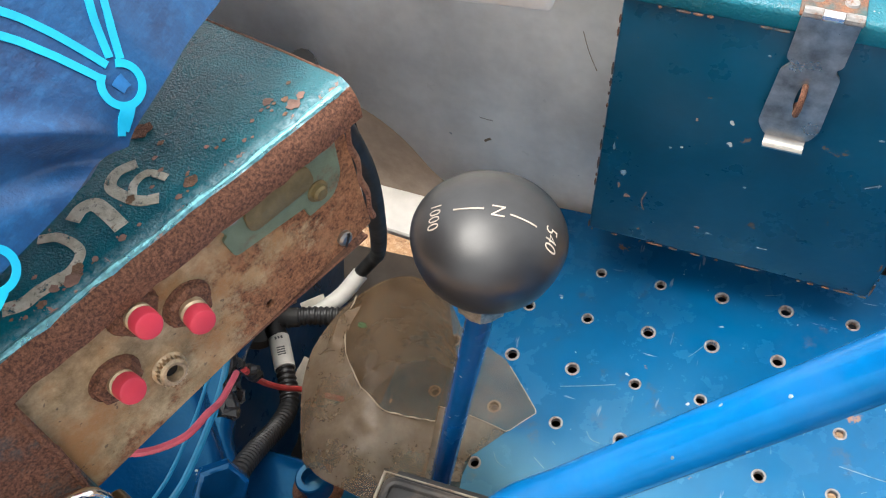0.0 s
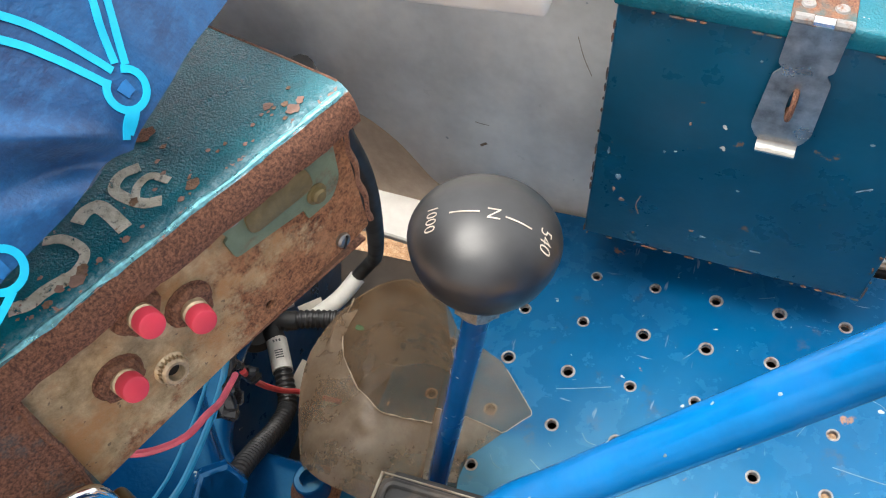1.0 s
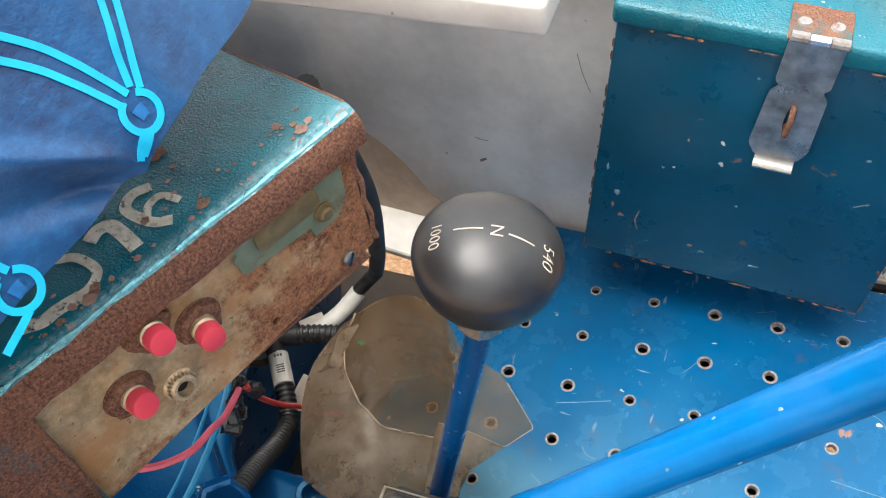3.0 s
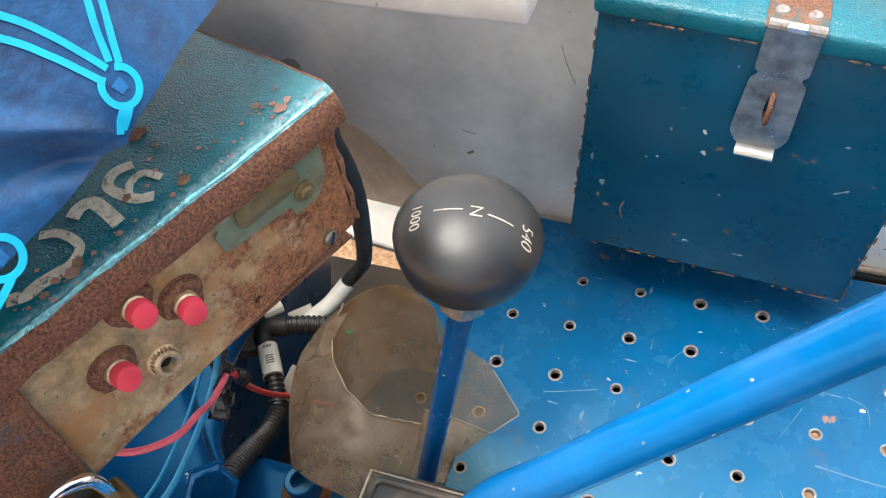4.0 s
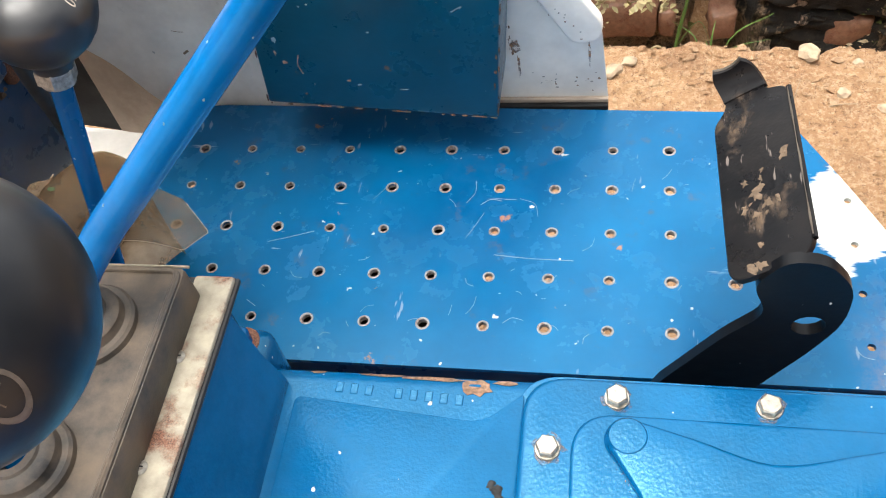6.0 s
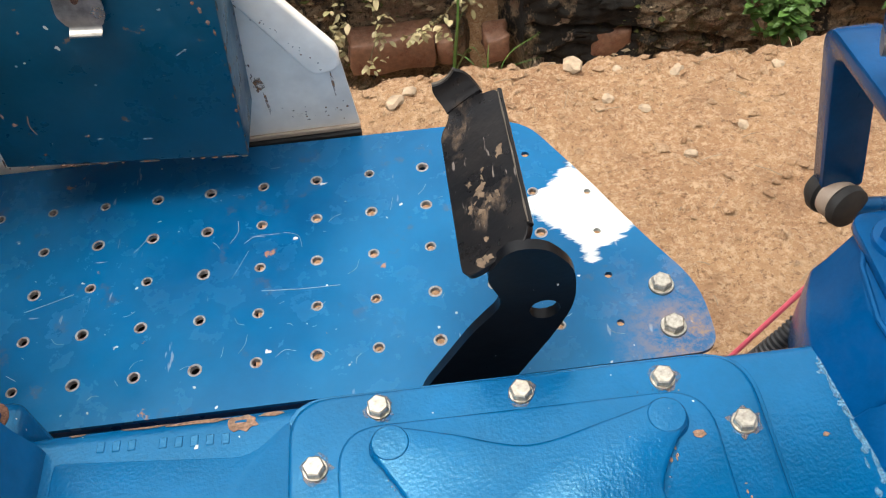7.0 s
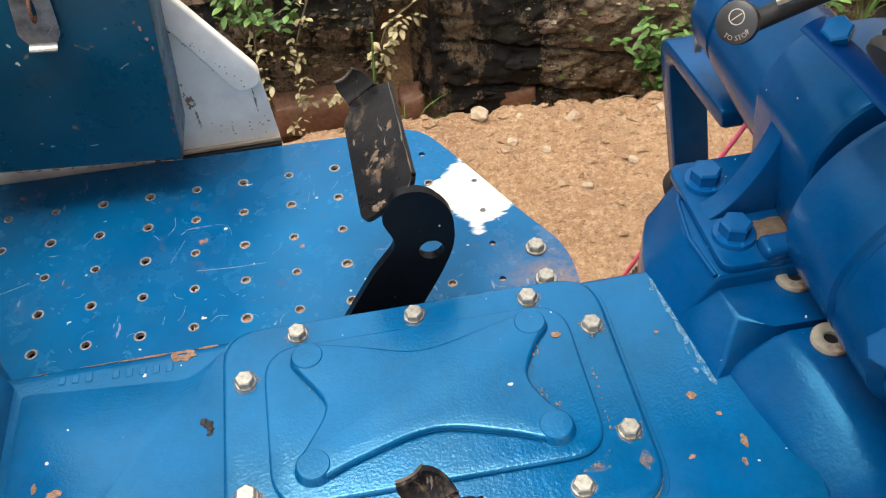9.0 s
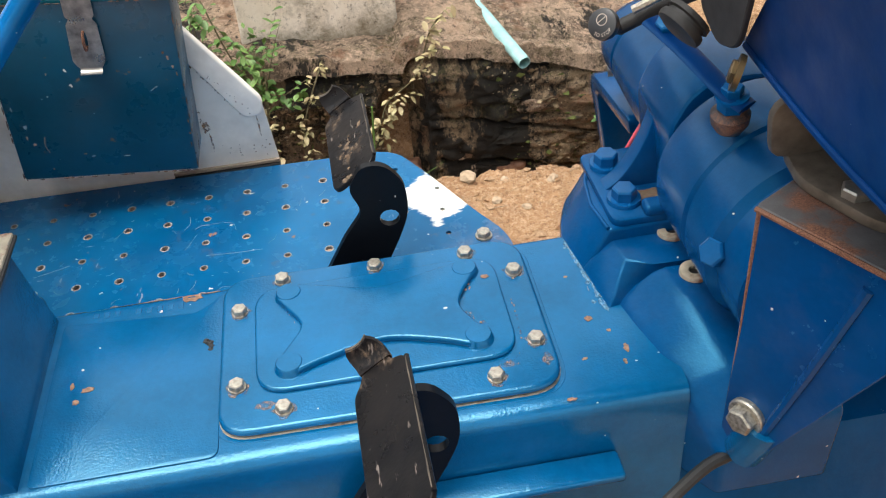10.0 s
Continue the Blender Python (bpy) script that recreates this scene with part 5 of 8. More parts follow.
        spot(0.335 + 0.088 * a + rng.uniform(-1, 1) * 0.003, 0.206 - 0.128 * a + rng.uniform(-1, 1) * 0.006, rng.uniform(0.0004, 0.0013), rng.uniform(0.0004, 0.0013), rng.choice((M_pinkscuff, M_dustfilm, M_rustfilm)), 0.0587)
    part("top_flange", box((-0.45, -0.046, 0.311), (0.131, 0.075, 0.335), 0.004, 3), M_white, t, "white boxed upper flange with chipped end")


build_fender()


def mud_guard():
    t = thing("inner_guard", "mud-brown sheet inside the fender arch, beside a black stand-in for the dark void", "guard panel", (-0.15, 0.14, 0.0))
    f = lambda u, v: (-0.30 + 0.31 * u, 0.15 - 0.02 * u, 0.13 - 0.235 * v - 0.05 * u * u)
    # The void's darkness is put in as a black sheet.
    part("dark_sheet", surface(lambda u, v: f(0.50 * u, v), 8, 6, 0.003), M_grime_shade, t, "black sheet standing in for the dark void")
    part("brown_sheet", surface(lambda u, v: f(0.502 + 0.498 * u, v), 5, 6, 0.003), M_mudpanel, t, "mud-brown front edge of the sheet")
    part("lower_shelf", box((-0.30, -0.08, -0.165), (-0.02, 0.075, -0.155), 0.003, 2), M_tyre, t, "mud-caked lower shelf")
    solo("fender_foot", box((-0.24, 0.068, -0.13), (-0.062, 0.125, -0.12), 0.002, 1, pose(0, 0, 0, 0, 0, -6)), M_white, "white painted foot of the fender catching the light", "fender foot")


mud_guard()


# ---- toolbox ----
def build_toolbox():
    t = thing("toolbox", "dark teal painted steel toolbox with a hinged hasp, scuffed edges", "toolbox", (0.245, 0.03, 0.06))
    w, d, h, lid_h = 0.2095, 0.074, 0.228, 0.016
    fr = Matrix.Translation((0.141, -0.008, 0.0715)) @ pose(0, 0, 0, 0, 5.6, 0)
    part("body", box((0, 0, 0), (w, d, h + 0.004), 0.0025, 2, fr), M_teal, t)
    part("lid", box((-0.003, -0.004, h), (w + 0.003, d + 0.003, h + lid_h), 0.004, 3, fr), M_hammer, t, "teal lid with rust-worn rim")
    rng = random.Random(12)

    def worn(a, b, r, n=9):
        # ragged line of bare rust along an edge
        for k in range(n):
            if rng.random() < 0.4:
                continue
            p, q = Vector(a).lerp(Vector(b), (k + rng.uniform(0, 0.3)) / n), Vector(a).lerp(Vector(b), (k + rng.uniform(0.4, 1.3)) / n)
            part("edge_wear", sweep([fr @ p, fr @ ((p + q) / 2), fr @ q], lambda u: r * (0.5 + 0.5 * math.sin(u * 3.1)), 6), M_edgewear, t)
    worn((0, -0.0002, 0), (0, -0.0002, h), 0.0009, 22)
    worn((w, -0.0002, 0), (w, -0.0002, h), 0.0009, 22)
    worn((0, -0.0002, 0), (w, -0.0002, 0), 0.0009, 24)
    worn((0, -0.0040, h + 0.001), (w, -0.0040, h + 0.001), 0.0010, 22)
    # scuffs and scratches on the front
    rng = random.Random(5)
    upright = lambda x, z, sx, sz: prism([(x + sx * math.cos(k * 0.5236) * rng.uniform(0.5, 1.2), z + sz * math.sin(k * 0.5236) * rng.uniform(0.5, 1.2)) for k in range(12)], 0.0080, 0.0083, 0, 1, Matrix(((1, 0, 0, 0), (0, 0, -1, 0), (0, 1, 0, 0), (0, 0, 0, 1))))
    for x, z, sx, sz, m in ((0.167, 0.144, 0.0022, 0.0030, M_palescuff), (0.170, 0.119, 0.0026, 0.0020, M_pinkscuff), (0.223, 0.097, 0.0022, 0.0013, M_pinkscuff), (0.231, 0.092, 0.0024, 0.0010, M_palescuff), (0.198, 0.178, 0.0012, 0.0009, M_palescuff),
                            (0.213, 0.208, 0.0010, 0.0016, M_pinkscuff), (0.322, 0.213, 0.0018, 0.0009, M_palescuff), (0.295, 0.245, 0.0022, 0.0018, M_teal), (0.249, 0.268, 0.0010, 0.0010, M_palescuff), (0.160, 0.170, 0.0012, 0.0040, M_palescuff), (0.164, 0.130, 0.0010, 0.0030, M_pinkscuff), (0.3515, 0.2077, 0.0016, 0.0040, M_pinkscuff), (0.3545, 0.1963, 0.0018, 0.0024, M_pinkscuff), (0.3480, 0.2150, 0.0016, 0.0022, M_rust), (0.3570, 0.1860, 0.0010, 0.0026, M_rust), (0.3540, 0.1219, 0.0010, 0.0030, M_rust), (0.3500, 0.0900, 0.0010, 0.0040, M_rust),
                            (0.3520, 0.1050, 0.0014, 0.0022, M_rust), (0.2700, 0.0860, 0.0040, 0.0010, M_palescuff), (0.3000, 0.1020, 0.0050, 0.0022, M_teal), (0.1800, 0.0820, 0.0012, 0.0012, M_rust), (0.3297, 0.1729, 0.0008, 0.0020, M_palescuff), (0.2500, 0.1500, 0.0010, 0.0008, M_palescuff)):
        part("scuff", upright(x, z, sx, sz), m, t)
    on_front = lambda x, z, h: Vector((x, -0.0083 - h, z))
    for pts, w, m in (([(0.184, 0.127), (0.181, 0.116), (0.183, 0.106)], 0.0008, M_pinkscuff), ([(0.322, 0.169), (0.327, 0.172), (0.331, 0.174)], 0.0010, M_palescuff)):
        part("scratch", stroke(pts, w, 0.0001, on_front), m, t)
    # hasp hanging from the lid, its own axes: x across, y up, z towards the viewer
    m = fr @ Matrix(((1, 0, 0, 0.112), (0, 0, -1, -0.008), (0, 1, 0, 0.2445), (0, 0, 0, 1)))
    plate = rounded([(-0.0155, 0.002), (-0.0155, -0.030), (-0.012, -0.033), (-0.0165, -0.039), (-0.0185, -0.083), (-0.013, -0.0925), (0.013, -0.0925), (0.0175, -0.083), (0.0165, -0.039), (0.012, -0.033), (0.0155, -0.030), (0.0155, 0.002)],
                    [0.001, 0.002, 0.002, 0.002, 0.003, 0.003, 0.003, 0.003, 0.002, 0.002, 0.002, 0.001], 3)
    slot = [(0.0030 * math.cos(a), -0.0585 + 0.0125 * math.sin(a)) for a in [2 * math.pi * k / 16 for k in range(16)]]
    bm = bmesh.new()
    edges = []
    for loop in (plate, slot):
        vs = [bm.verts.new((x, y, 0)) for x, y in loop]
        edges += [bm.edges.new((vs[i], vs[(i + 1) % len(vs)])) for i in range(len(vs))]
    bmesh.ops.triangle_fill(bm, use_beauty=True, edges=edges)
    bmesh.ops.solidify(bm, geom=bm.faces[:], thickness=0.0015)
    bm.transform(m)
    hs = part("hasp", bm, M_hasp, t, "galvanised steel hasp with a slot")
    stp = sweep(spline([m @ Vector(p) for p in ((0, -0.069, -0.006), (0, -0.068, 0.004), (0, -0.0585, 0.0075), (0, -0.049, 0.004), (0, -0.048, -0.006))], 5), 0.0018, 8)
    part("staple", stp, M_rust, hs, "rust-brown wire staple")
    lipf = lambda a, b: m @ Vector((-0.012 + 0.024 * a, -0.092 - 0.0045 * math.sin(b * 1.5), 0.0065 * b * b))
    part("bent_lip", surface(lipf, 4, 6, 0.0013), M_steel, hs, "bent bright lip")
    for i, (a, b) in enumerate(((-0.0155, -0.0058), (-0.0054, 0.0054), (0.0058, 0.0155))):
        part("hinge_knuckle", sweep([m @ Vector((a, 0.0045, 0.001)), m @ Vector((b, 0.0045, 0.001))], 0.0032, 10), M_rim if i != 1 else M_chrome, hs)
    leaf = box((-0.017, 0.0002, 0.0065), (0.017, 0.032, 0.008), 0.0004, 1)
    leaf.transform(fr @ Matrix(((1, 0, 0, 0.112), (0, 1, 0, -0.008), (0, 0, 1, h + lid_h - 0.006), (0, 0, 0, 1))))
    lf = part("hinge_leaf", leaf, M_rustblue, hs, "rust-marked upper leaf")
    for x in (-0.009, 0.009):
        part("rivet", lathe([(0.0042, 0), (0.0035, 0.0012), (0, 0.0018)], fr @ Matrix.Translation((0.112 + x, 0.008, h + lid_h + 0.002)), 14), M_rim, lf)


build_toolbox()


# ---- control box under the seat ----
PANEL_R, PANEL_DIR = Vector((0.1305, -0.2585, 0.0)), Vector((-0.41, -0.921, 0.0)).normalized()
PANEL_N = Vector((0.921, -0.41, 0.0)).normalized()


def on_panel(a, z, lift=0.0):
    """A point of the front face: metres from its end, height, and lift off it."""
    return PANEL_R + PANEL_DIR * a + PANEL_N * lift + Vector((0, 0, z))


def panel_pose(a, z, lift=0.0):
    return axis_pose(on_panel(a, z, lift), PANEL_N, PANEL_DIR)


def face_foot(a):
    """Lower edge of the front face, which drops slightly along its length."""
    return 0.3948 - 0.085 * a


def build_control_box():
    t = thing("control_box", "rusted steel control box with push buttons and a teal hammered top", "control box", (0.09, -0.32, 0.40))
    # frame: x along the face, y into the box, z up
    fr = Matrix((PANEL_DIR, -PANEL_N, Vector((0, 0, 1)))).transposed().to_4x4()
    fr.translation = PANEL_R
    stand = fr @ Matrix(((1, 0, 0, 0), (0, 0, -1, 0), (0, 1, 0, 0), (0, 0, 0, 1)))
    z1, length, depth = 0.4585, 0.155, 0.16
    # front face with a real punched hole
    face = [(0.0048, face_foot(0.005)), (length, face_foot(length)), (length, z1 - 0.004), (0.0040, z1 - 0.004)]
    part("face", (lambda g: (g.transform(stand), g)[1])(sheet_with_holes(rounded(face, 0.0012, 2), [(0.0517, 0.3972, 0.0019)], 0.0, 0.0016)), M_face, t, "rust-eaten cream steel front face")
    prof = [(-0.0052, z1 - 0.0125), (-0.0056, z1 - 0.008), (-0.0050, z1 - 0.004), (-0.0030, z1 - 0.0005), (0.0005, z1 + 0.0015), (0.006, z1 + 0.0023), (0.05, z1 + 0.0035), (depth, z1 + 0.007)]

    def sheet(u, v):
        i = v * (len(prof) - 1)
        k = min(int(i), len(prof) - 2)
        a, b = prof[k], prof[k + 1]
        y, z = a[0] + (b[0] - a[0]) * (i - k), a[1] + (b[1] - a[1]) * (i - k)
        x0 = -0.0012 + 0.17 * max(0.0, y)
        x = x0 + (length - x0) * u
        dent = 0.0004 * noise.noise(Vector((x * 60, y * 60, 2.0))) + (0.0005 * noise.noise(Vector((x * 170, 0, 5.0))) if v < 0.3 else 0.0)
        return fr @ Vector((x, y + dent, z + dent))
    part("top", surface(lambda u, v: sheet(u, 0.43 + 0.57 * v), 60, 28, 0.0014), M_boxtop, t, "teal hammered-paint top sheet, rubbed and with painted sheen along its fold")
    # Bright bead that paints the highlight running along the rounded fold.
    part("fold_edge", sweep([sheet(k / 60, 0.49) + Vector((0, 0, -0.0008)) for k in range(1, 60)], lambda u: 0.0013 + 0.0003 * math.sin(u * 37) + 0.0002 * math.sin(u * 91), 10), M_foldshine, t, "metallic teal bead painting the highlight along the fold")
    part("lip", surface(lambda u, v: sheet(u, 0.43 * v), 60, 10, 0.0016), M_rust, t, "rusted folded lip")
    part("end_rim", sweep([sheet(0, 0.60 + 0.02 * k) + Vector((0, 0, -0.0004)) for k in range(21)], 0.0006, 8), M_rust, t, "rusty raw edge of the top sheet")
    # folded end flange, curled and flaking
    curl = lambda u, v: fr @ Vector((0.0042 + 0.0006 * math.sin(v * 19) - 0.0030 * u, 0.0 - 0.0012 * math.sin(u * 3.1) + 0.0012 * u, 0.3955 + 0.050 * v))
    part("end_flange", surface(curl, 5, 26, 0.0010), M_rust, t, "rust-flaked folded edge of the face")
    part("end_cheek", box((0.0045, 0.003, 0.396), (0.006, depth, z1 - 0.002), 0.0004, 1, fr), M_rust, t)
    part("floor_sheet", box((0.006, 0.003, 0.384), (length, depth, 0.3855), 0.0003, 1, fr), M_rust, t)
    # flaked and rusted spots on the top
    rng = random.Random(40)
    spots = [(0.0512, 0.0229, 0.0013), (0.0520, 0.0318, 0.0042), (0.0202, 0.0100, 0.0020), (0.0165, 0.0065, 0.0014), (0.0161, 0.0030, 0.0026), (0.0122, 0.0042, 0.0016), (0.0545, 0.0040, 0.0024), (0.0600, 0.0022, 0.0012),
             (0.0790, 0.0030, 0.0014), (0.0930, 0.0040, 0.0022), (0.0960, 0.0022, 0.0026), (0.1010, 0.0036, 0.0018), (0.1060, 0.0020, 0.0016), (0.0560, 0.0195, 0.0010), (0.0880, 0.0030, 0.0012)]
    for k in range(34):
        spots.append((rng.uniform(0.008, 0.115), abs(rng.gauss(0, 0.006)) + 0.0008, rng.uniform(0.0003, 0.0010)))
    for k, (a, b, r) in enumerate(spots):
        g = flake(0, 0, 1, r, r * 0.8, 500 + k, 0.00012)
        for v in g.verts:
            y = b + v.co.y
            z = z1 + (0.0015 + 0.0008 * (y - 0.0005) / 0.0055 if y < 0.006 else 0.0023 + 0.0012 * (y - 0.006) / 0.044)
            v.co = fr @ Vector((a + v.co.x, y, z + v.co.z - 1 + 0.0004))
        part("flaked_patch", g, M_rust if k in (1,) else (M_pinkscuff if k % 3 else M_primer), t)
    # socket plate
    pl = rounded([(0.0575, 0.4475), (0.0541, 0.4388), (0.0560, 0.4378), (0.0549, 0.4287), (0.0272, 0.4255), (0.0266, 0.4205), (0.0158, 0.4208), (0.0105, 0.4272), (0.0086, 0.4475)], [0.0004, 0.0008, 0.0008, 0.002, 0.0008, 0.0008, 0.003, 0.003, 0.0004], 3)
    plate = part("socket_plate", prism(pl, 0, 0.0012, 0.0003, 1, stand), M_green, t, "green-grey mounting plate, flaking")
    ins = rounded([(0.0475, 0.4436), (0.0215, 0.4430), (0.0205, 0.4325), (0.0475, 0.4330)], 0.0042, 5)
    part("blanking_insert", prism(ins, 0.001, 0.0026, 0.0008, 2, stand), M_gold, plate, "tarnished brass-coloured insert")
    part("rivet", lathe([(0.0040, 0), (0.0040, 0.0006), (0.0030, 0.0008), (0.0028, 0.0022), (0.0020, 0.0029), (0, 0.0030)], panel_pose(0.0209, 0.4283, 0.0011), 20), M_gold, plate)
    scr = part("screw", lathe([(0.0034, 0), (0.0034, 0.0010), (0.0026, 0.0018), (0, 0.0020)], panel_pose(0.0507, 0.4455, 0.0011), 16), M_rim, plate, "pale slotted screw")
    part("slot", box((-0.0032, -0.0004, 0.0016), (0.0032, 0.0004, 0.00215), 0, 1, panel_pose(0.0507, 0.4455, 0.0011) @ pose(0, 0, 0, 0, 0, 15)), M_rust, scr)
    s = part("screw", lathe([(0.0029, 0), (0.0029, 0.0014), (0.0020, 0.0022), (0, 0.0024)], panel_pose(0.0172, 0.3985, 0.0), 16), M_steel, t, "slotted steel screw")
    part("slot", box((-0.0028, -0.0004, 0.0020), (0.0028, 0.0004, 0.0026), 0, 1, panel_pose(0.0172, 0.3985) @ pose(0, 0, 0, 0, 0, 60)), M_grime_shade, s)
    # push buttons, pointing a little upwards
    for i, (a, z, ta, tz) in enumerate(((0.0890, 0.4389, 0.0890, 0.4429), (0.0748, 0.4258, 0.0763, 0.4286), (0.1044, 0.4206, 0.1033, 0.4255))):
        base, tip = on_panel(a, z), on_panel(ta, tz, 0.0125)
        m = axis_pose(base, tip - base, PANEL_DIR)
        k = (tip - base).length / 0.0132
        b = hang("push_button", to_mesh("push_button", lathe([(0.0044, 0.0), (0.0044, 0.0030), (0.0041, 0.0032), (0.0044, 0.0035), (0.0041, 0.0038), (0.0044, 0.0041), (0.0041, 0.0044), (0.0044, 0.0048), (0.0044, 0.0066), (0.0038, 0.0072), (0.0034, 0.0072), (0.0034, 0.0090)], None, 24), M_barrel), t, m, "pale threaded push-button barrel")
        nut = hexagon(0.0082, -0.0004, 0.0034, 0.16)
        nut.transform(panel_pose(a, z, 0.0003) @ pose(0, 0, 0, 0, 0, 17 * i))
        part("nut", nut, M_rust, b, "rusted hexagon nut")
        part("washer", lathe([(0.0086, 0.0), (0.0084, 0.0006), (0.0040, 0.0008)], panel_pose(a, z, 0.0002), 18), M_rust, b)
        cap = lathe([(0.0, 0.0132 * k), (0.0034, 0.0132 * k), (0.0040, 0.0129 * k), (0.0043, 0.0123 * k), (0.0044, 0.0082), (0.0040, 0.0078), (0.0030, 0.0078)], m, 28)
        part("cap", cap, M_red, b, "faded red plastic cap")
    # bare knurled jack
    jm = axis_pose(on_panel(0.0905, 0.4075), PANEL_N + Vector((0, 0, 0.25)), PANEL_DIR)
    j = part("jack", lathe([(0.0058, 0), (0.0058, 0.0012), (0.0046, 0.0022), (0.0046, 0.0040), (0.0038, 0.0048), (0.0029, 0.0048), (0.0026, 0.001), (0, 0.001)], jm, 26), M_barrel, t, "knurled socket with an empty bore")
    ridge = bmesh.new()
    for q in range(22):
        g = box((-0.00026, 0.0044, 0.0014), (0.00026, 0.0052, 0.0040), 0.0001, 1, jm @ pose(0, 0, 0, 0, 0, 360 * q / 22))
        ridge = join(ridge, g)
    part("knurling", ridge, M_barrel, j)
    part("bore", lathe([(0.0026, 0.0012), (0, 0.0012)], jm, 16), M_grime_shade, j)
    # hinged flap beyond the face, with its staple
    part("flap", prism(rounded([(0.1300, 0.372), (0.21, 0.366), (0.21, 0.4485), (0.1275, 0.4485)], [0.003, 0.004, 0.004, 0.004], 2), 0.0, 0.002, 0.0006, 1, fr @ Matrix(((1, 0, 0, 0), (0, 0, -1, -0.001), (0, 1, 0, 0), (0, 0, 0, 1)))), M_rustblue, t, "rusty teal hinged flap")
    part("flap_edge", sweep([on_panel(0.1282, 0.447, 0.0030), on_panel(0.1300, 0.424, 0.0034), on_panel(0.1292, 0.416, 0.0030), on_panel(0.1325, 0.385, 0.0030)], 0.0011, 8), M_rust, t, "rusty turned edge of the flap")
    part("staple", sweep(spline([on_panel(0.160, 0.430, -0.002), on_panel(0.155, 0.425, 0.016), on_panel(0.146, 0.405, 0.019), on_panel(0.140, 0.392, 0.012)], 6), 0.0024, 8), M_rust, t, "bent rusty staple")
    return fr


M_barrel = plain("pale_tarnished_barrel", (0.52, 0.41, 0.27), 0.40, 0.55, 0.4, 300)
PANEL = build_control_box()


def painted_number():
    place = lambda a, b, h: PANEL @ Vector((a, b, 0.4585 + (0.0015 + 0.0008 * (b - 0.0005) / 0.0055 if b < 0.006 else 0.0023 + 0.0012 * (b - 0.006) / 0.044) + 0.0003 + h))
    t = thing("painted_number", "hand-brushed white number on the teal box top", "paint marking", tuple(PANEL @ Vector((0.07, 0.02, 0.46))))
    marks = (
        ([(0.0605, 0.0222), (0.0661, 0.0240), (0.0706, 0.0212), (0.0702, 0.0150), (0.0680, 0.0095), (0.0640, 0.0062)], 0.0036),
        ([(0.0690, 0.0125), (0.0655, 0.0163), (0.0606, 0.0165), (0.0580, 0.0105)], 0.0026),
        ([(0.0850, 0.0192), (0.0810, 0.0208), (0.0775, 0.0193), (0.0768, 0.0140), (0.0770, 0.0060)], 0.0046),
        ([(0.0950, 0.0215), (0.0905, 0.0170), (0.0893, 0.0085), (0.0945, 0.0050), (0.1010, 0.0058)], 0.0030),
        ([(0.0975, 0.0048), (0.1040, 0.0060), (0.1090, 0.0060), (0.1140, 0.0085)], 0.0042))
    for k, (pts, w) in enumerate(marks):
        g = stroke(pts, w, 0.00012, place, 10)
        part("brush_mark", g, M_paintmark, t)


painted_number()


def build_padlock():
    wide = Vector((0.42, 0.90, 0.0)).normalized()
    drop = Vector((0.10, -0.05, -1.0)).normalized()
    top = Vector((0.0835, -0.3925, 0.3850))
    t = thing("padlock", "brass padlock with steel shackle hanging from the flap staple", "padlock", tuple(top + drop * 0.04))
    wide = (wide - drop * wide.dot(drop)).normalized()
    m = Matrix((wide, -drop, wide.cross(-drop))).transposed().to_4x4()
    m.translation = top
    body = prism(rounded([(-0.0165, -0.030), (0.0165, -0.030), (0.0165, 0.0), (-0.0165, 0.0)], 0.003, 4), -0.007, 0.007, 0.0012, 2, m)
    part("body", body, M_brass, t, "tarnished brass body")
    for r in (0.011, 0.0075):
        oval = [m @ Vector((r * math.cos(a), -0.020 + r * 0.5 * math.sin(a), 0.0072)) for a in [2 * math.pi * k / 18 for k in range(19)]]
        part("stamp", sweep(oval, 0.0004, 5), M_gold, t)
    arch = [m @ Vector(p) for p in ((-0.0110, -0.002, 0), (-0.0110, 0.008, 0), (-0.0085, 0.0145, 0), (0, 0.0185, 0), (0.0085, 0.0145, 0), (0.0110, 0.008, 0), (0.0110, -0.002, 0))]
    part("shackle", sweep(spline(arch, 6), 0.0026, 12), M_chrome, t, "bright steel shackle")


build_padlock()


# ---- seat cover ----
def fabric_material():
    n = Nodes("blue_printed_seat_fabric")
    c = n.mix(n.ramp(n.noise(30, 8, 0.75), 0.36, 0.66), (0.0003, 0.024, 0.095), (0.0005, 0.085, 0.250))
    c = n.mix(n.ramp(n.noise(420, 4, 0.7, stretch=(1, 0.4, 1)), 0.48, 0.72, 0, 0.35), c, (0.02, 0.15, 0.36))
    h = n.math("ADD", n.math("MULTIPLY", n.noise(900, 2), 0.4), n.math("MULTIPLY", n.noise(60, 5, 0.6), 2.0))
    return n.done(c, 0.42, 0, n.bump(h, 0.4, 0.001), Specular_IOR_Level=0.55, Sheen_Weight=0.15)


M_dot = plain("printed_mid_blue", (0.01, 0.13, 0.36), 0.45, 0, 0.3, 200)
M_fabric = fabric_material()
M_piping = plain("cyan_print", (0.004, 0.42, 0.70), 0.45, 0, 0.15, 120)

SEAT_O, SEAT_N = Vector((0.114, -0.325, 0.4995)), Vector((0.8, -0.2, 0.5)).normalized()
SEAT_U = Vector((-0.018, -0.107, -0.015))
SEAT_U = (SEAT_U - SEAT_N * SEAT_U.dot(SEAT_N)).normalized()
SEAT_V = SEAT_N.cross(SEAT_U)
if SEAT_V.z < 0:
    SEAT_V = -SEAT_V


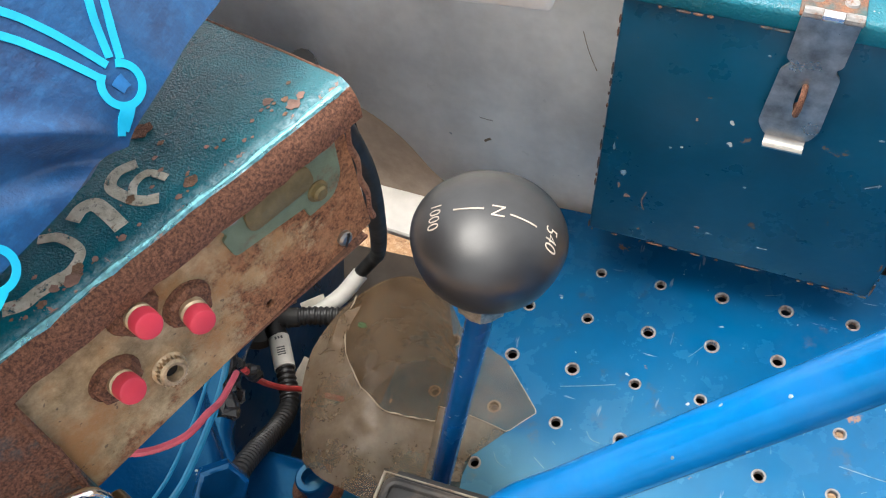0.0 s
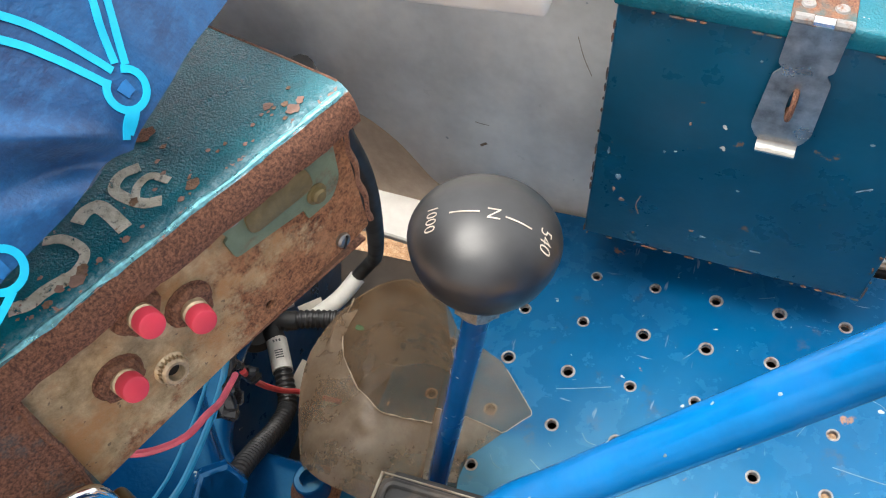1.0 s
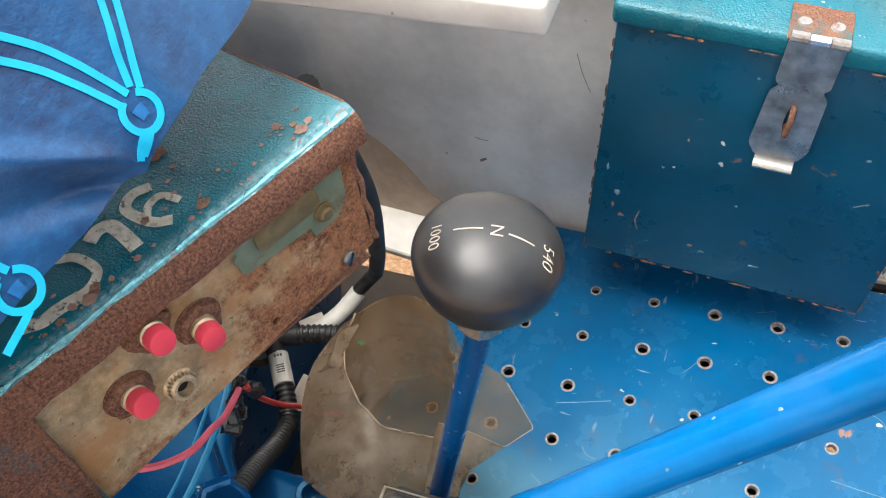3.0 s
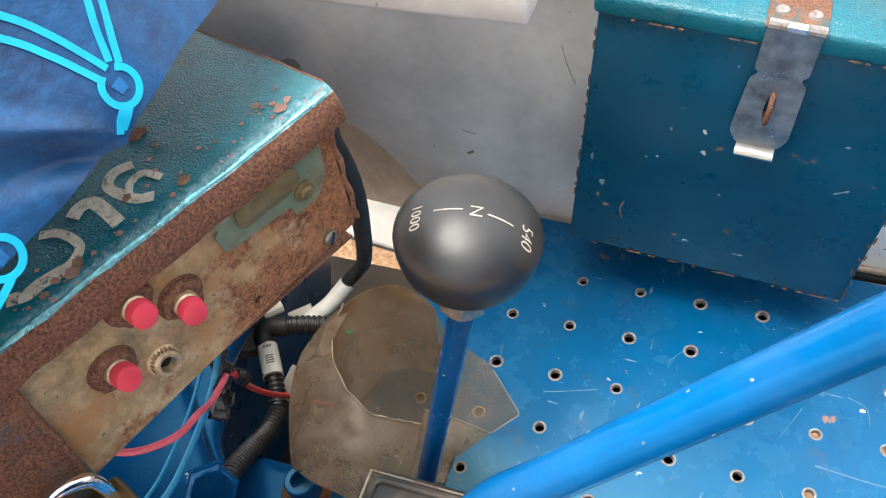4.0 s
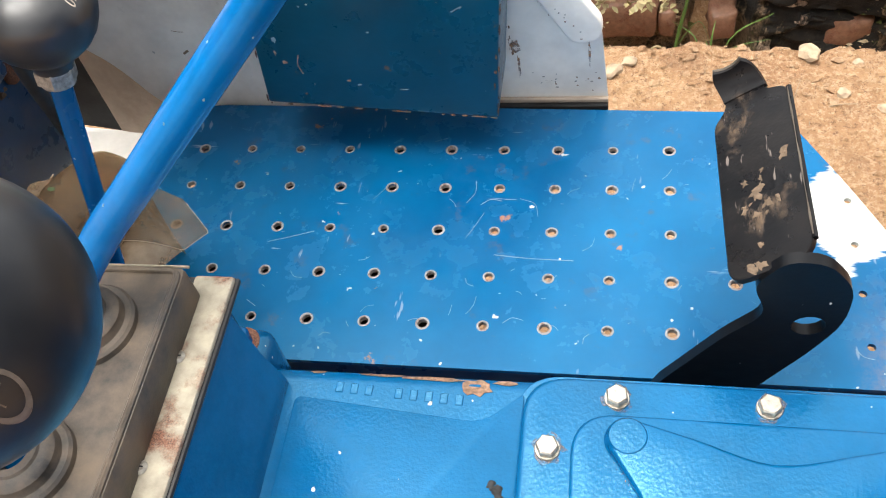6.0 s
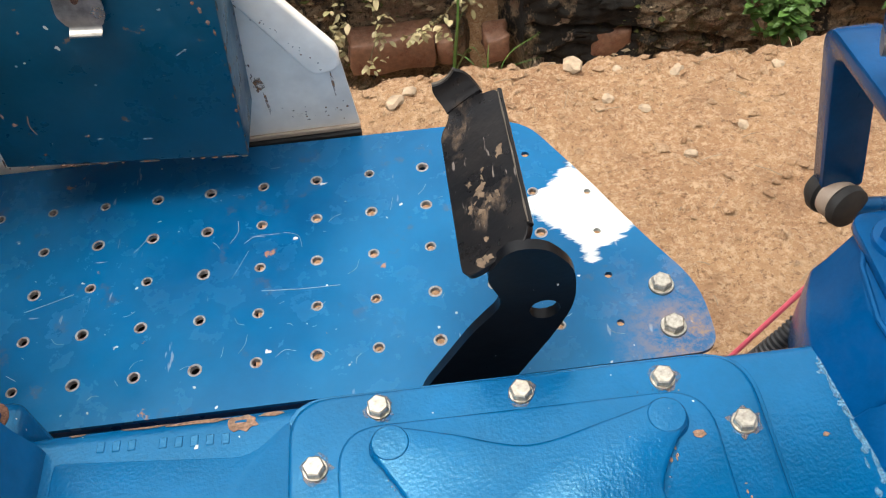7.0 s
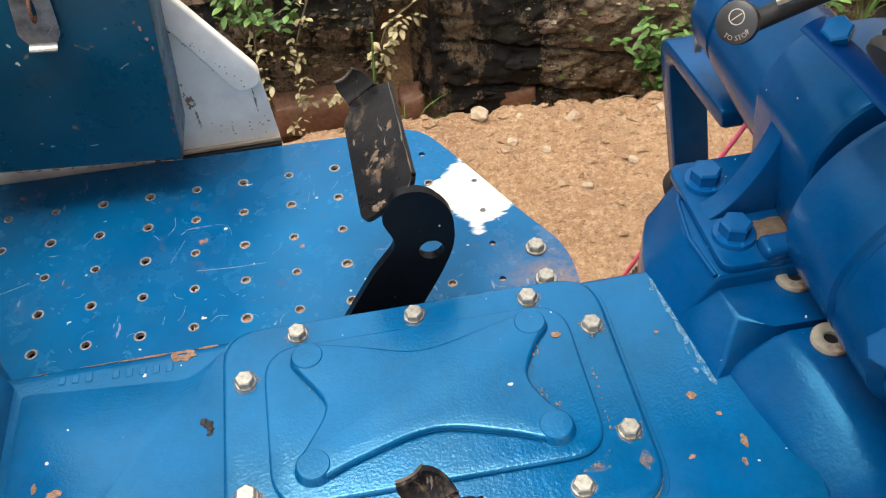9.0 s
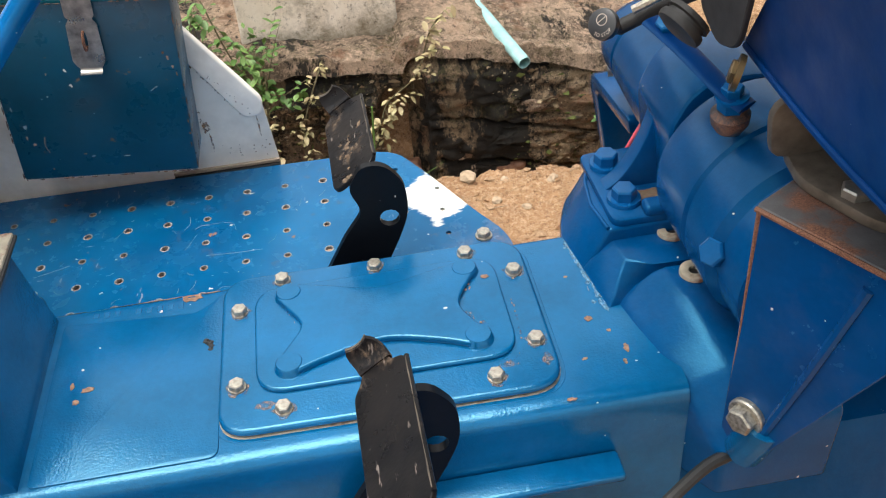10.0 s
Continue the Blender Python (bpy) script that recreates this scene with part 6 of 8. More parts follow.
def seat_point(u, v, lift=0.0):
    """Cloth: u along the hem towards the driver's right, v up from it."""
    # one pulled wrinkle running up from the corner, with a valley below it
    side = 1 / (1 + math.exp(-(u + 0.001) / 0.0015)) * math.exp(-max(0.0, u - 0.012) / 0.02)
    tuck = 0.0042 * math.exp(-((v - 1.25 * u) / 0.0052) ** 2) - 0.0060 * math.exp(-((v - 0.62 * u) / 0.0055) ** 2)
    ripple = 0.002 * noise.noise(Vector((u * 26, v * 26, 0.3))) + 0.003 * noise.noise(Vector((u * 9, v * 9, 4.3))) + 0.0016 * math.sin(90 * (v - 0.35 * u)) * math.exp(-((u - 0.03) / 0.05) ** 2) * math.exp(-v / 0.03)
    back = -0.012 * max(0.0, -u - 0.02) / 0.05 - 1.2 * max(0.0, v - 0.05) ** 2
    return SEAT_O + SEAT_U * u + SEAT_V * v + SEAT_N * (tuck * side + ripple + back + lift)


def build_seat():
    t = thing("seat_cover", "shiny blue seat cover with cyan printed lines above the control box", "seat cover", tuple(SEAT_O - SEAT_N * 0.02))

    def sheet(a, b):
        u = -0.16 + 0.36 * a
        hem = 0.0016 - 0.0032 * math.exp(-abs(u - 0.001) / 0.004) + 0.0022 * (1 / (1 + math.exp(-(u - 0.025) / 0.004))) + 0.0005 * math.sin(u * 160)
        return seat_point(u, hem + 0.20 * b)
    part("cloth", surface(sheet, 280, 170, 0.002), M_fabric, t, sharp=85)

    # Unseen seat padding and back, added to shade the control box below.
    part("unseen_padding", box((-0.46, -0.66, 0.535), (0.0, -0.16, 0.66), 0.03, 4), M_fabric, t, "unseen blue seat padding added for shade")
    part("unseen_seatback", box((-0.56, -0.66, 0.56), (-0.44, -0.16, 1.05), 0.04, 4, None), M_fabric, t, "unseen blue seat back added for shade")

    def line(pts, w=0.0019):
        return stroke(pts, w, 0.00018, lambda x, y, h: seat_point(x, y, 0.0003 + h), 9)
    for pts in ([(-0.0122, 0.0148), (-0.0166, 0.0220), (-0.0208, 0.0275), (-0.0262, 0.0345), (-0.036, 0.048)], [(-0.0138, 0.0128), (-0.0185, 0.0190), (-0.0235, 0.0249), (-0.0300, 0.0325), (-0.041, 0.045)],
                [(-0.0104, 0.0142), (-0.0095, 0.0196), (-0.0074, 0.0292), (-0.0034, 0.0395), (0.010, 0.062)], [(-0.0068, 0.0138), (-0.0056, 0.0184), (-0.0034, 0.0260), (0.0009, 0.0363), (0.015, 0.058)],
                [(-0.0072, 0.0046), (-0.0050, 0.0034), (-0.0012, 0.0018)], [(-0.0050, 0.0052), (-0.0026, 0.0040), (0.0002, 0.0016)],
                [(0.0395, 0.0105), (0.0415, 0.018), (0.050, 0.030)], [(0.0425, 0.0105), (0.0450, 0.017), (0.054, 0.027)], [(0.044, 0.001), (0.048, 0.0002), (0.055, -0.0008)]):
        part("printed_line", line(pts), M_piping, t)
    for cu, cv in ((-0.0092, 0.0090), (0.0417, 0.0059)):
        part("printed_ring", line([(cu + 0.0050 * math.cos(a), cv + 0.0050 * math.sin(a)) for a in [2 * math.pi * k / 14 + 2.2 for k in range(13)]]), M_piping, t)
        part("printed_dot", stroke([(cu - 0.0016, cv), (cu, cv + 0.0002), (cu + 0.0016, cv)], 0.0034, 0.00012, lambda x, y, h: seat_point(x, y, 0.0003 + h), 5), M_dot, t, "lighter blue printed dot")


build_seat()


# ---- rear housing, behind the levers ----
def build_rear_housing():
    t = thing("lift_housing", "dusty blue cast housing of the hydraulic lift behind the levers", "lift housing", (-0.1, -0.3, 0.0))
    rim = rounded([(-0.42, -0.62), (-0.42, 0.02), (-0.30, 0.02), (-0.174, -0.070), (-0.053, -0.150), (-0.046, -0.168), (-0.046, -0.210), (-0.024, -0.270), (0.0, -0.294), (0.020, -0.330), (0.020, -0.62)],
                  [0.01, 0.01, 0.01, 0.01, 0.012, 0.012, 0.012, 0.01, 0.012, 0.012, 0.01], 4)
    part("body", prism(rim, 0.122, 0.142, 0.005, 3), M_shade_cast, t, sharp=40)
    # Black wall added: the cavity's shade is put into its colour.
    part("cavity_wall", prism([(x - 0.06, y - 0.02) for x, y in rim], -0.30, 0.123), M_grime_shade, t, "black wall standing in for the unlit cavity below the rim")
    part("front_boss", prism(rounded([(-0.30, -0.61), (-0.30, -0.23), (-0.070, -0.225), (-0.032, -0.268), (-0.004, -0.296), (0.012, -0.330), (0.012, -0.61)], [0.02, 0.02, 0.03, 0.03, 0.02, 0.02, 0.01], 5), 0.10, 0.166, 0.012, 4), M_shade_cast, t, sharp=40)
    part("cast_fleck", (lambda g: (g.transform(Matrix.Translation((-0.105, -0.145, 0.1425))), g)[1])(lump((0.009, 0.007, 0.002), random.Random(4), 1.2, 3)), M_mudcrust, t, "stuck lump of dry mud")
    part("lug", box((-0.03, -0.345, 0.03), (0.088, -0.258, 0.104), 0.012, 4), M_shade_cast, t, "cast lug carrying a socket screw")
    sb = part("socket_screw", lathe([(0.0, 0.010), (0.0062, 0.010), (0.0062, 0.019), (0.0095, 0.019), (0.0105, 0.018), (0.0105, 0.0), (0, 0)], Matrix.Translation((0.034, -0.276, 0.104)), 24), M_bluebolt, t, "blue-painted socket-head screw with rusty collar")
    part("collar", lathe([(0.017, 0.0), (0.016, 0.001), (0.010, 0.0015)], Matrix.Translation((0.034, -0.276, 0.104)), 24), M_rust, sb)
    hb = join(hexagon(0.0155, 0.0, 0.0125, 0.16), lathe([(0, 0.0125), (0.0118, 0.0125), (0.0128, 0.0118)], None, 24))
    hb.transform(axis_pose((0.0105, -0.313, 0.182), (0.62, -0.42, 0.66)))
    part("hexagon_bolt", hb, M_bluebolt, t, "large blue-painted hexagon bolt", sharp=20)
    # axle housing running out under the fender
    lie = Matrix(((0, 0, 1, 0), (1, 0, 0, 0), (0, 1, 0, 0), (0, 0, 0, 1)))
    side = rounded([(-0.30, -0.3), (-0.30, 0.26), (-0.02, 0.24), (0.045, 0.10), (0.035, 0.03), (-0.03, -0.08), (-0.03, -0.3)], [0.001, 0.03, 0.03, 0.02, 0.02, 0.02, 0.001], 4)
    part("axle_housing", prism(side, -0.40, -0.10, 0.006, 2, lie), M_dark_cast, t, "dusty dark-blue axle housing")
    part("flange_step", box((-0.12, -0.13, 0.125), (-0.085, -0.02, 0.175), 0.006, 2), M_dark_cast, t)
    part("bracket", box((-0.105, -0.020, 0.105), (-0.090, 0.012, 0.150), 0.004, 2), M_rust, t, "rusty bracket")
    rng = random.Random(31)
    for k in range(26):
        sz = rng.uniform(0.003, 0.009)
        g = lump((sz, sz, sz * 0.7), rng, 0.9, 2)
        g.transform(Matrix.Translation((-0.118 + rng.uniform(-0.008, 0.02), -0.012 + rng.uniform(-0.03, 0.02), 0.105 + rng.uniform(-0.01, 0.06))))
        part("mud_clod", g, M_mudcrust, t)
    # Black floor added in place of the unlit depth, hiding the ground.
    part("cavity_floor", box((-0.30, -0.29, -0.16), (0.10, -0.0, -0.13), 0.004, 1), M_grime_shade, t, "black floor standing in for the unlit cavity below the levers")


build_rear_housing()


# ---- lever tower with rubber boots ----
BOOT_Z = 0.213


def build_tower():
    t = thing("lever_tower", "blue lever tower capped by a black rubber boot plate", "lever tower", (0.16, -0.36, 0.08))
    part("tower", box((0.104, -0.50, 0.02), (0.216, -0.283, 0.180), 0.010, 3), M_blue, t, "blue painted tower")
    part("retainer_strip", box((0.196, -0.50, 0.1815), (0.2225, -0.277, 0.1865), 0.0022, 2), M_cream, t, "cream metal retainer strip")
    part("gasket", box((0.104, -0.50, 0.178), (0.2245, -0.2755, 0.1825), 0.002, 2), M_rubber, t)
    # rubber plate with rolled rim
    outer = rounded([(0.1085, -0.2895), (0.2045, -0.2895), (0.2045, -0.50), (0.1085, -0.50)], 0.006, 4)
    skirt = prism(outer, 0.182, BOOT_Z, 0.003, 2)
    cap = part("boot_plate", skirt, M_boot, t, "dusty black rubber boot plate")
    rim = [Vector((x, y, BOOT_Z)) for x, y in rounded([(0.112, -0.293), (0.201, -0.293), (0.201, -0.498), (0.112, -0.498)], 0.006, 4)]
    part("rim", sweep(rim + rim[:1], 0.0022, 8, cap=False), M_boot, cap)
    part("edge_line", sweep([Vector(p) for p in ((0.1075, -0.50, BOOT_Z - 0.002), (0.1075, -0.2885, BOOT_Z - 0.002), (0.2052, -0.2885, BOOT_Z - 0.002))], 0.0009, 6), M_cream, cap, "cream edge of the plate underneath")
    for x, y in ((0.160, -0.334), (0.155, -0.418)):
        prof = [(0.0275, 0.0), (0.0272, 0.004), (0.0255, 0.0055), (0.0222, 0.0058), (0.0215, 0.0075), (0.0212, 0.0115), (0.0190, 0.0140), (0.0150, 0.0150), (0.0140, 0.0165), (0.0105, 0.0175)]
        part("boot", lathe(prof, Matrix.Translation((x, y, BOOT_Z)), 32), M_boot, cap, "stepped rubber boot round a lever")
    scr = to_mesh("screw", join(lathe([(0, 0.0022), (0.003, 0.002), (0.0046, 0.0005), (0.0046, 0), (0, 0)], None, 16)), M_zinc)
    for y in (-0.336, -0.405, -0.475):
        s = hang("screw", scr, t, Matrix.Translation((0.2035, y, 0.1865)) @ pose(0, 0, 0, 0, 0, 30), "cross-head screw")
        part("cross", join(box((0.2035 - 0.0028, y - 0.0004, 0.1884), (0.2035 + 0.0028, y + 0.0004, 0.189)), box((0.2035 - 0.0004, y - 0.0028, 0.1884), (0.2035 + 0.0004, y + 0.0028, 0.1891))), M_grime_shade, s)
    # capped screw beside the tower
    part("side_screw", lathe([(0, 0.012), (0.006, 0.012), (0.0075, 0.010), (0.0075, 0.0), (0, 0)], Matrix.Translation((0.196, -0.272, 0.094)), 20), M_bluebolt, t, "blue-painted screw head")
    part("lug", box((0.176, -0.300, 0.02), (0.216, -0.257, 0.0945), 0.010, 3), M_cast, t)
    part("rust_ring", lathe([(0.0125, 0.0), (0.012, 0.0006), (0.007, 0.0007)], Matrix.Translation((0.196, -0.272, 0.0945)), 20), M_rust, t)


build_tower()


# ---- levers ----
def dome_place(centre, axis, up, rx, rz):
    """Lays writing on an ellipsoid knob: x right, y up on its crown."""
    m = axis_pose(centre, axis, up)

    def place(x, y, h):
        k = max(0.0, 1 - (x * x + y * y) / rx ** 2)
        return m @ Vector((x, y, rz * math.sqrt(k) + h))
    return place


def build_pto_lever():
    c, ax = Vector((0.1611, -0.2355, 0.3604)), Vector((0.13, 0.16, 1.0)).normalized()
    base = Vector((0.1113, -0.2581, 0.115))
    t = thing("selector_lever", "blue rod lever with a black mushroom knob marked in speeds", "lever", tuple(base), group="gear levers")
    part("rod", sweep(spline([base, base.lerp(c - ax * 0.05, 0.5), c - ax * 0.05, c - ax * 0.030], 10), 0.0062, 18), M_rod, t, "dark blue painted rod")
    nut = join(hexagon(0.0112, 0, 0.0095, 0.14), lathe([(0.0092, -0.002), (0.0095, 0.0), (0.0085, 0.001)], None, 20))
    nut.transform(axis_pose(c - ax * 0.0420, ax))
    part("lock_nut", nut, M_zinc, t, "tarnished lock nut", sharp=20)
    r, rz = 0.0314, 0.0212
    prof = [(0.0, -0.034), (0.0105, -0.034), (0.0110, -0.030), (0.0135, -0.0272), (0.0190, -0.0235), (0.0240, -0.0190), (0.0280, -0.0130), (0.0303, -0.0065), (r, 0.0)]
    prof += [(r * math.cos(a), rz * math.sin(a)) for a in [math.pi / 2 * k / 14 for k in range(1, 15)]]
    up = (0.966, 0.22, 0)
    k = part("knob", lathe(prof, axis_pose(c, ax, up), 56), M_knob, t, "worn black plastic mushroom knob")
    place0 = dome_place(c, ax, up, r, rz + 0.0001)
    turn = lambda dx, dy: (lambda x, y, h: place0(dx + y, dy - x, h))
    part("marking", letters("N", 0.0078, turn(0.0022, -0.0058), 0.0002), M_mark, k)
    part("marking", letters("1000", 0.0060, turn(-0.0215, -0.0070), 0.0002), M_mark, k)
    part("marking", letters("540", 0.0066, turn(0.0232, -0.0092), 0.0002), M_mark, k)
    flat = lambda x, y, h: place0(x, y, h)
    part("marking", stroke([(-0.0145, -0.0060), (-0.009, -0.0058), (-0.0030, -0.0056)], 0.0005, 0.0002, flat), M_mark, k)
    part("marking", stroke([(0.0070, -0.0064), (0.012, -0.0070), (0.0175, -0.0078)], 0.0005, 0.0002, flat), M_mark, k)


M_rod = enamel("rod_blue_paint", (0.0003, 0.075, 0.24), 0.24, 0.76, gloss=0.45, lumps=0.06, dust=0.06)
build_pto_lever()


def build_bent_lever():
    t = thing("bent_lever", "thick bright-blue bent tube lever rising from a rubber boot", "lever", (0.16, -0.334, BOOT_Z), group="gear levers")
    d = Vector((0.676, 0.212, 0.705)).normalized()
    p0 = Vector((0.1595, -0.334, 0.20))
    on = lambda s: Vector((0.2698, -0.2843, 0.3593)) + d * s
    line = spline([p0, p0 + Vector((0.0, 0.0005, 0.022)), Vector((0.1645, -0.329, 0.245)), on(-0.125), on(-0.09)], 8) + [on(s) for s in (0.0, 0.1, 0.2, 0.33)]
    part("tube", sweep(line, 0.0102, 24), M_lever, t)
    for s, a in ((-0.0058, (-0.733, 0.106, 0.671)), (-0.0055, (0.364, -0.929, -0.07)), (-0.0985, (-0.514, -0.55, 0.658)), (-0.0567, (-0.689, 0.522, 0.503)), (-0.03, (-0.3, -0.8, 0.5)), (0.02, (-0.6, -0.5, 0.6))):
        a = Vector(a) - d * Vector(a).dot(d)
        a.normalize()
        g = lump((0.0010, 0.0007, 0.0003), random.Random(int(abs(s) * 9999)), 0.9, 1)
        g.transform(axis_pose(on(s) + a * 0.0102, a, d))
        part("paint_chip", g, M_palescuff, t)
    part("collar", lathe([(0.0145, 0), (0.0150, 0.003), (0.0125, 0.006), (0.0105, 0.006)], Matrix.Translation((0.1596, -0.334, BOOT_Z + 0.017)), 24), M_boot, t, "dusty rubber collar")
    m = axis_pose(on(0.33), d)
    part("knob", lathe([(0.010, -0.01), (0.016, 0.0), (0.024, 0.014), (0.026, 0.026), (0.020, 0.042), (0.0, 0.048)], m, 28), M_knob, t, "black plastic knob")


build_bent_lever()


def build_gear_lever():
    base, c = Vector((0.155, -0.418, BOOT_Z)), Vector((0.308, -0.486, 0.474))
    t = thing("gear_lever", "blue gear lever topped by a round black shift knob", "lever", tuple(base), group="gear levers")
    ax = Vector((0.35, -0.25, 0.9)).normalized()
    r = 0.0355
    line = spline([base - Vector((0, 0, 0.01)), base + Vector((0.005, -0.002, 0.05)), base + Vector((0.09, -0.04, 0.15)), c - ax * 0.05, c - ax * 0.02], 8)
    part("rod", sweep(line, 0.0075, 16), M_lever, t, "blue painted rod")
    prof = [(0.0, -0.034), (0.014, -0.034), (0.016, -0.029)] + [(r * math.cos(a), 0.9 * r * math.sin(a)) for a in [-0.9 + (math.pi / 2 + 0.9) * k / 20 for k in range(21)]]
    up = Vector((1, -0.2, 0))
    k = part("knob", lathe(prof, axis_pose(c, ax, up), 56), M_gearknob, t, "scuffed round black knob")
    place = dome_place(c, ax, up, r, 0.9 * r)
    lines = [[(-0.0080, 0.0075), (0.000, 0.0093), (0.0072, 0.0108)], [(0.0072, 0.0108), (0.0085, -0.001), (0.0088, -0.0137)], [(-0.012, -0.0165), (0.000, -0.0150), (0.0088, -0.0137), (0.0222, -0.0117)]]
    for pts in lines:
        part("shift_line", stroke(pts, 0.0011, 0.0002, place), M_markdim, k)
    for x, y, s in ((-0.0125, 0.0065, "R"), (0.0262, -0.0112, "L")):
        ring = [(x + 0.0043 * math.cos(a), y + 0.0043 * math.sin(a)) for a in [2 * math.pi * j / 20 for j in range(21)]]
        part("shift_ring", stroke(ring, 0.0010, 0.0002, place, 2), M_markdim, k)
        part("marking", letters(s, 0.0060, lambda a, b, h, x=x, y=y: place(x + a, y + b, h), 0.0002), M_markdim, k)


build_gear_lever()


# ---- cut plastic jug ----
def film_material(name, clear):
    n = Nodes(name)
    c = n.mix(n.ramp(n.noise(18, 7, 0.7), 0.38, 0.66), (0.34, 0.25, 0.165), (0.52, 0.42, 0.31))
    c = n.mix(n.ramp(n.noise(50, 6, 0.7, shift=4), 0.55, 0.72, 0, 0.2), c, (0.20, 0.125, 0.075))
    t = n.t
    tr = n.add("ShaderNodeBsdfTransparent", Color=(0.86, 0.77, 0.66))
    tl = n.add("ShaderNodeBsdfTranslucent", Color=c)
    n.done(c, 0.24, 0, n.bump(n.math("ADD", n.noise(14, 2, 0.45), n.math("MULTIPLY", n.noise(70, 4, 0.6), 0.15)), 0.4, 0.006), Specular_IOR_Level=0.6)
    m1 = n.add("ShaderNodeMixShader", Fac=0.5)
    t.links.new(n.b.outputs[0], m1.inputs[1])
    t.links.new(tl.outputs[0], m1.inputs[2])
    m2 = n.add("ShaderNodeMixShader", Fac=n.ramp(n.noise(22, 6, 0.65, shift=2), 0.35, 0.68, clear + 0.12, clear - 0.12))
    t.links.new(m1.outputs[0], m2.inputs[1])
    t.links.new(tr.outputs[0], m2.inputs[2])
    t.links.new(m2.outputs[0], t.nodes["Material Output"].inputs["Surface"])
    return n.mat


M_film = film_material("cloudy_brown_plastic", 0.52)
M_clear = film_material("clearer_brown_plastic", 0.80)


def build_jug():
    t = thing("plastic_lever_cover", "cloudy brown plastic sheet cover, creased, round the lever foot", "plastic cover", (0.07, -0.19, 0.0))
    back = [(0.005, -0.152, 0.122), (0.020, -0.132, 0.127), (0.045, -0.122, 0.131), (0.072, -0.130, 0.128), (0.088, -0.146, 0.122)]
    near = [(0.030, -0.272, 0.135), (0.050, -0.282, 0.145), (0.075, -0.287, 0.150), (0.095, -0.287, 0.145), (0.112, -0.285, 0.135)]
    bl, nl = spline(back, 6), spline(near, 6)

    def dome(u, v):
        i = u * (len(bl) - 1)
        k = min(int(i), len(bl) - 2)
        a, b = bl[k].lerp(bl[k + 1], i - k), nl[k].lerp(nl[k + 1], i - k)
        p = a.lerp(b, v)
        bulge = 0.016 * math.sin(math.pi * v) * math.sin(math.pi * (0.15 + 0.7 * u))
        return p + Vector((-0.012 * math.sin(math.pi * v) * (1 - u), 0, bulge + 0.004 * noise.noise(p * 28) + 0.0012 * noise.noise(p * 95)))

    def cut(u):
        # where the clear upper layer ends on the cloudy lower one
        s = [(0.0, 0.0), (0.14, 0.05), (0.24, 0.30), (0.34, 0.50), (0.46, 0.62), (0.62, 0.68), (0.80, 0.65), (1.0, 0.58)]
        for (a, p), (b, q) in zip(s, s[1:]):
            if u <= b:
                return p + (q - p) * (u - a) / (b - a)
        return 0.58
    part("clear_window", surface(lambda u, v: dome(0.05 + 0.95 * u, cut(0.05 + 0.95 * u) * v), 40, 26, 0.0006), M_clear, t, "clear brown-tinted upper layer")
    part("sheet", surface(lambda u, v: dome(u, cut(u) + (1 - cut(u)) * v) + Vector((0, 0, 0.0012)), 40, 26, 0.0008), M_film, t)
    part("cut_edge", sweep([dome(k / 30, cut(k / 30)) + Vector((0, 0, 0.0022 + 0.0008 * math.sin(k * 2.1))) for k in range(3, 31)], lambda u: 0.0004 + 0.0002 * math.sin(u * 40), 6), M_cutedge, t, "pale cut edge of the upper layer")
    # raised fold and a short tear by it
    part("fold", surface(lambda u, v: dome(0.16 + 0.13 * v, 0.20 + 0.26 * u) + Vector((0, 0, 0.0015 + 0.009 * (1 - abs(2 * v - 1)) * math.sin(math.pi * u) ** 0.7)), 14, 8, 0.0006), M_film, t, "stiff raised fold in the plastic")
    part("tear", sweep([dome(0.10 + 0.03 * k, 0.455 + 0.012 * math.sin(k * 1.7)) + Vector((0, 0, 0.0024)) for k in range(6)], 0.0005, 5), M_mudcrust, t, "short dirty tear")
    speck = dome(0.36, 0.33)
    part("leaf_speck", (lambda g: (g.transform(Matrix.Translation(speck + Vector((0, 0, 0.001)))), g)[1])(lump((0.0032, 0.0020, 0.0008), random.Random(2), 0.8, 2)), M_speck, t, "dark green speck stuck on the plastic")

    def skirt(u, v):
        # hanging side from the near left round to the back
        s = u * 1.6
        p = dome(0, 1 - s) if s < 1 else dome((s - 1) / 0.6 * 0.8, 0)
        return p + Vector((-0.006 * math.sin(v * 2), 0.004 * v, -0.13 * v + 0.002 * noise.noise(p * 40)))
    part("skirt", surface(skirt, 48, 12, 0.0008), M_film, t)

    def flap(u, v):
        # wing reaching out over the footplate, ending in a blunt corner
        near_edge = Vector((0.104 + 0.020 * u, -0.262 + 0.010 * u, 0.132 - 0.012 * u))
        far_edge = Vector((0.088 + 0.030 * u, -0.148 - 0.016 * u, 0.124 - 0.002 * u))
        p = far_edge.lerp(near_edge, v)
        p += Vector((0.036, 0.0, -0.004)) * u * max(0.0, 1 - (v - 0.34) / 0.50 if v > 0.34 else 1 - (0.34 - v) / 0.44)
        return p + Vector((0, 0, 0.006 * math.sin(u * 2.6) * math.sin(v * 3.0) + 0.003 * noise.noise(p * 25)))
    part("clear_flap", surface(lambda u, v: flap(u, 0.56 * v), 18, 14, 0.0006), M_clear, t, "clearer bent flap of brown plastic")
    part("flap", surface(lambda u, v: flap(u, 0.56 + 0.44 * v) + Vector((0, 0, 0.001)), 18, 12, 0.0008), M_film, t)
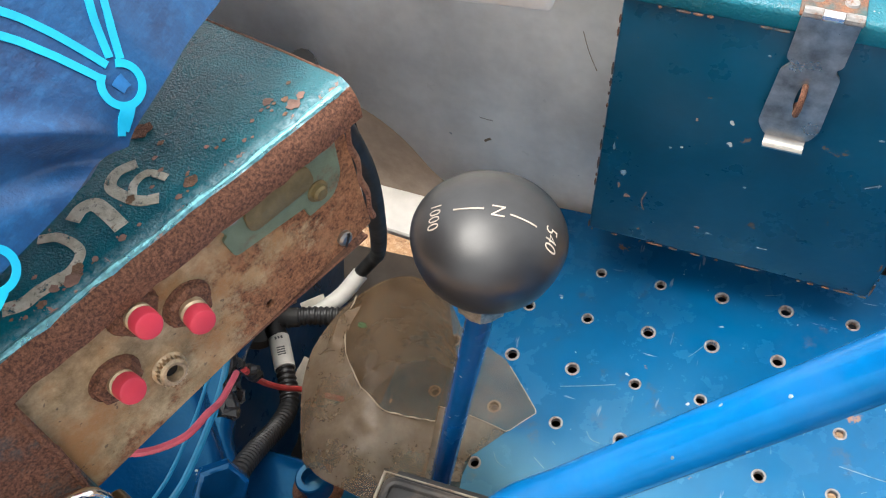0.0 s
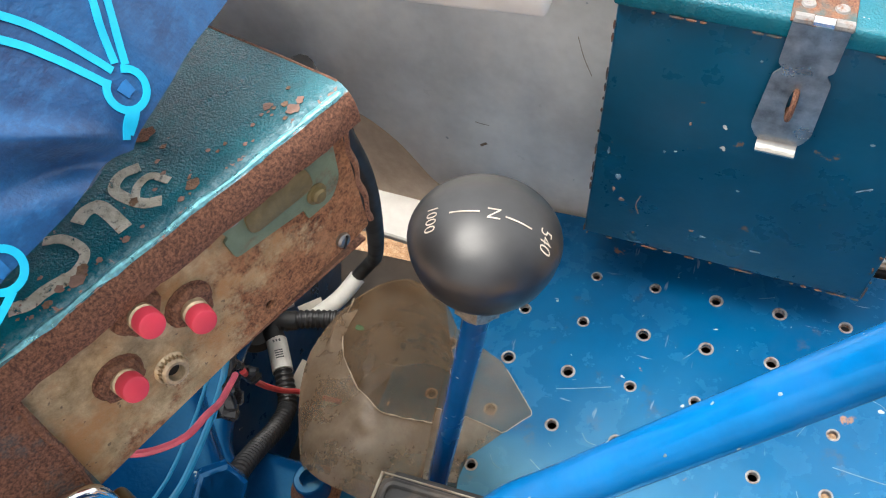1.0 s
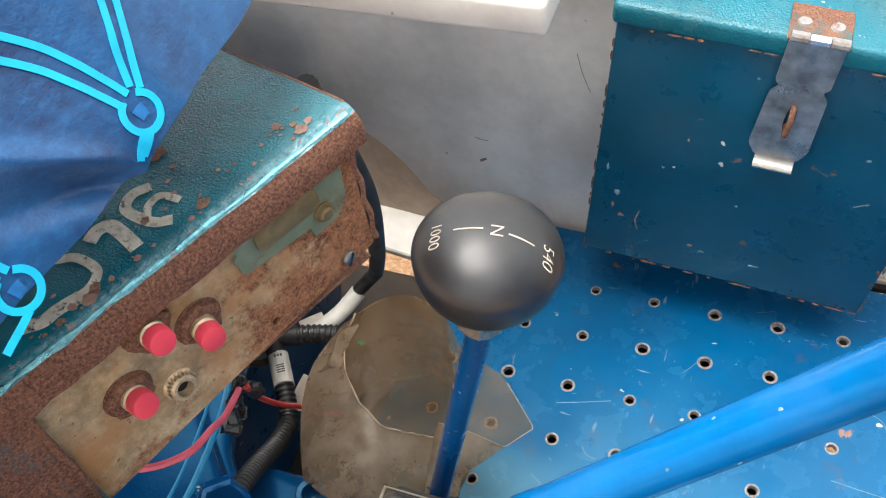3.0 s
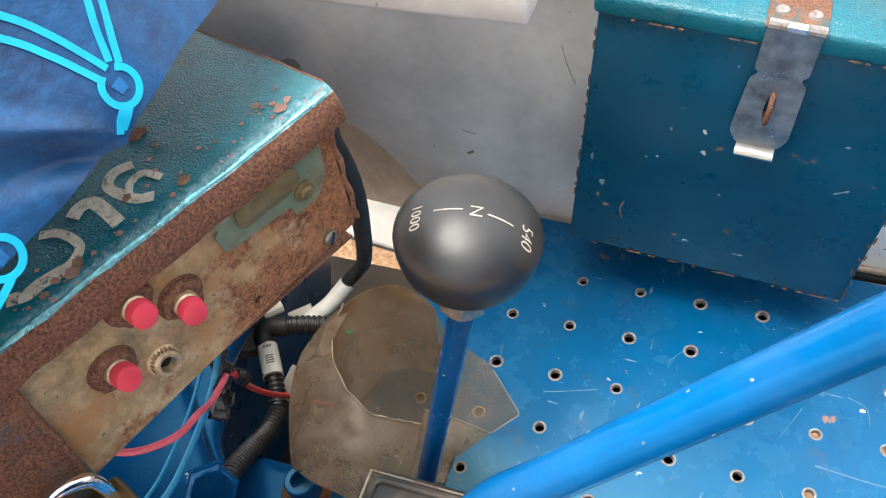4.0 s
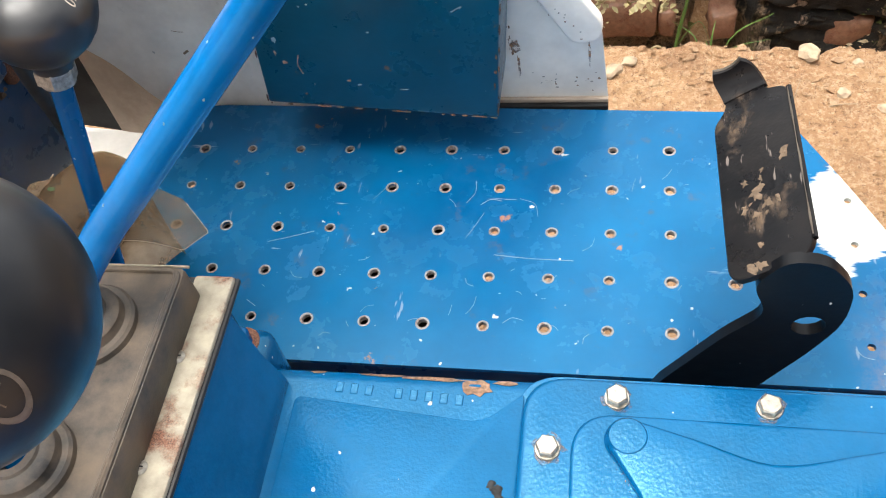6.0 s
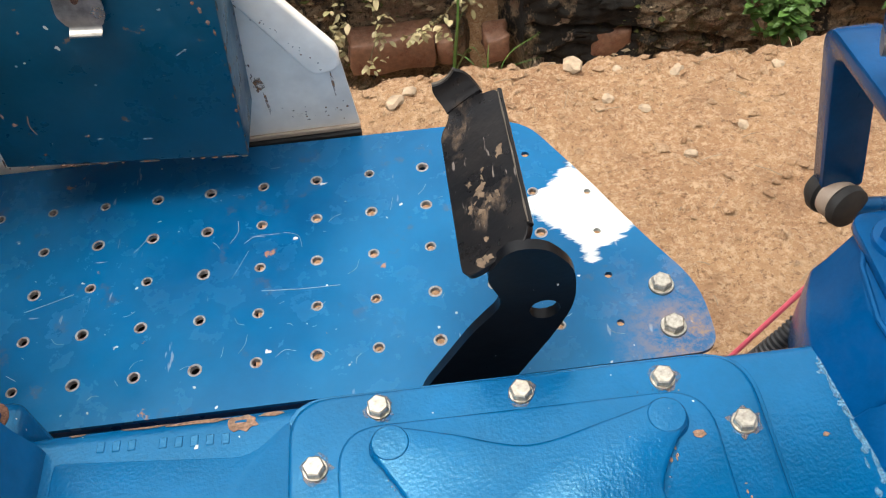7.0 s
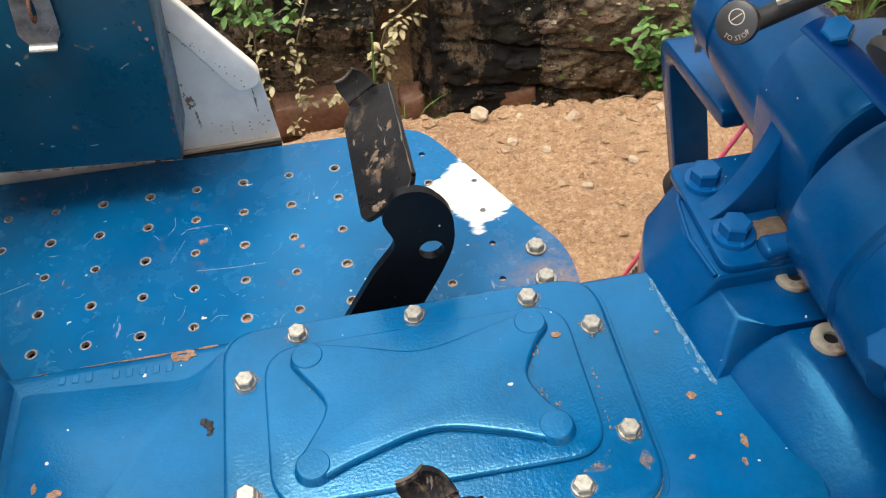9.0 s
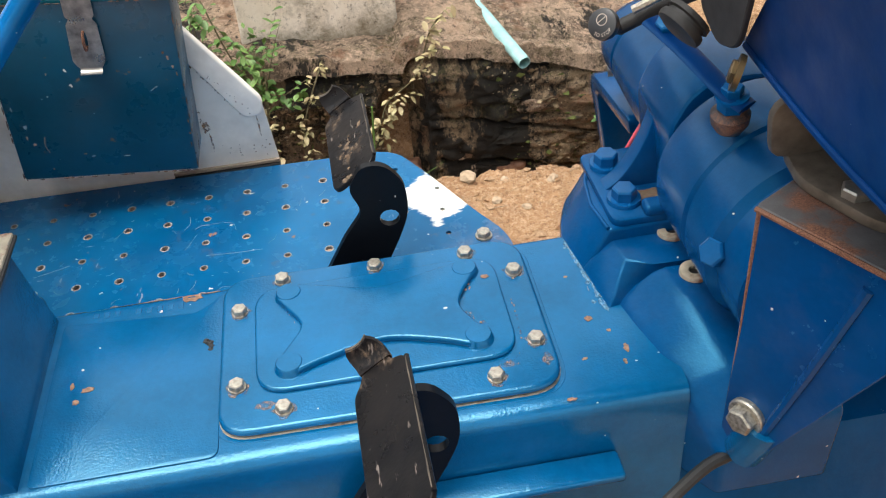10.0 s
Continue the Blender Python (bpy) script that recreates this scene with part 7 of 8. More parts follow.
    part("cut_edge", sweep([flap(k / 12, 0.56) + Vector((0, 0, 0.002)) for k in range(13)] + [flap(1, 0.56 - 0.03 * k) for k in range(1, 18)], 0.0003, 6), M_cutedge, t, "pale cut edge of the flap")

    def tail(u, v):
        return flap(0.35 + 0.65 * u, 0.80 + 0.20 * v) + Vector((-0.012 * v, -0.02 * v, -0.075 * v))
    part("turned_edge", surface(tail, 14, 10, 0.0008), M_film, t, "turned-down cloudy edge")


M_cutedge = plain("pale_plastic_edge", (0.36, 0.29, 0.21), 0.4, 0, 0.2, 120)
M_speck = plain("dark_green_speck", (0.05, 0.09, 0.03), 0.7)
build_jug()


# ---- wiring ----
def ribbed(pts, r, pitch=0.0042, n=10):
    line = spline(pts, n)
    length = sum((b - a).length for a, b in zip(line, line[1:]))
    steps = max(12, int(length / pitch * 4))
    # even steps along the line
    out, i = [], 0
    cum = [0.0]
    for a, b in zip(line, line[1:]):
        cum.append(cum[-1] + (b - a).length)
    for k in range(steps + 1):
        s = length * k / steps
        while i < len(cum) - 2 and cum[i + 1] < s:
            i += 1
        f = (s - cum[i]) / max(1e-9, cum[i + 1] - cum[i])
        out.append(line[i].lerp(line[i + 1], f))

    def radius(u):
        return r * (1.0 if int(round(u * steps)) % 4 < 2 else 0.86)
    return sweep(out, radius, 14)


def build_wiring():
    t = thing("wiring_harness", "black corrugated wiring harness with white labels and taped joint", "wiring harness", (-0.04, -0.2, 0.05))
    elbow = Vector((-0.0600, -0.1600, 0.0850))
    a, b = Vector((-0.0546, -0.1700, 0.0790)), Vector((-0.0390, -0.1920, 0.0775))
    part("conduit", ribbed([elbow, (-0.040, -0.150, 0.085), (-0.018, -0.143, 0.083), (-0.002, -0.1385, 0.080)], 0.0074), M_conduit, t)
    part("conduit", ribbed([b - Vector((0.003, -0.004, 0)), (-0.0315, -0.2040, 0.0745), (-0.0245, -0.2180, 0.0740), (-0.0190, -0.2400, 0.0880), (-0.0130, -0.2640, 0.1120), (-0.0060, -0.2850, 0.1340), (-0.0015, -0.2980, 0.1440)], 0.0072), M_conduit, t)
    part("elbow_boot", sweep(spline([elbow + Vector((0.016, 0.008, 0.0)), elbow + Vector((0.002, 0.002, 0.001)), elbow + Vector((0.001, -0.005, -0.002)), a, a + (b - a) * 0.3], 6), 0.0076, 14), M_rubber, t, "rubber elbow")
    part("label_sleeve", sweep([a, (a + b) / 2, b], 0.0079, 18), M_sleeve, t, "white printed label sleeve")
    d, side = (b - a).normalized(), Vector((0.45, -0.40, 0.80)).normalized()
    side = (side - d * side.dot(d)).normalized()
    for i in range(4):
        p = a + d * (0.0125 + 0.0020 * i) + side * 0.0077
        part("print_bar", box((-0.0030, -0.0004, -0.0003), (0.0030, 0.0004, 0.0004), 0, 1, axis_pose(p, side, d.cross(side))), M_print, t)
    for i in range(3):
        p = a + d * 0.0040 + side * 0.0077 + d.cross(side) * (0.0022 * (i - 1))
        part("print_bar", box((-0.0007, -0.0010, -0.0003), (0.0007, 0.0010, 0.0003), 0, 1, axis_pose(p, side, d.cross(side))), M_print, t)
    part("paper_tag", box((-0.013, -0.006, -0.0004), (0.013, 0.006, 0.0004), 0, 1, axis_pose((-0.027, -0.190, 0.070), (0.6, -0.4, 0.6), (0.25, 0.6, 0.35))), M_label, t, "bent white tag")
    part("connector", lathe([(0.019, 0), (0.019, 0.020), (0.014, 0.024), (0, 0.024)], axis_pose((-0.082, -0.160, 0.070), (0.45, -0.3, 0.75)), 24), M_rubber, t, "round black connector")
    for x, y, z in ((-0.066, -0.148, 0.088), (-0.082, -0.164, 0.104)):
        part("plug", sweep([Vector((x, y, z)), Vector((x + 0.010, y + 0.012, z - 0.002))], 0.0058, 10), M_label, t, "grubby white plug")
    # thick cable dropping from the control box end
    part("cable", sweep(spline([(0.085, -0.215, 0.42), (0.0655, -0.168, 0.303), (0.046, -0.145, 0.22), (0.012, -0.107, 0.128), (-0.010, -0.086, 0.083), (-0.0265, -0.0885, 0.060)], 8), 0.0056, 12), M_rubber, t, "thick black cable")
    part("label_sleeve", sweep(spline([(-0.0255, -0.0880, 0.0600), (-0.0350, -0.1080, 0.0540), (-0.0470, -0.1320, 0.0560)], 6), 0.0068, 14), M_sleeve, t, "white printed label sleeve")
    part("paper_tag", box((-0.010, -0.006, -0.0004), (0.010, 0.006, 0.0004), 0, 1, axis_pose((-0.052, -0.124, 0.056), (0.5, -0.5, 0.7), (0.7, 0.5, 0.1))), M_label, t, "torn white tag")
    # taped joint and wires
    for pts, r in (([(0.0120, -0.2600, 0.2500), (0.0125, -0.2640, 0.2440), (0.0165, -0.2730, 0.2380), (0.0200, -0.2840, 0.2310), (0.0205, -0.2890, 0.2260)], 0.0052), ([(0.0135, -0.2650, 0.2400), (0.0140, -0.2600, 0.2270), (0.0130, -0.2545, 0.2060)], 0.0044), ([(0.0150, -0.2700, 0.2400), (0.0180, -0.2720, 0.2280), (0.0195, -0.2790, 0.2220)], 0.0036)):
        bm = sweep(spline(pts, 8), lambda u, r=r: r * (0.80 + 0.35 * math.sin(u * 9.0)), 10, flat=0.7)
        for v in bm.verts:
            v.co += Vector((noise.noise(v.co * 260), noise.noise(v.co * 260 + Vector((9, 0, 0))), noise.noise(v.co * 220))) * 0.0026
        part("tape_wrap", bm, M_tape, t, "crumpled black insulating tape", sharp=12)
    part("wire", sweep(spline([(0.016, -0.262, 0.228), (0.004, -0.250, 0.190), (-0.012, -0.232, 0.141), (-0.014, -0.220, 0.112), (-0.011, -0.210, 0.093), (0.01, -0.20, 0.07)], 8), 0.0020, 8), M_redwire, t, "red wire")
    part("wire", sweep(spline([(0.0145, -0.2625, 0.255), (0.012, -0.2595, 0.268), (0.020, -0.264, 0.300)], 8), 0.0036, 8), M_label, t, "white wire")
    part("wire", sweep(spline([(0.020, -0.270, 0.240), (0.030, -0.293, 0.258), (0.035, -0.306, 0.272), (0.031, -0.322, 0.275), (0.014, -0.335, 0.276), (-0.010, -0.339, 0.278), (-0.05, -0.345, 0.28)], 8), 0.0018, 8), M_pink, t, "pink wire")
    for dx, r in ((0.0, 0.0019), (-0.009, 0.0011)):
        part("wire", sweep(spline([(0.055 + dx, -0.285, 0.37), (0.030 + dx, -0.268, 0.30), (0.016 + dx, -0.266, 0.25), (0.014 + dx, -0.290, 0.232), (0.016 + dx, -0.325, 0.229), (0.014 + dx, -0.345, 0.229), (0.004 + dx, -0.376, 0.222), (-0.01, -0.42, 0.215)], 8), r, 8), M_bluewire, t, "pale blue wire")


build_wiring()


# ---- rag on the housing ----
def rag_material():
    n = Nodes("brown_rag_cloth")
    c = n.mix(n.ramp(n.noise(40, 5), 0.35, 0.7), (0.20, 0.125, 0.07), (0.36, 0.25, 0.15))
    c = n.mix(n.ramp(n.noise(160, 3, 0.6, stretch=(1, 0.3, 1)), 0.55, 0.7, 0, 0.5), c, (0.42, 0.33, 0.24))
    return n.done(c, 0.9, 0, n.bump(n.noise(420, 2), 0.5, 0.001), Sheen_Weight=0.2)


M_rag = rag_material()


def build_rag():
    t = thing("rag", "crumpled brown cloth rag with frayed edges beside the lever tower", "rag", (0.05, -0.38, 0.17))

    def heap(u, v):
        x, y = -0.045 + 0.145 * u, -0.48 + 0.142 * v
        q = lambda s, k: noise.noise(Vector((x * s, y * s, k)))
        d = min(u, 1 - u, v, 1 - v)
        z = 0.165 + 0.05 * (1 - math.exp(-d * 9)) + 0.022 * abs(q(30, 1)) + 0.018 * q(16, 2) + 0.007 * abs(q(75, 3))
        return (x + 0.008 * q(18, 5), y + 0.008 * q(20, 6), z)
    part("cloth", surface(heap, 60, 60, 0.0012), M_rag, t, sharp=60)

    def fold(u, v):
        x = 0.0 + 0.092 * u
        y = -0.343 - 0.012 * math.sin(u * 3) - 0.030 * v
        z = 0.205 + 0.020 * math.sin(u * 3.1) ** 2 - 0.020 * v + 0.012 * math.sin(v * 3.0) + 0.005 * noise.noise(Vector((u * 5, v * 4, 1)))
        return (x, y, z)
    part("fold", surface(fold, 30, 14, 0.0016), M_rag, t, sharp=60)
    rng = random.Random(6)
    threads = []
    for i in range(46):
        p = Vector((rng.uniform(-0.03, 0.03), rng.uniform(-0.40, -0.35), rng.uniform(0.19, 0.21)))
        q = p + Vector((rng.uniform(-1, 1), rng.uniform(-1, 1), rng.uniform(-0.6, 0.8))) * 0.016
        threads.append(sweep(spline([p, (p + q) / 2 + Vector((rng.uniform(-1, 1), rng.uniform(-1, 1), 0)) * 0.004, q], 4), 0.0005, 4))
    part("frayed_threads", join(*threads), M_rag, t)


build_rag()


# ---- steering gear on the front of the gearbox ----
def loft(rows, bev=0.003, seg=2, angle=20):
    """A solid through closed sections of equal count."""
    bm = bmesh.new()
    R = [[bm.verts.new(p) for p in row] for row in rows]
    k = len(rows[0])
    for a, b in zip(R, R[1:]):
        for i in range(k):
            bm.faces.new((a[i], a[(i + 1) % k], b[(i + 1) % k], b[i]))
    bm.faces.new(R[0][::-1])
    bm.faces.new(R[-1])
    bmesh.ops.recalc_face_normals(bm, faces=bm.faces)
    return bevel(bm, bev, seg, angle)


def build_steering_mount():
    t = thing("bell_housing", "blue cast bell housing carrying the steering gear", "housing", (0.85, -0.4, 0.0))
    # shoulder block with sloped rear face
    foot = lambda y: 0.747 + (0.14 * (-0.291 - y) if y < -0.291 else 0.10 * (y + 0.291) + 3.4 * (y + 0.291) ** 2)

    def section(y, zt, run):
        x = foot(y)
        return [(x, y, 0.02), (x, y, 0.083), (x + 0.008, y, 0.095), (x + run, y, zt), (x + run + 0.02, y, zt + 0.0005), (1.02, y, zt + 0.0005), (1.02, y, 0.02)]
    part("shoulder", loft([section(y, 0.130, 0.026) for y in (-0.224, -0.232, -0.245, -0.265, -0.29, -0.3435)], 0.0035, 3), M_shade_cast, t, sharp=40)
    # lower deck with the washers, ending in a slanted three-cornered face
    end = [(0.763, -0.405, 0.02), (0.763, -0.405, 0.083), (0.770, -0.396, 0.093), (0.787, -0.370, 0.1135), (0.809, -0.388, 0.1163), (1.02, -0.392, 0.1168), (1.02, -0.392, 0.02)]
    part("washer_deck", loft([section(-0.340, 0.1160, 0.028), section(-0.356, 0.1155, 0.028), end], 0.0030, 3), M_shade_cast, t, sharp=40)
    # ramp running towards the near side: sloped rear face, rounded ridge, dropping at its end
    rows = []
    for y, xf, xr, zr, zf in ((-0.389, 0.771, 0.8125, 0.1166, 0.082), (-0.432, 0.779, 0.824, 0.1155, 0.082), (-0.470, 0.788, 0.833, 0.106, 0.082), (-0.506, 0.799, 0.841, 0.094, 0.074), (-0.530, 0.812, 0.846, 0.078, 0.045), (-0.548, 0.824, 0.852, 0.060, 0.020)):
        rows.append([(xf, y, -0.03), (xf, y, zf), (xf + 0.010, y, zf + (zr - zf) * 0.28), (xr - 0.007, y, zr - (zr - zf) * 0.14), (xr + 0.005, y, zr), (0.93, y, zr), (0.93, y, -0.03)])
    part("near_shoulder", loft(rows, 0.006, 3, 12), M_shade_cast, t, sharp=70)
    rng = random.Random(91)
    # Pale flakes paint the reflection beside the shoulder's rubbed foot.
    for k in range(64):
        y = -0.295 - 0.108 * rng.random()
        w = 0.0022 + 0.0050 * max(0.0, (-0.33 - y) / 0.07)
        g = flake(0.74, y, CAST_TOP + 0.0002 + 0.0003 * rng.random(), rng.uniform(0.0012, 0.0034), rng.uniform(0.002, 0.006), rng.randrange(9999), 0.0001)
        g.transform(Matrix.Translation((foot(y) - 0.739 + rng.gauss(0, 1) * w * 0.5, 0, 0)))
        part("sheen_patch", g, M_sheenfilm, t)
    part("edge_bead", sweep([Vector((foot(y) + 0.0255, y, 0.1298)) for y in (-0.228, -0.26, -0.30, -0.341)], 0.0022, 8), M_shade_cast, t)
    apron = box((0.80, -0.60, -0.30), (1.05, -0.36, 0.03), 0.01, 2)
    for v in apron.verts:
        if v.co.z > 0 and v.co.y < -0.5:
            v.co += Vector((0.0, 0.10, -0.05))
    part("apron_core", apron, M_shade_cast, t)
    part("cable", sweep(spline([(0.745, -0.590, 0.018), (0.7699, -0.5736, 0.022), (0.8086, -0.5512, 0.024), (0.8451, -0.5374, 0.022), (0.89, -0.50, 0.01)], 6), 0.0058, 10), M_rubber, t, "black cable crossing the housing")
    wash = to_mesh("washer", lathe([(0.0055, 0.0), (0.0055, 0.004), (0.0075, 0.005), (0.0135, 0.0045), (0.014, 0.0035), (0.014, 0.0)], None, 26), M_cream)
    for y in (-0.348, -0.409):
        w = hang("washer", wash, t, Matrix.Translation((0.842, y + 0.002, 0.1165)), "pale flanged washer")
        part("bore", lathe([(0.0055, 0.0), (0.0, 0.0)], Matrix.Translation((0.842, y + 0.002, 0.1172)), 16), M_grime_shade, w)


build_steering_mount()


def build_steering_gear():
    t = thing("steering_gear", "blue cast steering gear with clamp bracket and cranked drop arm", "steering gear", (0.88, -0.3, 0.14))
    foot = rounded([(0.782, -0.222), (0.872, -0.222), (0.872, -0.342), (0.784, -0.342)], [0.012, 0.004, 0.004, 0.012], 4)
    part("foot", prism(foot, 0.129, 0.138, 0.002, 2), M_shade_cast, t)
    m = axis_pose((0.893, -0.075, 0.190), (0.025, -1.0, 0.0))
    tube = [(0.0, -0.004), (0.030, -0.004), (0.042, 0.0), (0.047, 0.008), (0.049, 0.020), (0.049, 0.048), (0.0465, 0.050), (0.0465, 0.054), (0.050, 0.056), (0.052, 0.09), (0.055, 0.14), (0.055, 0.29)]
    part("shaft_tube", lathe(tube, m, 44), M_shade_cast, t)
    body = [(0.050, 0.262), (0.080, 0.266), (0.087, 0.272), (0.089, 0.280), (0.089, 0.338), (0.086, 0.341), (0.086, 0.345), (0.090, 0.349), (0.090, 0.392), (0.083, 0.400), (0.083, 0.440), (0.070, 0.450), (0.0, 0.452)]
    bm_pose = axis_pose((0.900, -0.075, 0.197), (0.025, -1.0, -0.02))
    part("body", lathe(body, bm_pose, 52), M_shade_cast, t)
    for a in (120, 165, 205, 240):
        p = lambda h, r=0.089, a=a: bm_pose @ Vector((r * math.cos(radians(a)), r * math.sin(radians(a)), h))
        part("body_rib", sweep([p(0.347), p(0.392, 0.090), p(0.442, 0.083)], 0.0035, 8), M_shade_cast, t)
    # clamp cap over the tube, then webs down to the foot
    lie = Matrix(((1, 0, 0, 0), (0, 0, -1, 0), (0, 1, 0, 0), (0, 0, 0, 1)))
    cap = rounded([(0.846, 0.136), (0.838, 0.190), (0.834, 0.226), (0.848, 0.256), (0.868, 0.273), (0.930, 0.273), (0.965, 0.240), (0.965, 0.136)], [0.006, 0.03, 0.012, 0.010, 0.010, 0.02, 0.02, 0.01], 4)
    part("clamp", prism(cap, 0.240, 0.334, 0.007, 3, lie), M_shade_cast, t, sharp=28)
    part("clamp_collar", prism(rounded([(0.855, 0.15), (0.848, 0.21), (0.858, 0.245), (0.90, 0.262), (0.95, 0.24), (0.955, 0.15)], 0.02, 4), 0.222, 0.244, 0.006, 3, lie), M_shade_cast, t, sharp=45)
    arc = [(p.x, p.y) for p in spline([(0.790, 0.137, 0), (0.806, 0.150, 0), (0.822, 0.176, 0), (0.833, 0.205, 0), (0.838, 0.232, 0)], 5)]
    part("web", prism(arc + [(0.90, 0.232), (0.90, 0.137)], 0.271, 0.291, 0.006, 3, lie), M_shade_cast, t, sharp=50)
    part("foot_end", box((0.816, -0.342, 0.135), (0.90, -0.322, 0.148), 0.005, 3), M_shade_cast, t)
    part("dust_pocket", (lambda g: (g.transform(Matrix.Translation((0.836, -0.312, 0.1385))), g)[1])(lump((0.016, 0.013, 0.0012), random.Random(8), 0.6, 3)), M_mudcrust, t, "dust lying in the pocket")
    me = to_mesh("bolt", join(hexagon(0.0125, 0.004, 0.017), lathe([(0, 0.0055), (0.0165, 0.0055), (0.017, 0.004), (0.017, 0), (0, 0)], None, 22)), M_bluebolt, 20)
    for y in (-0.249, -0.311):
        hang("bolt", me, t, Matrix.Translation((0.804, y, 0.137)) @ pose(0, 0, 0, 0, 0, 12 + y * 90), "blue-painted hexagon bolt")
    hb = hexagon(0.0125, 0, 0.016)
    hb.transform(axis_pose((0.832, -0.470, 0.196), (-0.75, -0.35, 0.45)))
    part("bolt", hb, M_bluebolt, t, "blue-painted hexagon bolt", sharp=20)
    # cranked drop arm at the far end: out, then straight down
    out = rounded([(-0.150, 0.110), (-0.150, 0.135), (0.012, 0.108), (0.030, 0.085), (0.022, -0.098), (-0.004, -0.098), (0.000, 0.078), (-0.012, 0.088)], [0.008, 0.01, 0.02, 0.02, 0.01, 0.01, 0.008, 0.008], 4)
    part("drop_arm", prism(out, 0.858, 0.902, 0.005, 2, Matrix(((0, -0.17, 1, 0.025), (1, 0, 0, 0), (0, 1, 0, -0.010), (0, 0, 0, 1)))), M_shade_cast, t, "blue forged drop arm")
    for i in range(7):
        if i != 3:
            part("cast_bar", box((0.900 + i * 0.0017, -0.0012, 0.040 - i * 0.010), (0.907 + i * 0.0017, 0.0004, 0.047 - i * 0.010), 0.0004, 1), M_shade_cast, t)
    part("key_washer", lathe([(0, 0.002), (0.012, 0.002), (0.012, -0.004), (0, -0.004)], axis_pose((0.862, -0.072, 0.150), (-0.9, 0.3, -0.1)), 20), M_steel, t)
    jm = axis_pose((0.914, 0.000, -0.116), (0.25, -0.75, 0.15))
    j = part("ball_joint", lathe([(0, -0.02), (0.018, -0.02), (0.024, -0.010), (0.024, -0.002), (0.0205, 0.0), (0.0205, 0.016), (0.0235, 0.020), (0.022, 0.028), (0.012, 0.032), (0, 0.033)], jm, 28), M_rubber, t, "dusty rubber ball-joint boot")
    part("band", lathe([(0.0208, 0.001), (0.0216, 0.004), (0.0216, 0.013), (0.0208, 0.016)], jm, 28), M_mudpanel, j, "dusty brown band")
    part("drag_link", sweep([Vector((0.924, -0.018, -0.120)), Vector((1.15, -0.030, -0.140)), Vector((1.7, -0.035, -0.18))], 0.012, 14), M_dark_cast, j, "steering link rod")


build_steering_gear()


def build_front_wire():
    t = thing("front_wire", "thin red wire running into a ribbed sleeve by the casting", "wire", (0.75, -0.22, -0.02))
    part("wire", sweep(spline([(0.735, -0.205, -0.075), (0.749, -0.202, -0.055), (0.770, -0.202, -0.01), (0.789, -0.202, 0.03), (0.815, -0.202, 0.071), (0.851, -0.200, 0.135), (0.90, -0.19, 0.22)], 8), 0.0022, 8), M_pink, t)
    part("sleeve", ribbed([(0.738, -0.236, -0.030), (0.764, -0.232, 0.006), (0.785, -0.222, 0.022), (0.81, -0.21, 0.02)], 0.0085), M_conduit, t, "black ribbed sleeve")


build_front_wire()


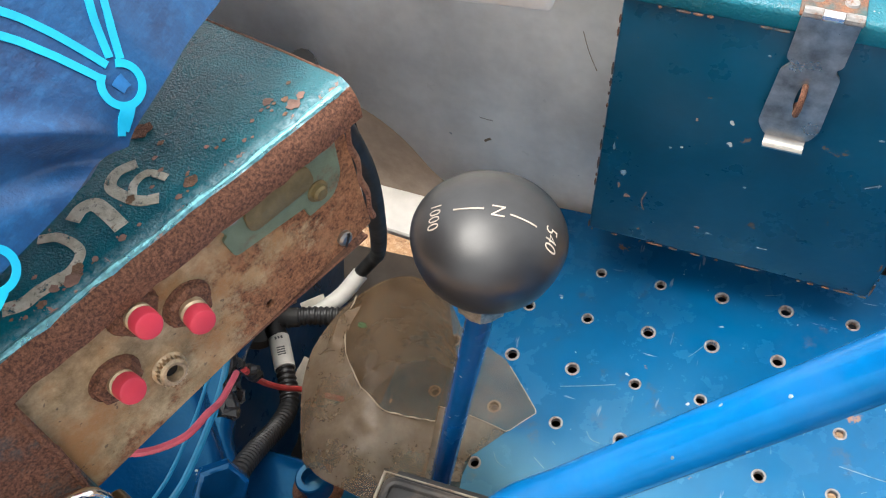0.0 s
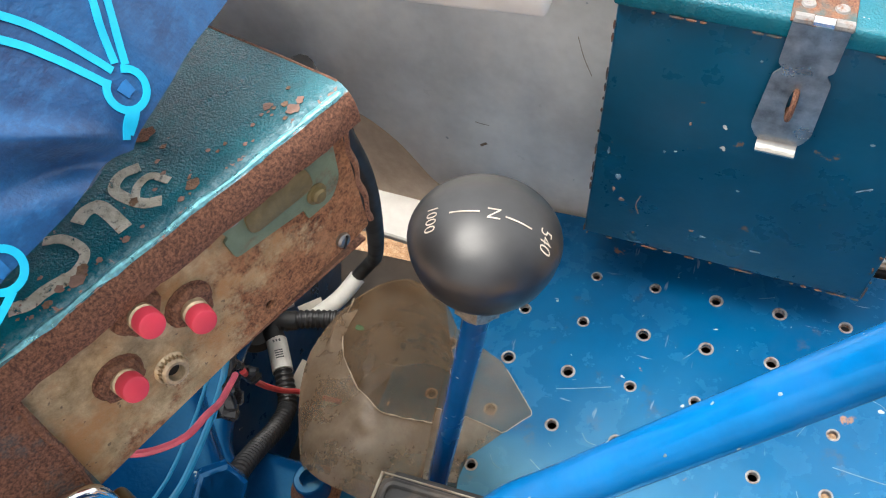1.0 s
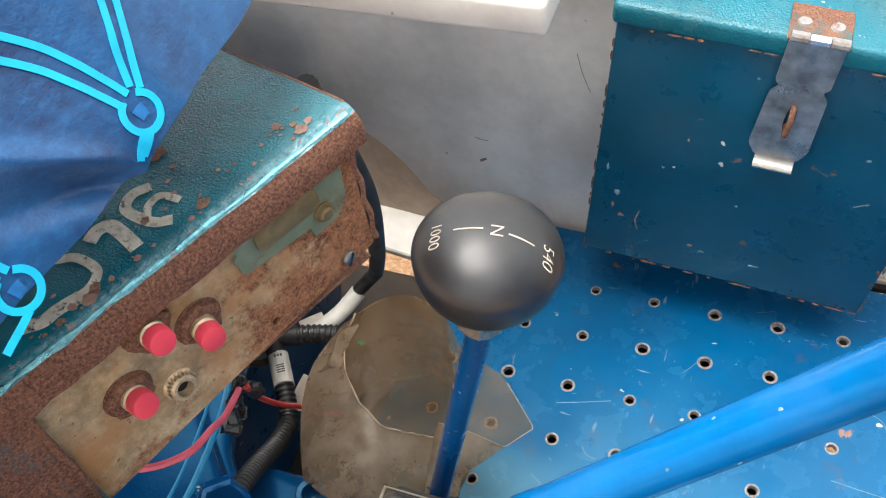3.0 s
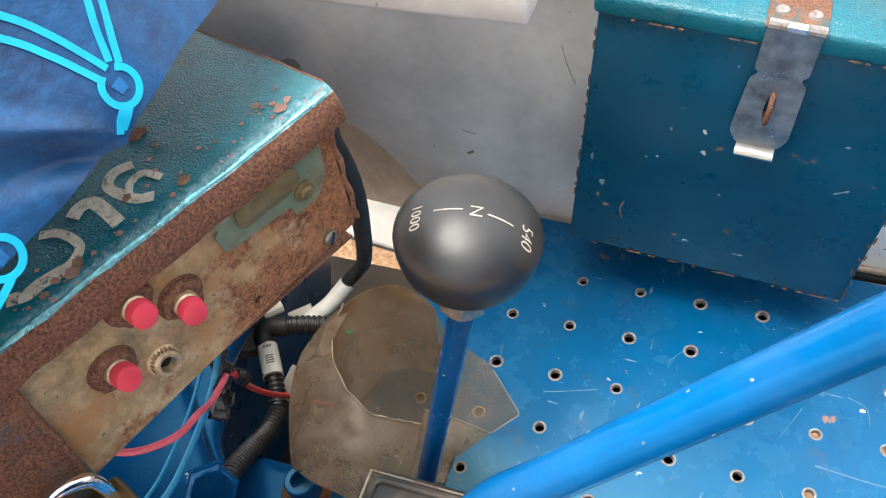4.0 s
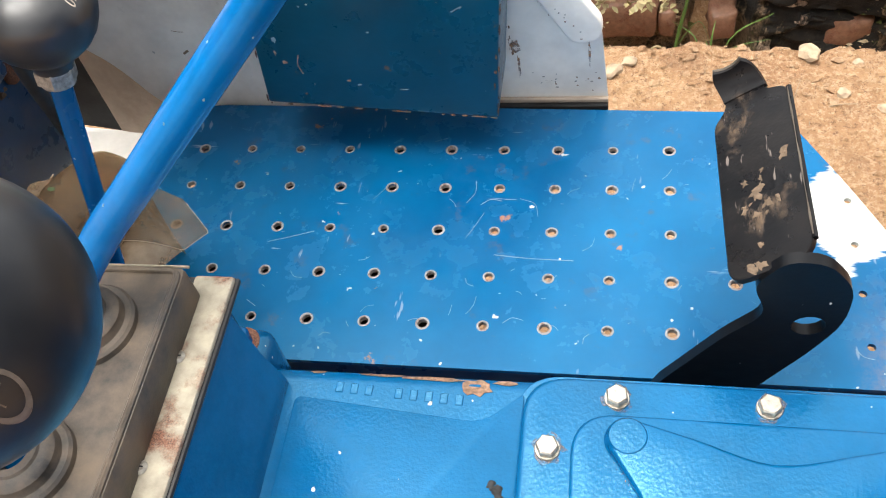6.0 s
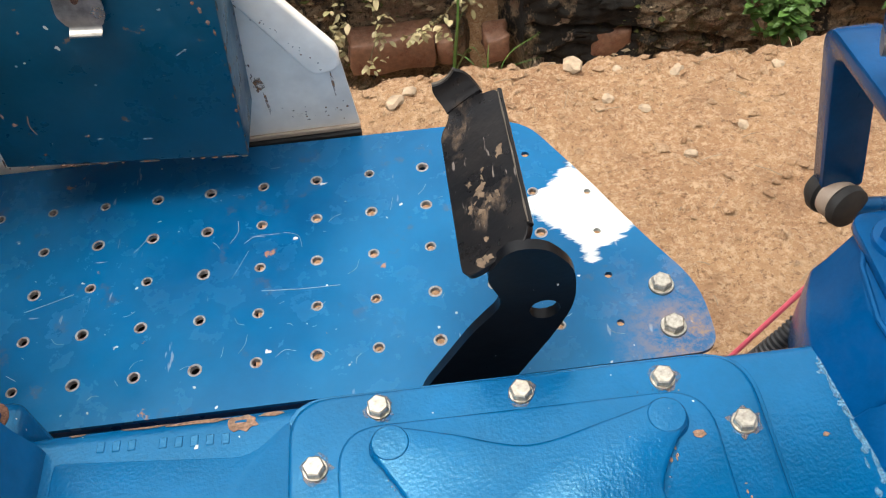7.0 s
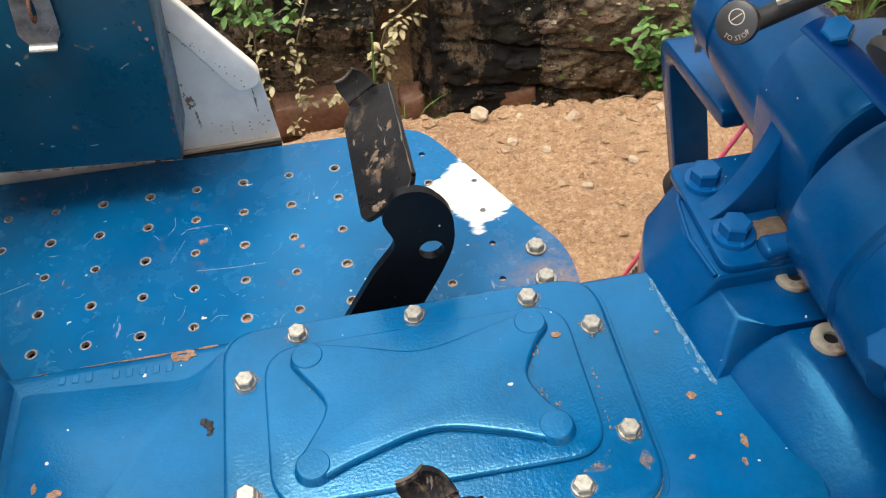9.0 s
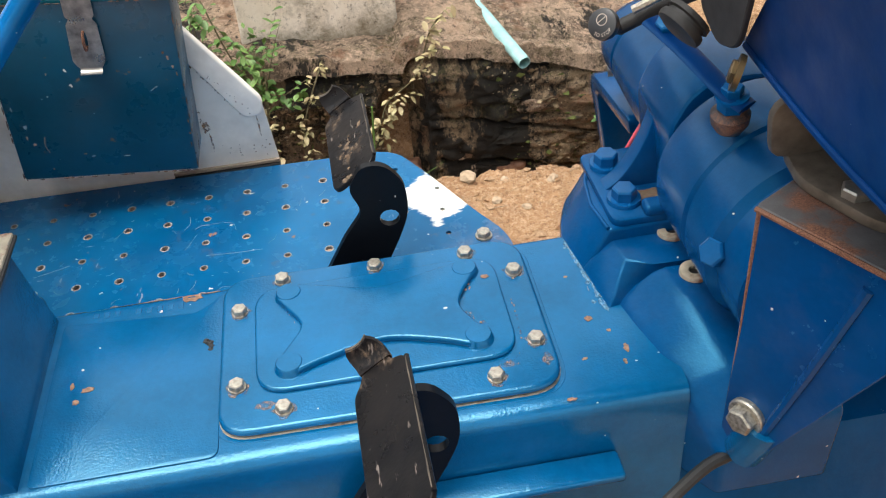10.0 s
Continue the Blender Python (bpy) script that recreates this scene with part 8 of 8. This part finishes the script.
# ---- side bracket and dash overhead ----
def build_bracket():
    t = thing("gusset_bracket", "blue steel gusset bracket with rusty edges bolted to the housing", "bracket", (0.82, -0.58, 0.08))
    o, h = Vector((0.8065, -0.5575, 0.0)), Vector((0.5, -0.87, 0.0)).normalized()
    fr = Matrix((h, Vector((0, 0, 1)), h.cross(Vector((0, 0, 1))))).transposed().to_4x4()
    fr.translation = o
    web = rounded([(0.0, 0.072), (0.030, 0.060), (0.055, 0.110), (0.14, 0.30), (0.14, 0.316), (-0.004, 0.317)], [0.01, 0.012, 0.01, 0.004, 0.003, 0.003], 4)
    part("web", prism(web, -0.0025, 0.0025, 0.001, 1, fr), M_blue, t)
    part("pressed_rib", sweep([fr @ Vector((0.036, 0.10, 0.002)), fr @ Vector((0.062, 0.20, 0.003)), fr @ Vector((0.085, 0.300, 0.002))], 0.0045, 8), M_blue, t)
    top = prism(rounded([(-0.006, -0.05), (0.15, -0.05), (0.15, 0.003), (-0.006, 0.003)], 0.004, 2), 0.3165, 0.3205, 0.001, 1, fr @ Matrix(((1, 0, 0, 0), (0, 0, 1, 0), (0, 1, 0, 0), (0, 0, 0, 1))))
    part("top_flange", top, M_flange, t, "dusty rust-edged top flange")
    part("rust_edge", sweep([fr @ Vector((-0.005, 0.318, 0.004)), fr @ Vector((0.145, 0.318, 0.004))], 0.0022, 6), M_rust, t)
    part("rust_edge", sweep([fr @ Vector((-0.003, 0.316, 0.002)), fr @ Vector((0.0, 0.20, 0.002)), fr @ Vector((0.0, 0.11, 0.002))], lambda u: 0.0018 * (1.1 - u), 6), M_rust, t)
    hb = join(hexagon(0.0125, 0.004, 0.015), lathe([(0, 0.0055), (0.0155, 0.0055), (0.0165, 0.004), (0.0165, 0), (0, 0)], None, 22))
    hb.transform(axis_pose(fr @ Vector((0.022, 0.118, 0.0025)), fr.to_3x3() @ Vector((0, 0, 1))))
    part("bolt", hb, M_zinc, t, "bright zinc hexagon bolt", sharp=20)
    foot = sweep([Vector((0.83, -0.54, 0.05)), Vector((0.822, -0.575, 0.07)), Vector((0.828, -0.585, 0.112))], 0.018, 12)
    part("stud_boss", foot, M_cast, t)
    # steel arm plate lying on the flange
    pl = rounded([(0.835, -0.545), (0.842, -0.50), (0.93, -0.47), (0.96, -0.56), (0.90, -0.62), (0.862, -0.605)], 0.012, 3)
    arm = part("arm_plate", prism(pl, 0.3215, 0.331, 0.002, 2), M_dustysteel, t, "dusty grey steel arm plate")
    b2 = hexagon(0.0105, 0.0, 0.007)
    b2.transform(Matrix.Translation((0.862, -0.572, 0.331)))
    part("bolt", b2, M_steel, arm, sharp=20)
    up = prism(rounded([(0.826, 0.33), (0.89, 0.33), (0.93, 0.395), (0.850, 0.392), (0.820, 0.372)], 0.012, 3), 0, 0.008, 0.002, 2, Matrix(((1, 0, 0, 0), (0, 0, -1, -0.510), (0, 1, 0, 0), (0, 0, 0, 1))))
    part("upright", up, M_dustysteel, arm, "dusty grey steel upright")
    part("pin", sweep([Vector((0.852, -0.50, 0.372)), Vector((0.862, -0.548, 0.366))], 0.0065, 12), M_zinc, arm)

    t.location += Vector((0.021, 0.026, -0.031))


build_bracket()


# Tractor blue darkened: the hood's shade is put into the colour.
M_shade_hood = enamel("shaded_hood_blue", (0.0002, 0.024, 0.115), 0.42, 0.72, dust=0.05, gloss=0.14, tint=SHEEN, lumps=0.10)
M_bossrust = rusty("grease_dark_rust", (0.03, 0.03, 0.035), 0.52, 40)


def build_dash():
    t = thing("console_hood", "glossy blue hood of the instrument console overhanging the steering gear", "console", (1.0, -0.6, 0.3))

    def shell(u, v):
        # v rises from the lower lip, u runs from the far end to the near end; the face leans back over the driver
        # Unseen height is added above the lip to shade the gearbox.
        s = v * 2.4
        z = 0.392 + 0.22 * s - 0.006 * math.sin(u * 6.0)
        x = 0.818 - 0.07 * min(s, 1.25) + 0.05 * max(0.0, u - 0.5) + 0.012 * math.sin(min(s, 1.0) * 3.14) + 0.10 * max(0.0, s - 1.5) ** 2
        return (x, -0.485 - 0.16 * min(s, 1.0) - 0.45 * u + (0.11 * min(1.0, max(0.0, s - 1.0)) * (2 * u - 1) if s > 1 else 0.0) * -1, z)
    part("hood", surface(shell, 40, 48, 0.003), M_shade_hood, t)
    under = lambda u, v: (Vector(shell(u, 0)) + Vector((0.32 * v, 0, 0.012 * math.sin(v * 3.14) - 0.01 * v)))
    part("underside", surface(under, 30, 10, 0.003), M_shade_hood, t)
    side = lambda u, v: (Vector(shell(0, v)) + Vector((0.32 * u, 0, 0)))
    part("side_sheet", surface(side, 12, 12, 0.003), M_shade_hood, t)
    part("lower_lip", sweep([Vector(shell(k / 20, 0)) for k in range(21)], 0.0028, 10), M_shade_hood, t)
    # dark mounting plate under the hood's far corner
    plate = rounded([(-0.425, 0.470), (-0.520, 0.470), (-0.508, 0.402), (-0.478, 0.392), (-0.446, 0.404)], [0.004, 0.004, 0.012, 0.008, 0.008], 4)
    part("mounting_plate", prism(plate, 0.800, 0.8045, 0.001, 1, Matrix(((0, 0, 1, 0), (1, 0, 0, 0), (0, 1, 0, 0), (0, 0, 0, 1)))), M_grime_shade, t, "black mounting plate")
    gm = axis_pose((0.791, -0.437, 0.386), (-0.771, -0.226, -0.596)) @ Matrix.Diagonal((0.84, 0.84, 1, 1))
    part("grommet", lathe([(0.0, 0.004), (0.014, 0.005), (0.0215, 0.003), (0.0225, 0.0), (0.0215, -0.003), (0.0185, -0.0035), (0.0185, -0.006), (0.0215, -0.007), (0.0205, -0.011), (0, -0.012)], gm, 30), M_rubber, t, "dark layered grommet")
    part("edge_bolt", (lambda g: (g.transform(axis_pose((0.806, -0.507, 0.384), (-0.86, 0.46, 0.22))), g)[1])(join(hexagon(0.0085, 0.003, 0.0075), lathe([(0, 0.004), (0.0125, 0.004), (0.0125, 0), (0, 0)], None, 20))), M_brass, t, "tarnished bolt at the hood's edge", sharp=20)
    strut = spline([(0.812, -0.325, 0.336), (0.828, -0.362, 0.325), (0.846, -0.404, 0.309), (0.858, -0.425, 0.302)], 5)
    part("link_plate", sweep(strut, 0.011, 12, flat=0.28, up=(0.9, 0.35, 0.0)), M_shade_hood, t, "flat blue link bar")
    part("link_bolt", (lambda g: (g.transform(axis_pose((0.822, -0.338, 0.334), (-0.35, -0.3, 0.9))), g)[1])(hexagon(0.0095, 0, 0.009)), M_bluebolt, t, sharp=20)
    # unseen block added to shade the steering gear, reaching back from the engine cover
    top = prism(rounded([(-0.68, 0.64), (-0.70, 0.80), (-0.62, 0.88), (-0.20, 0.88), (-0.06, 0.80), (-0.06, 0.64)], [0.02, 0.06, 0.06, 0.06, 0.06, 0.02], 4), 0.75, 1.14, 0.01, 2, Matrix(((0, 0, 1, 0), (1, 0, 0, 0), (0, 1, 0, 0), (0, 0, 0, 1))))
    part("shade_top", top, M_shade_hood, t, "unseen blue block added above the steering gear for shade")
    # unseen engine cover added behind the console to shade the steering end
    bon = prism(rounded([(-0.80, 0.25), (-0.80, 0.74), (-0.66, 0.86), (-0.34, 0.86), (-0.20, 0.74), (-0.20, 0.25)], [0.02, 0.08, 0.1, 0.1, 0.08, 0.02], 5), 1.10, 2.4, 0.02, 2, Matrix(((0, 0, 1, 0), (1, 0, 0, 0), (0, 1, 0, 0), (0, 0, 0, 1))))
    part("unseen_bonnet", bon, M_blue, t, "unseen blue engine cover added for shade")
    # link with nuts under the hood
    m = axis_pose((0.852, -0.410, 0.292), (-0.10, -0.10, 0.98)) @ Matrix.Diagonal((0.72, 0.72, 0.8, 1))
    part("link_boss", lathe([(0, -0.024), (0.018, -0.024), (0.025, -0.014), (0.026, -0.004), (0.018, 0.002), (0, 0.002)], m @ Matrix.Diagonal((0.86, 0.86, 1, 1)), 24), M_bossrust, t, "rusty link boss")
    n = join(hexagon(0.0155, 0.0, 0.012), lathe([(0.014, 0.012), (0.019, 0.013), (0.019, 0.017), (0.012, 0.018)], None, 20), hexagon(0.0125, 0.018, 0.028))
    n.transform(m @ Matrix.Translation((0, 0, 0.002)))
    part("lock_nut", n, M_bluebolt, t, sharp=20)


build_dash()


def build_stop_knob():
    c = Vector((0.782, -0.291, 0.320))
    ax = Vector((-0.62, -0.55, 0.45)).normalized()
    t = thing("stop_knob", "round black pull knob lettered STOP on a cable", "pull knob", tuple(c))
    m = axis_pose(c, ax, (0.72, -0.7, 0.1)) @ Matrix.Diagonal((0.89, 0.89, 0.95, 1))
    k = part("knob", lathe([(0.0, -0.008), (0.008, -0.008), (0.0150, -0.004), (0.0160, 0.0), (0.0152, 0.004), (0.0110, 0.0056), (0.0, 0.0058)], m, 36), M_knob, t)
    place = lambda x, y, h: m @ Vector((x, y, 0.0061 - 0.0006 * ((x * x + y * y) / 0.00014) + h))
    part("marking", letters("TO STOP", 0.0050, lambda x, y, h: place((0.0112 - y) * math.sin(x / 0.0112 + 0.35), -(0.0112 - y) * math.cos(x / 0.0112 + 0.35), h)), M_mark, k)
    ring = [(0.0055 * math.cos(a), 0.004 + 0.0055 * math.sin(a)) for a in [2 * math.pi * i / 18 for i in range(19)]]
    part("symbol_ring", stroke(ring, 0.0007, 0.0003, place, 2), M_mark, k)
    part("symbol_bar", stroke([(-0.003, 0.001), (0.0, 0.004), (0.003, 0.007)], 0.0007, 0.0003, place), M_mark, k)
    part("shaft", sweep([c - ax * 0.006, c - ax * 0.03, Vector((0.84, -0.28, 0.325)), Vector((0.96, -0.30, 0.37))], 0.007, 12), M_rubber, t, "black sleeve behind the knob")
    part("plunger_tip", sweep([c - ax * 0.012 + Vector((0.02, 0, 0.012)), c - ax * 0.012 + Vector((0.05, -0.01, 0.03))], 0.004, 8), M_zinc, t)


build_stop_knob()
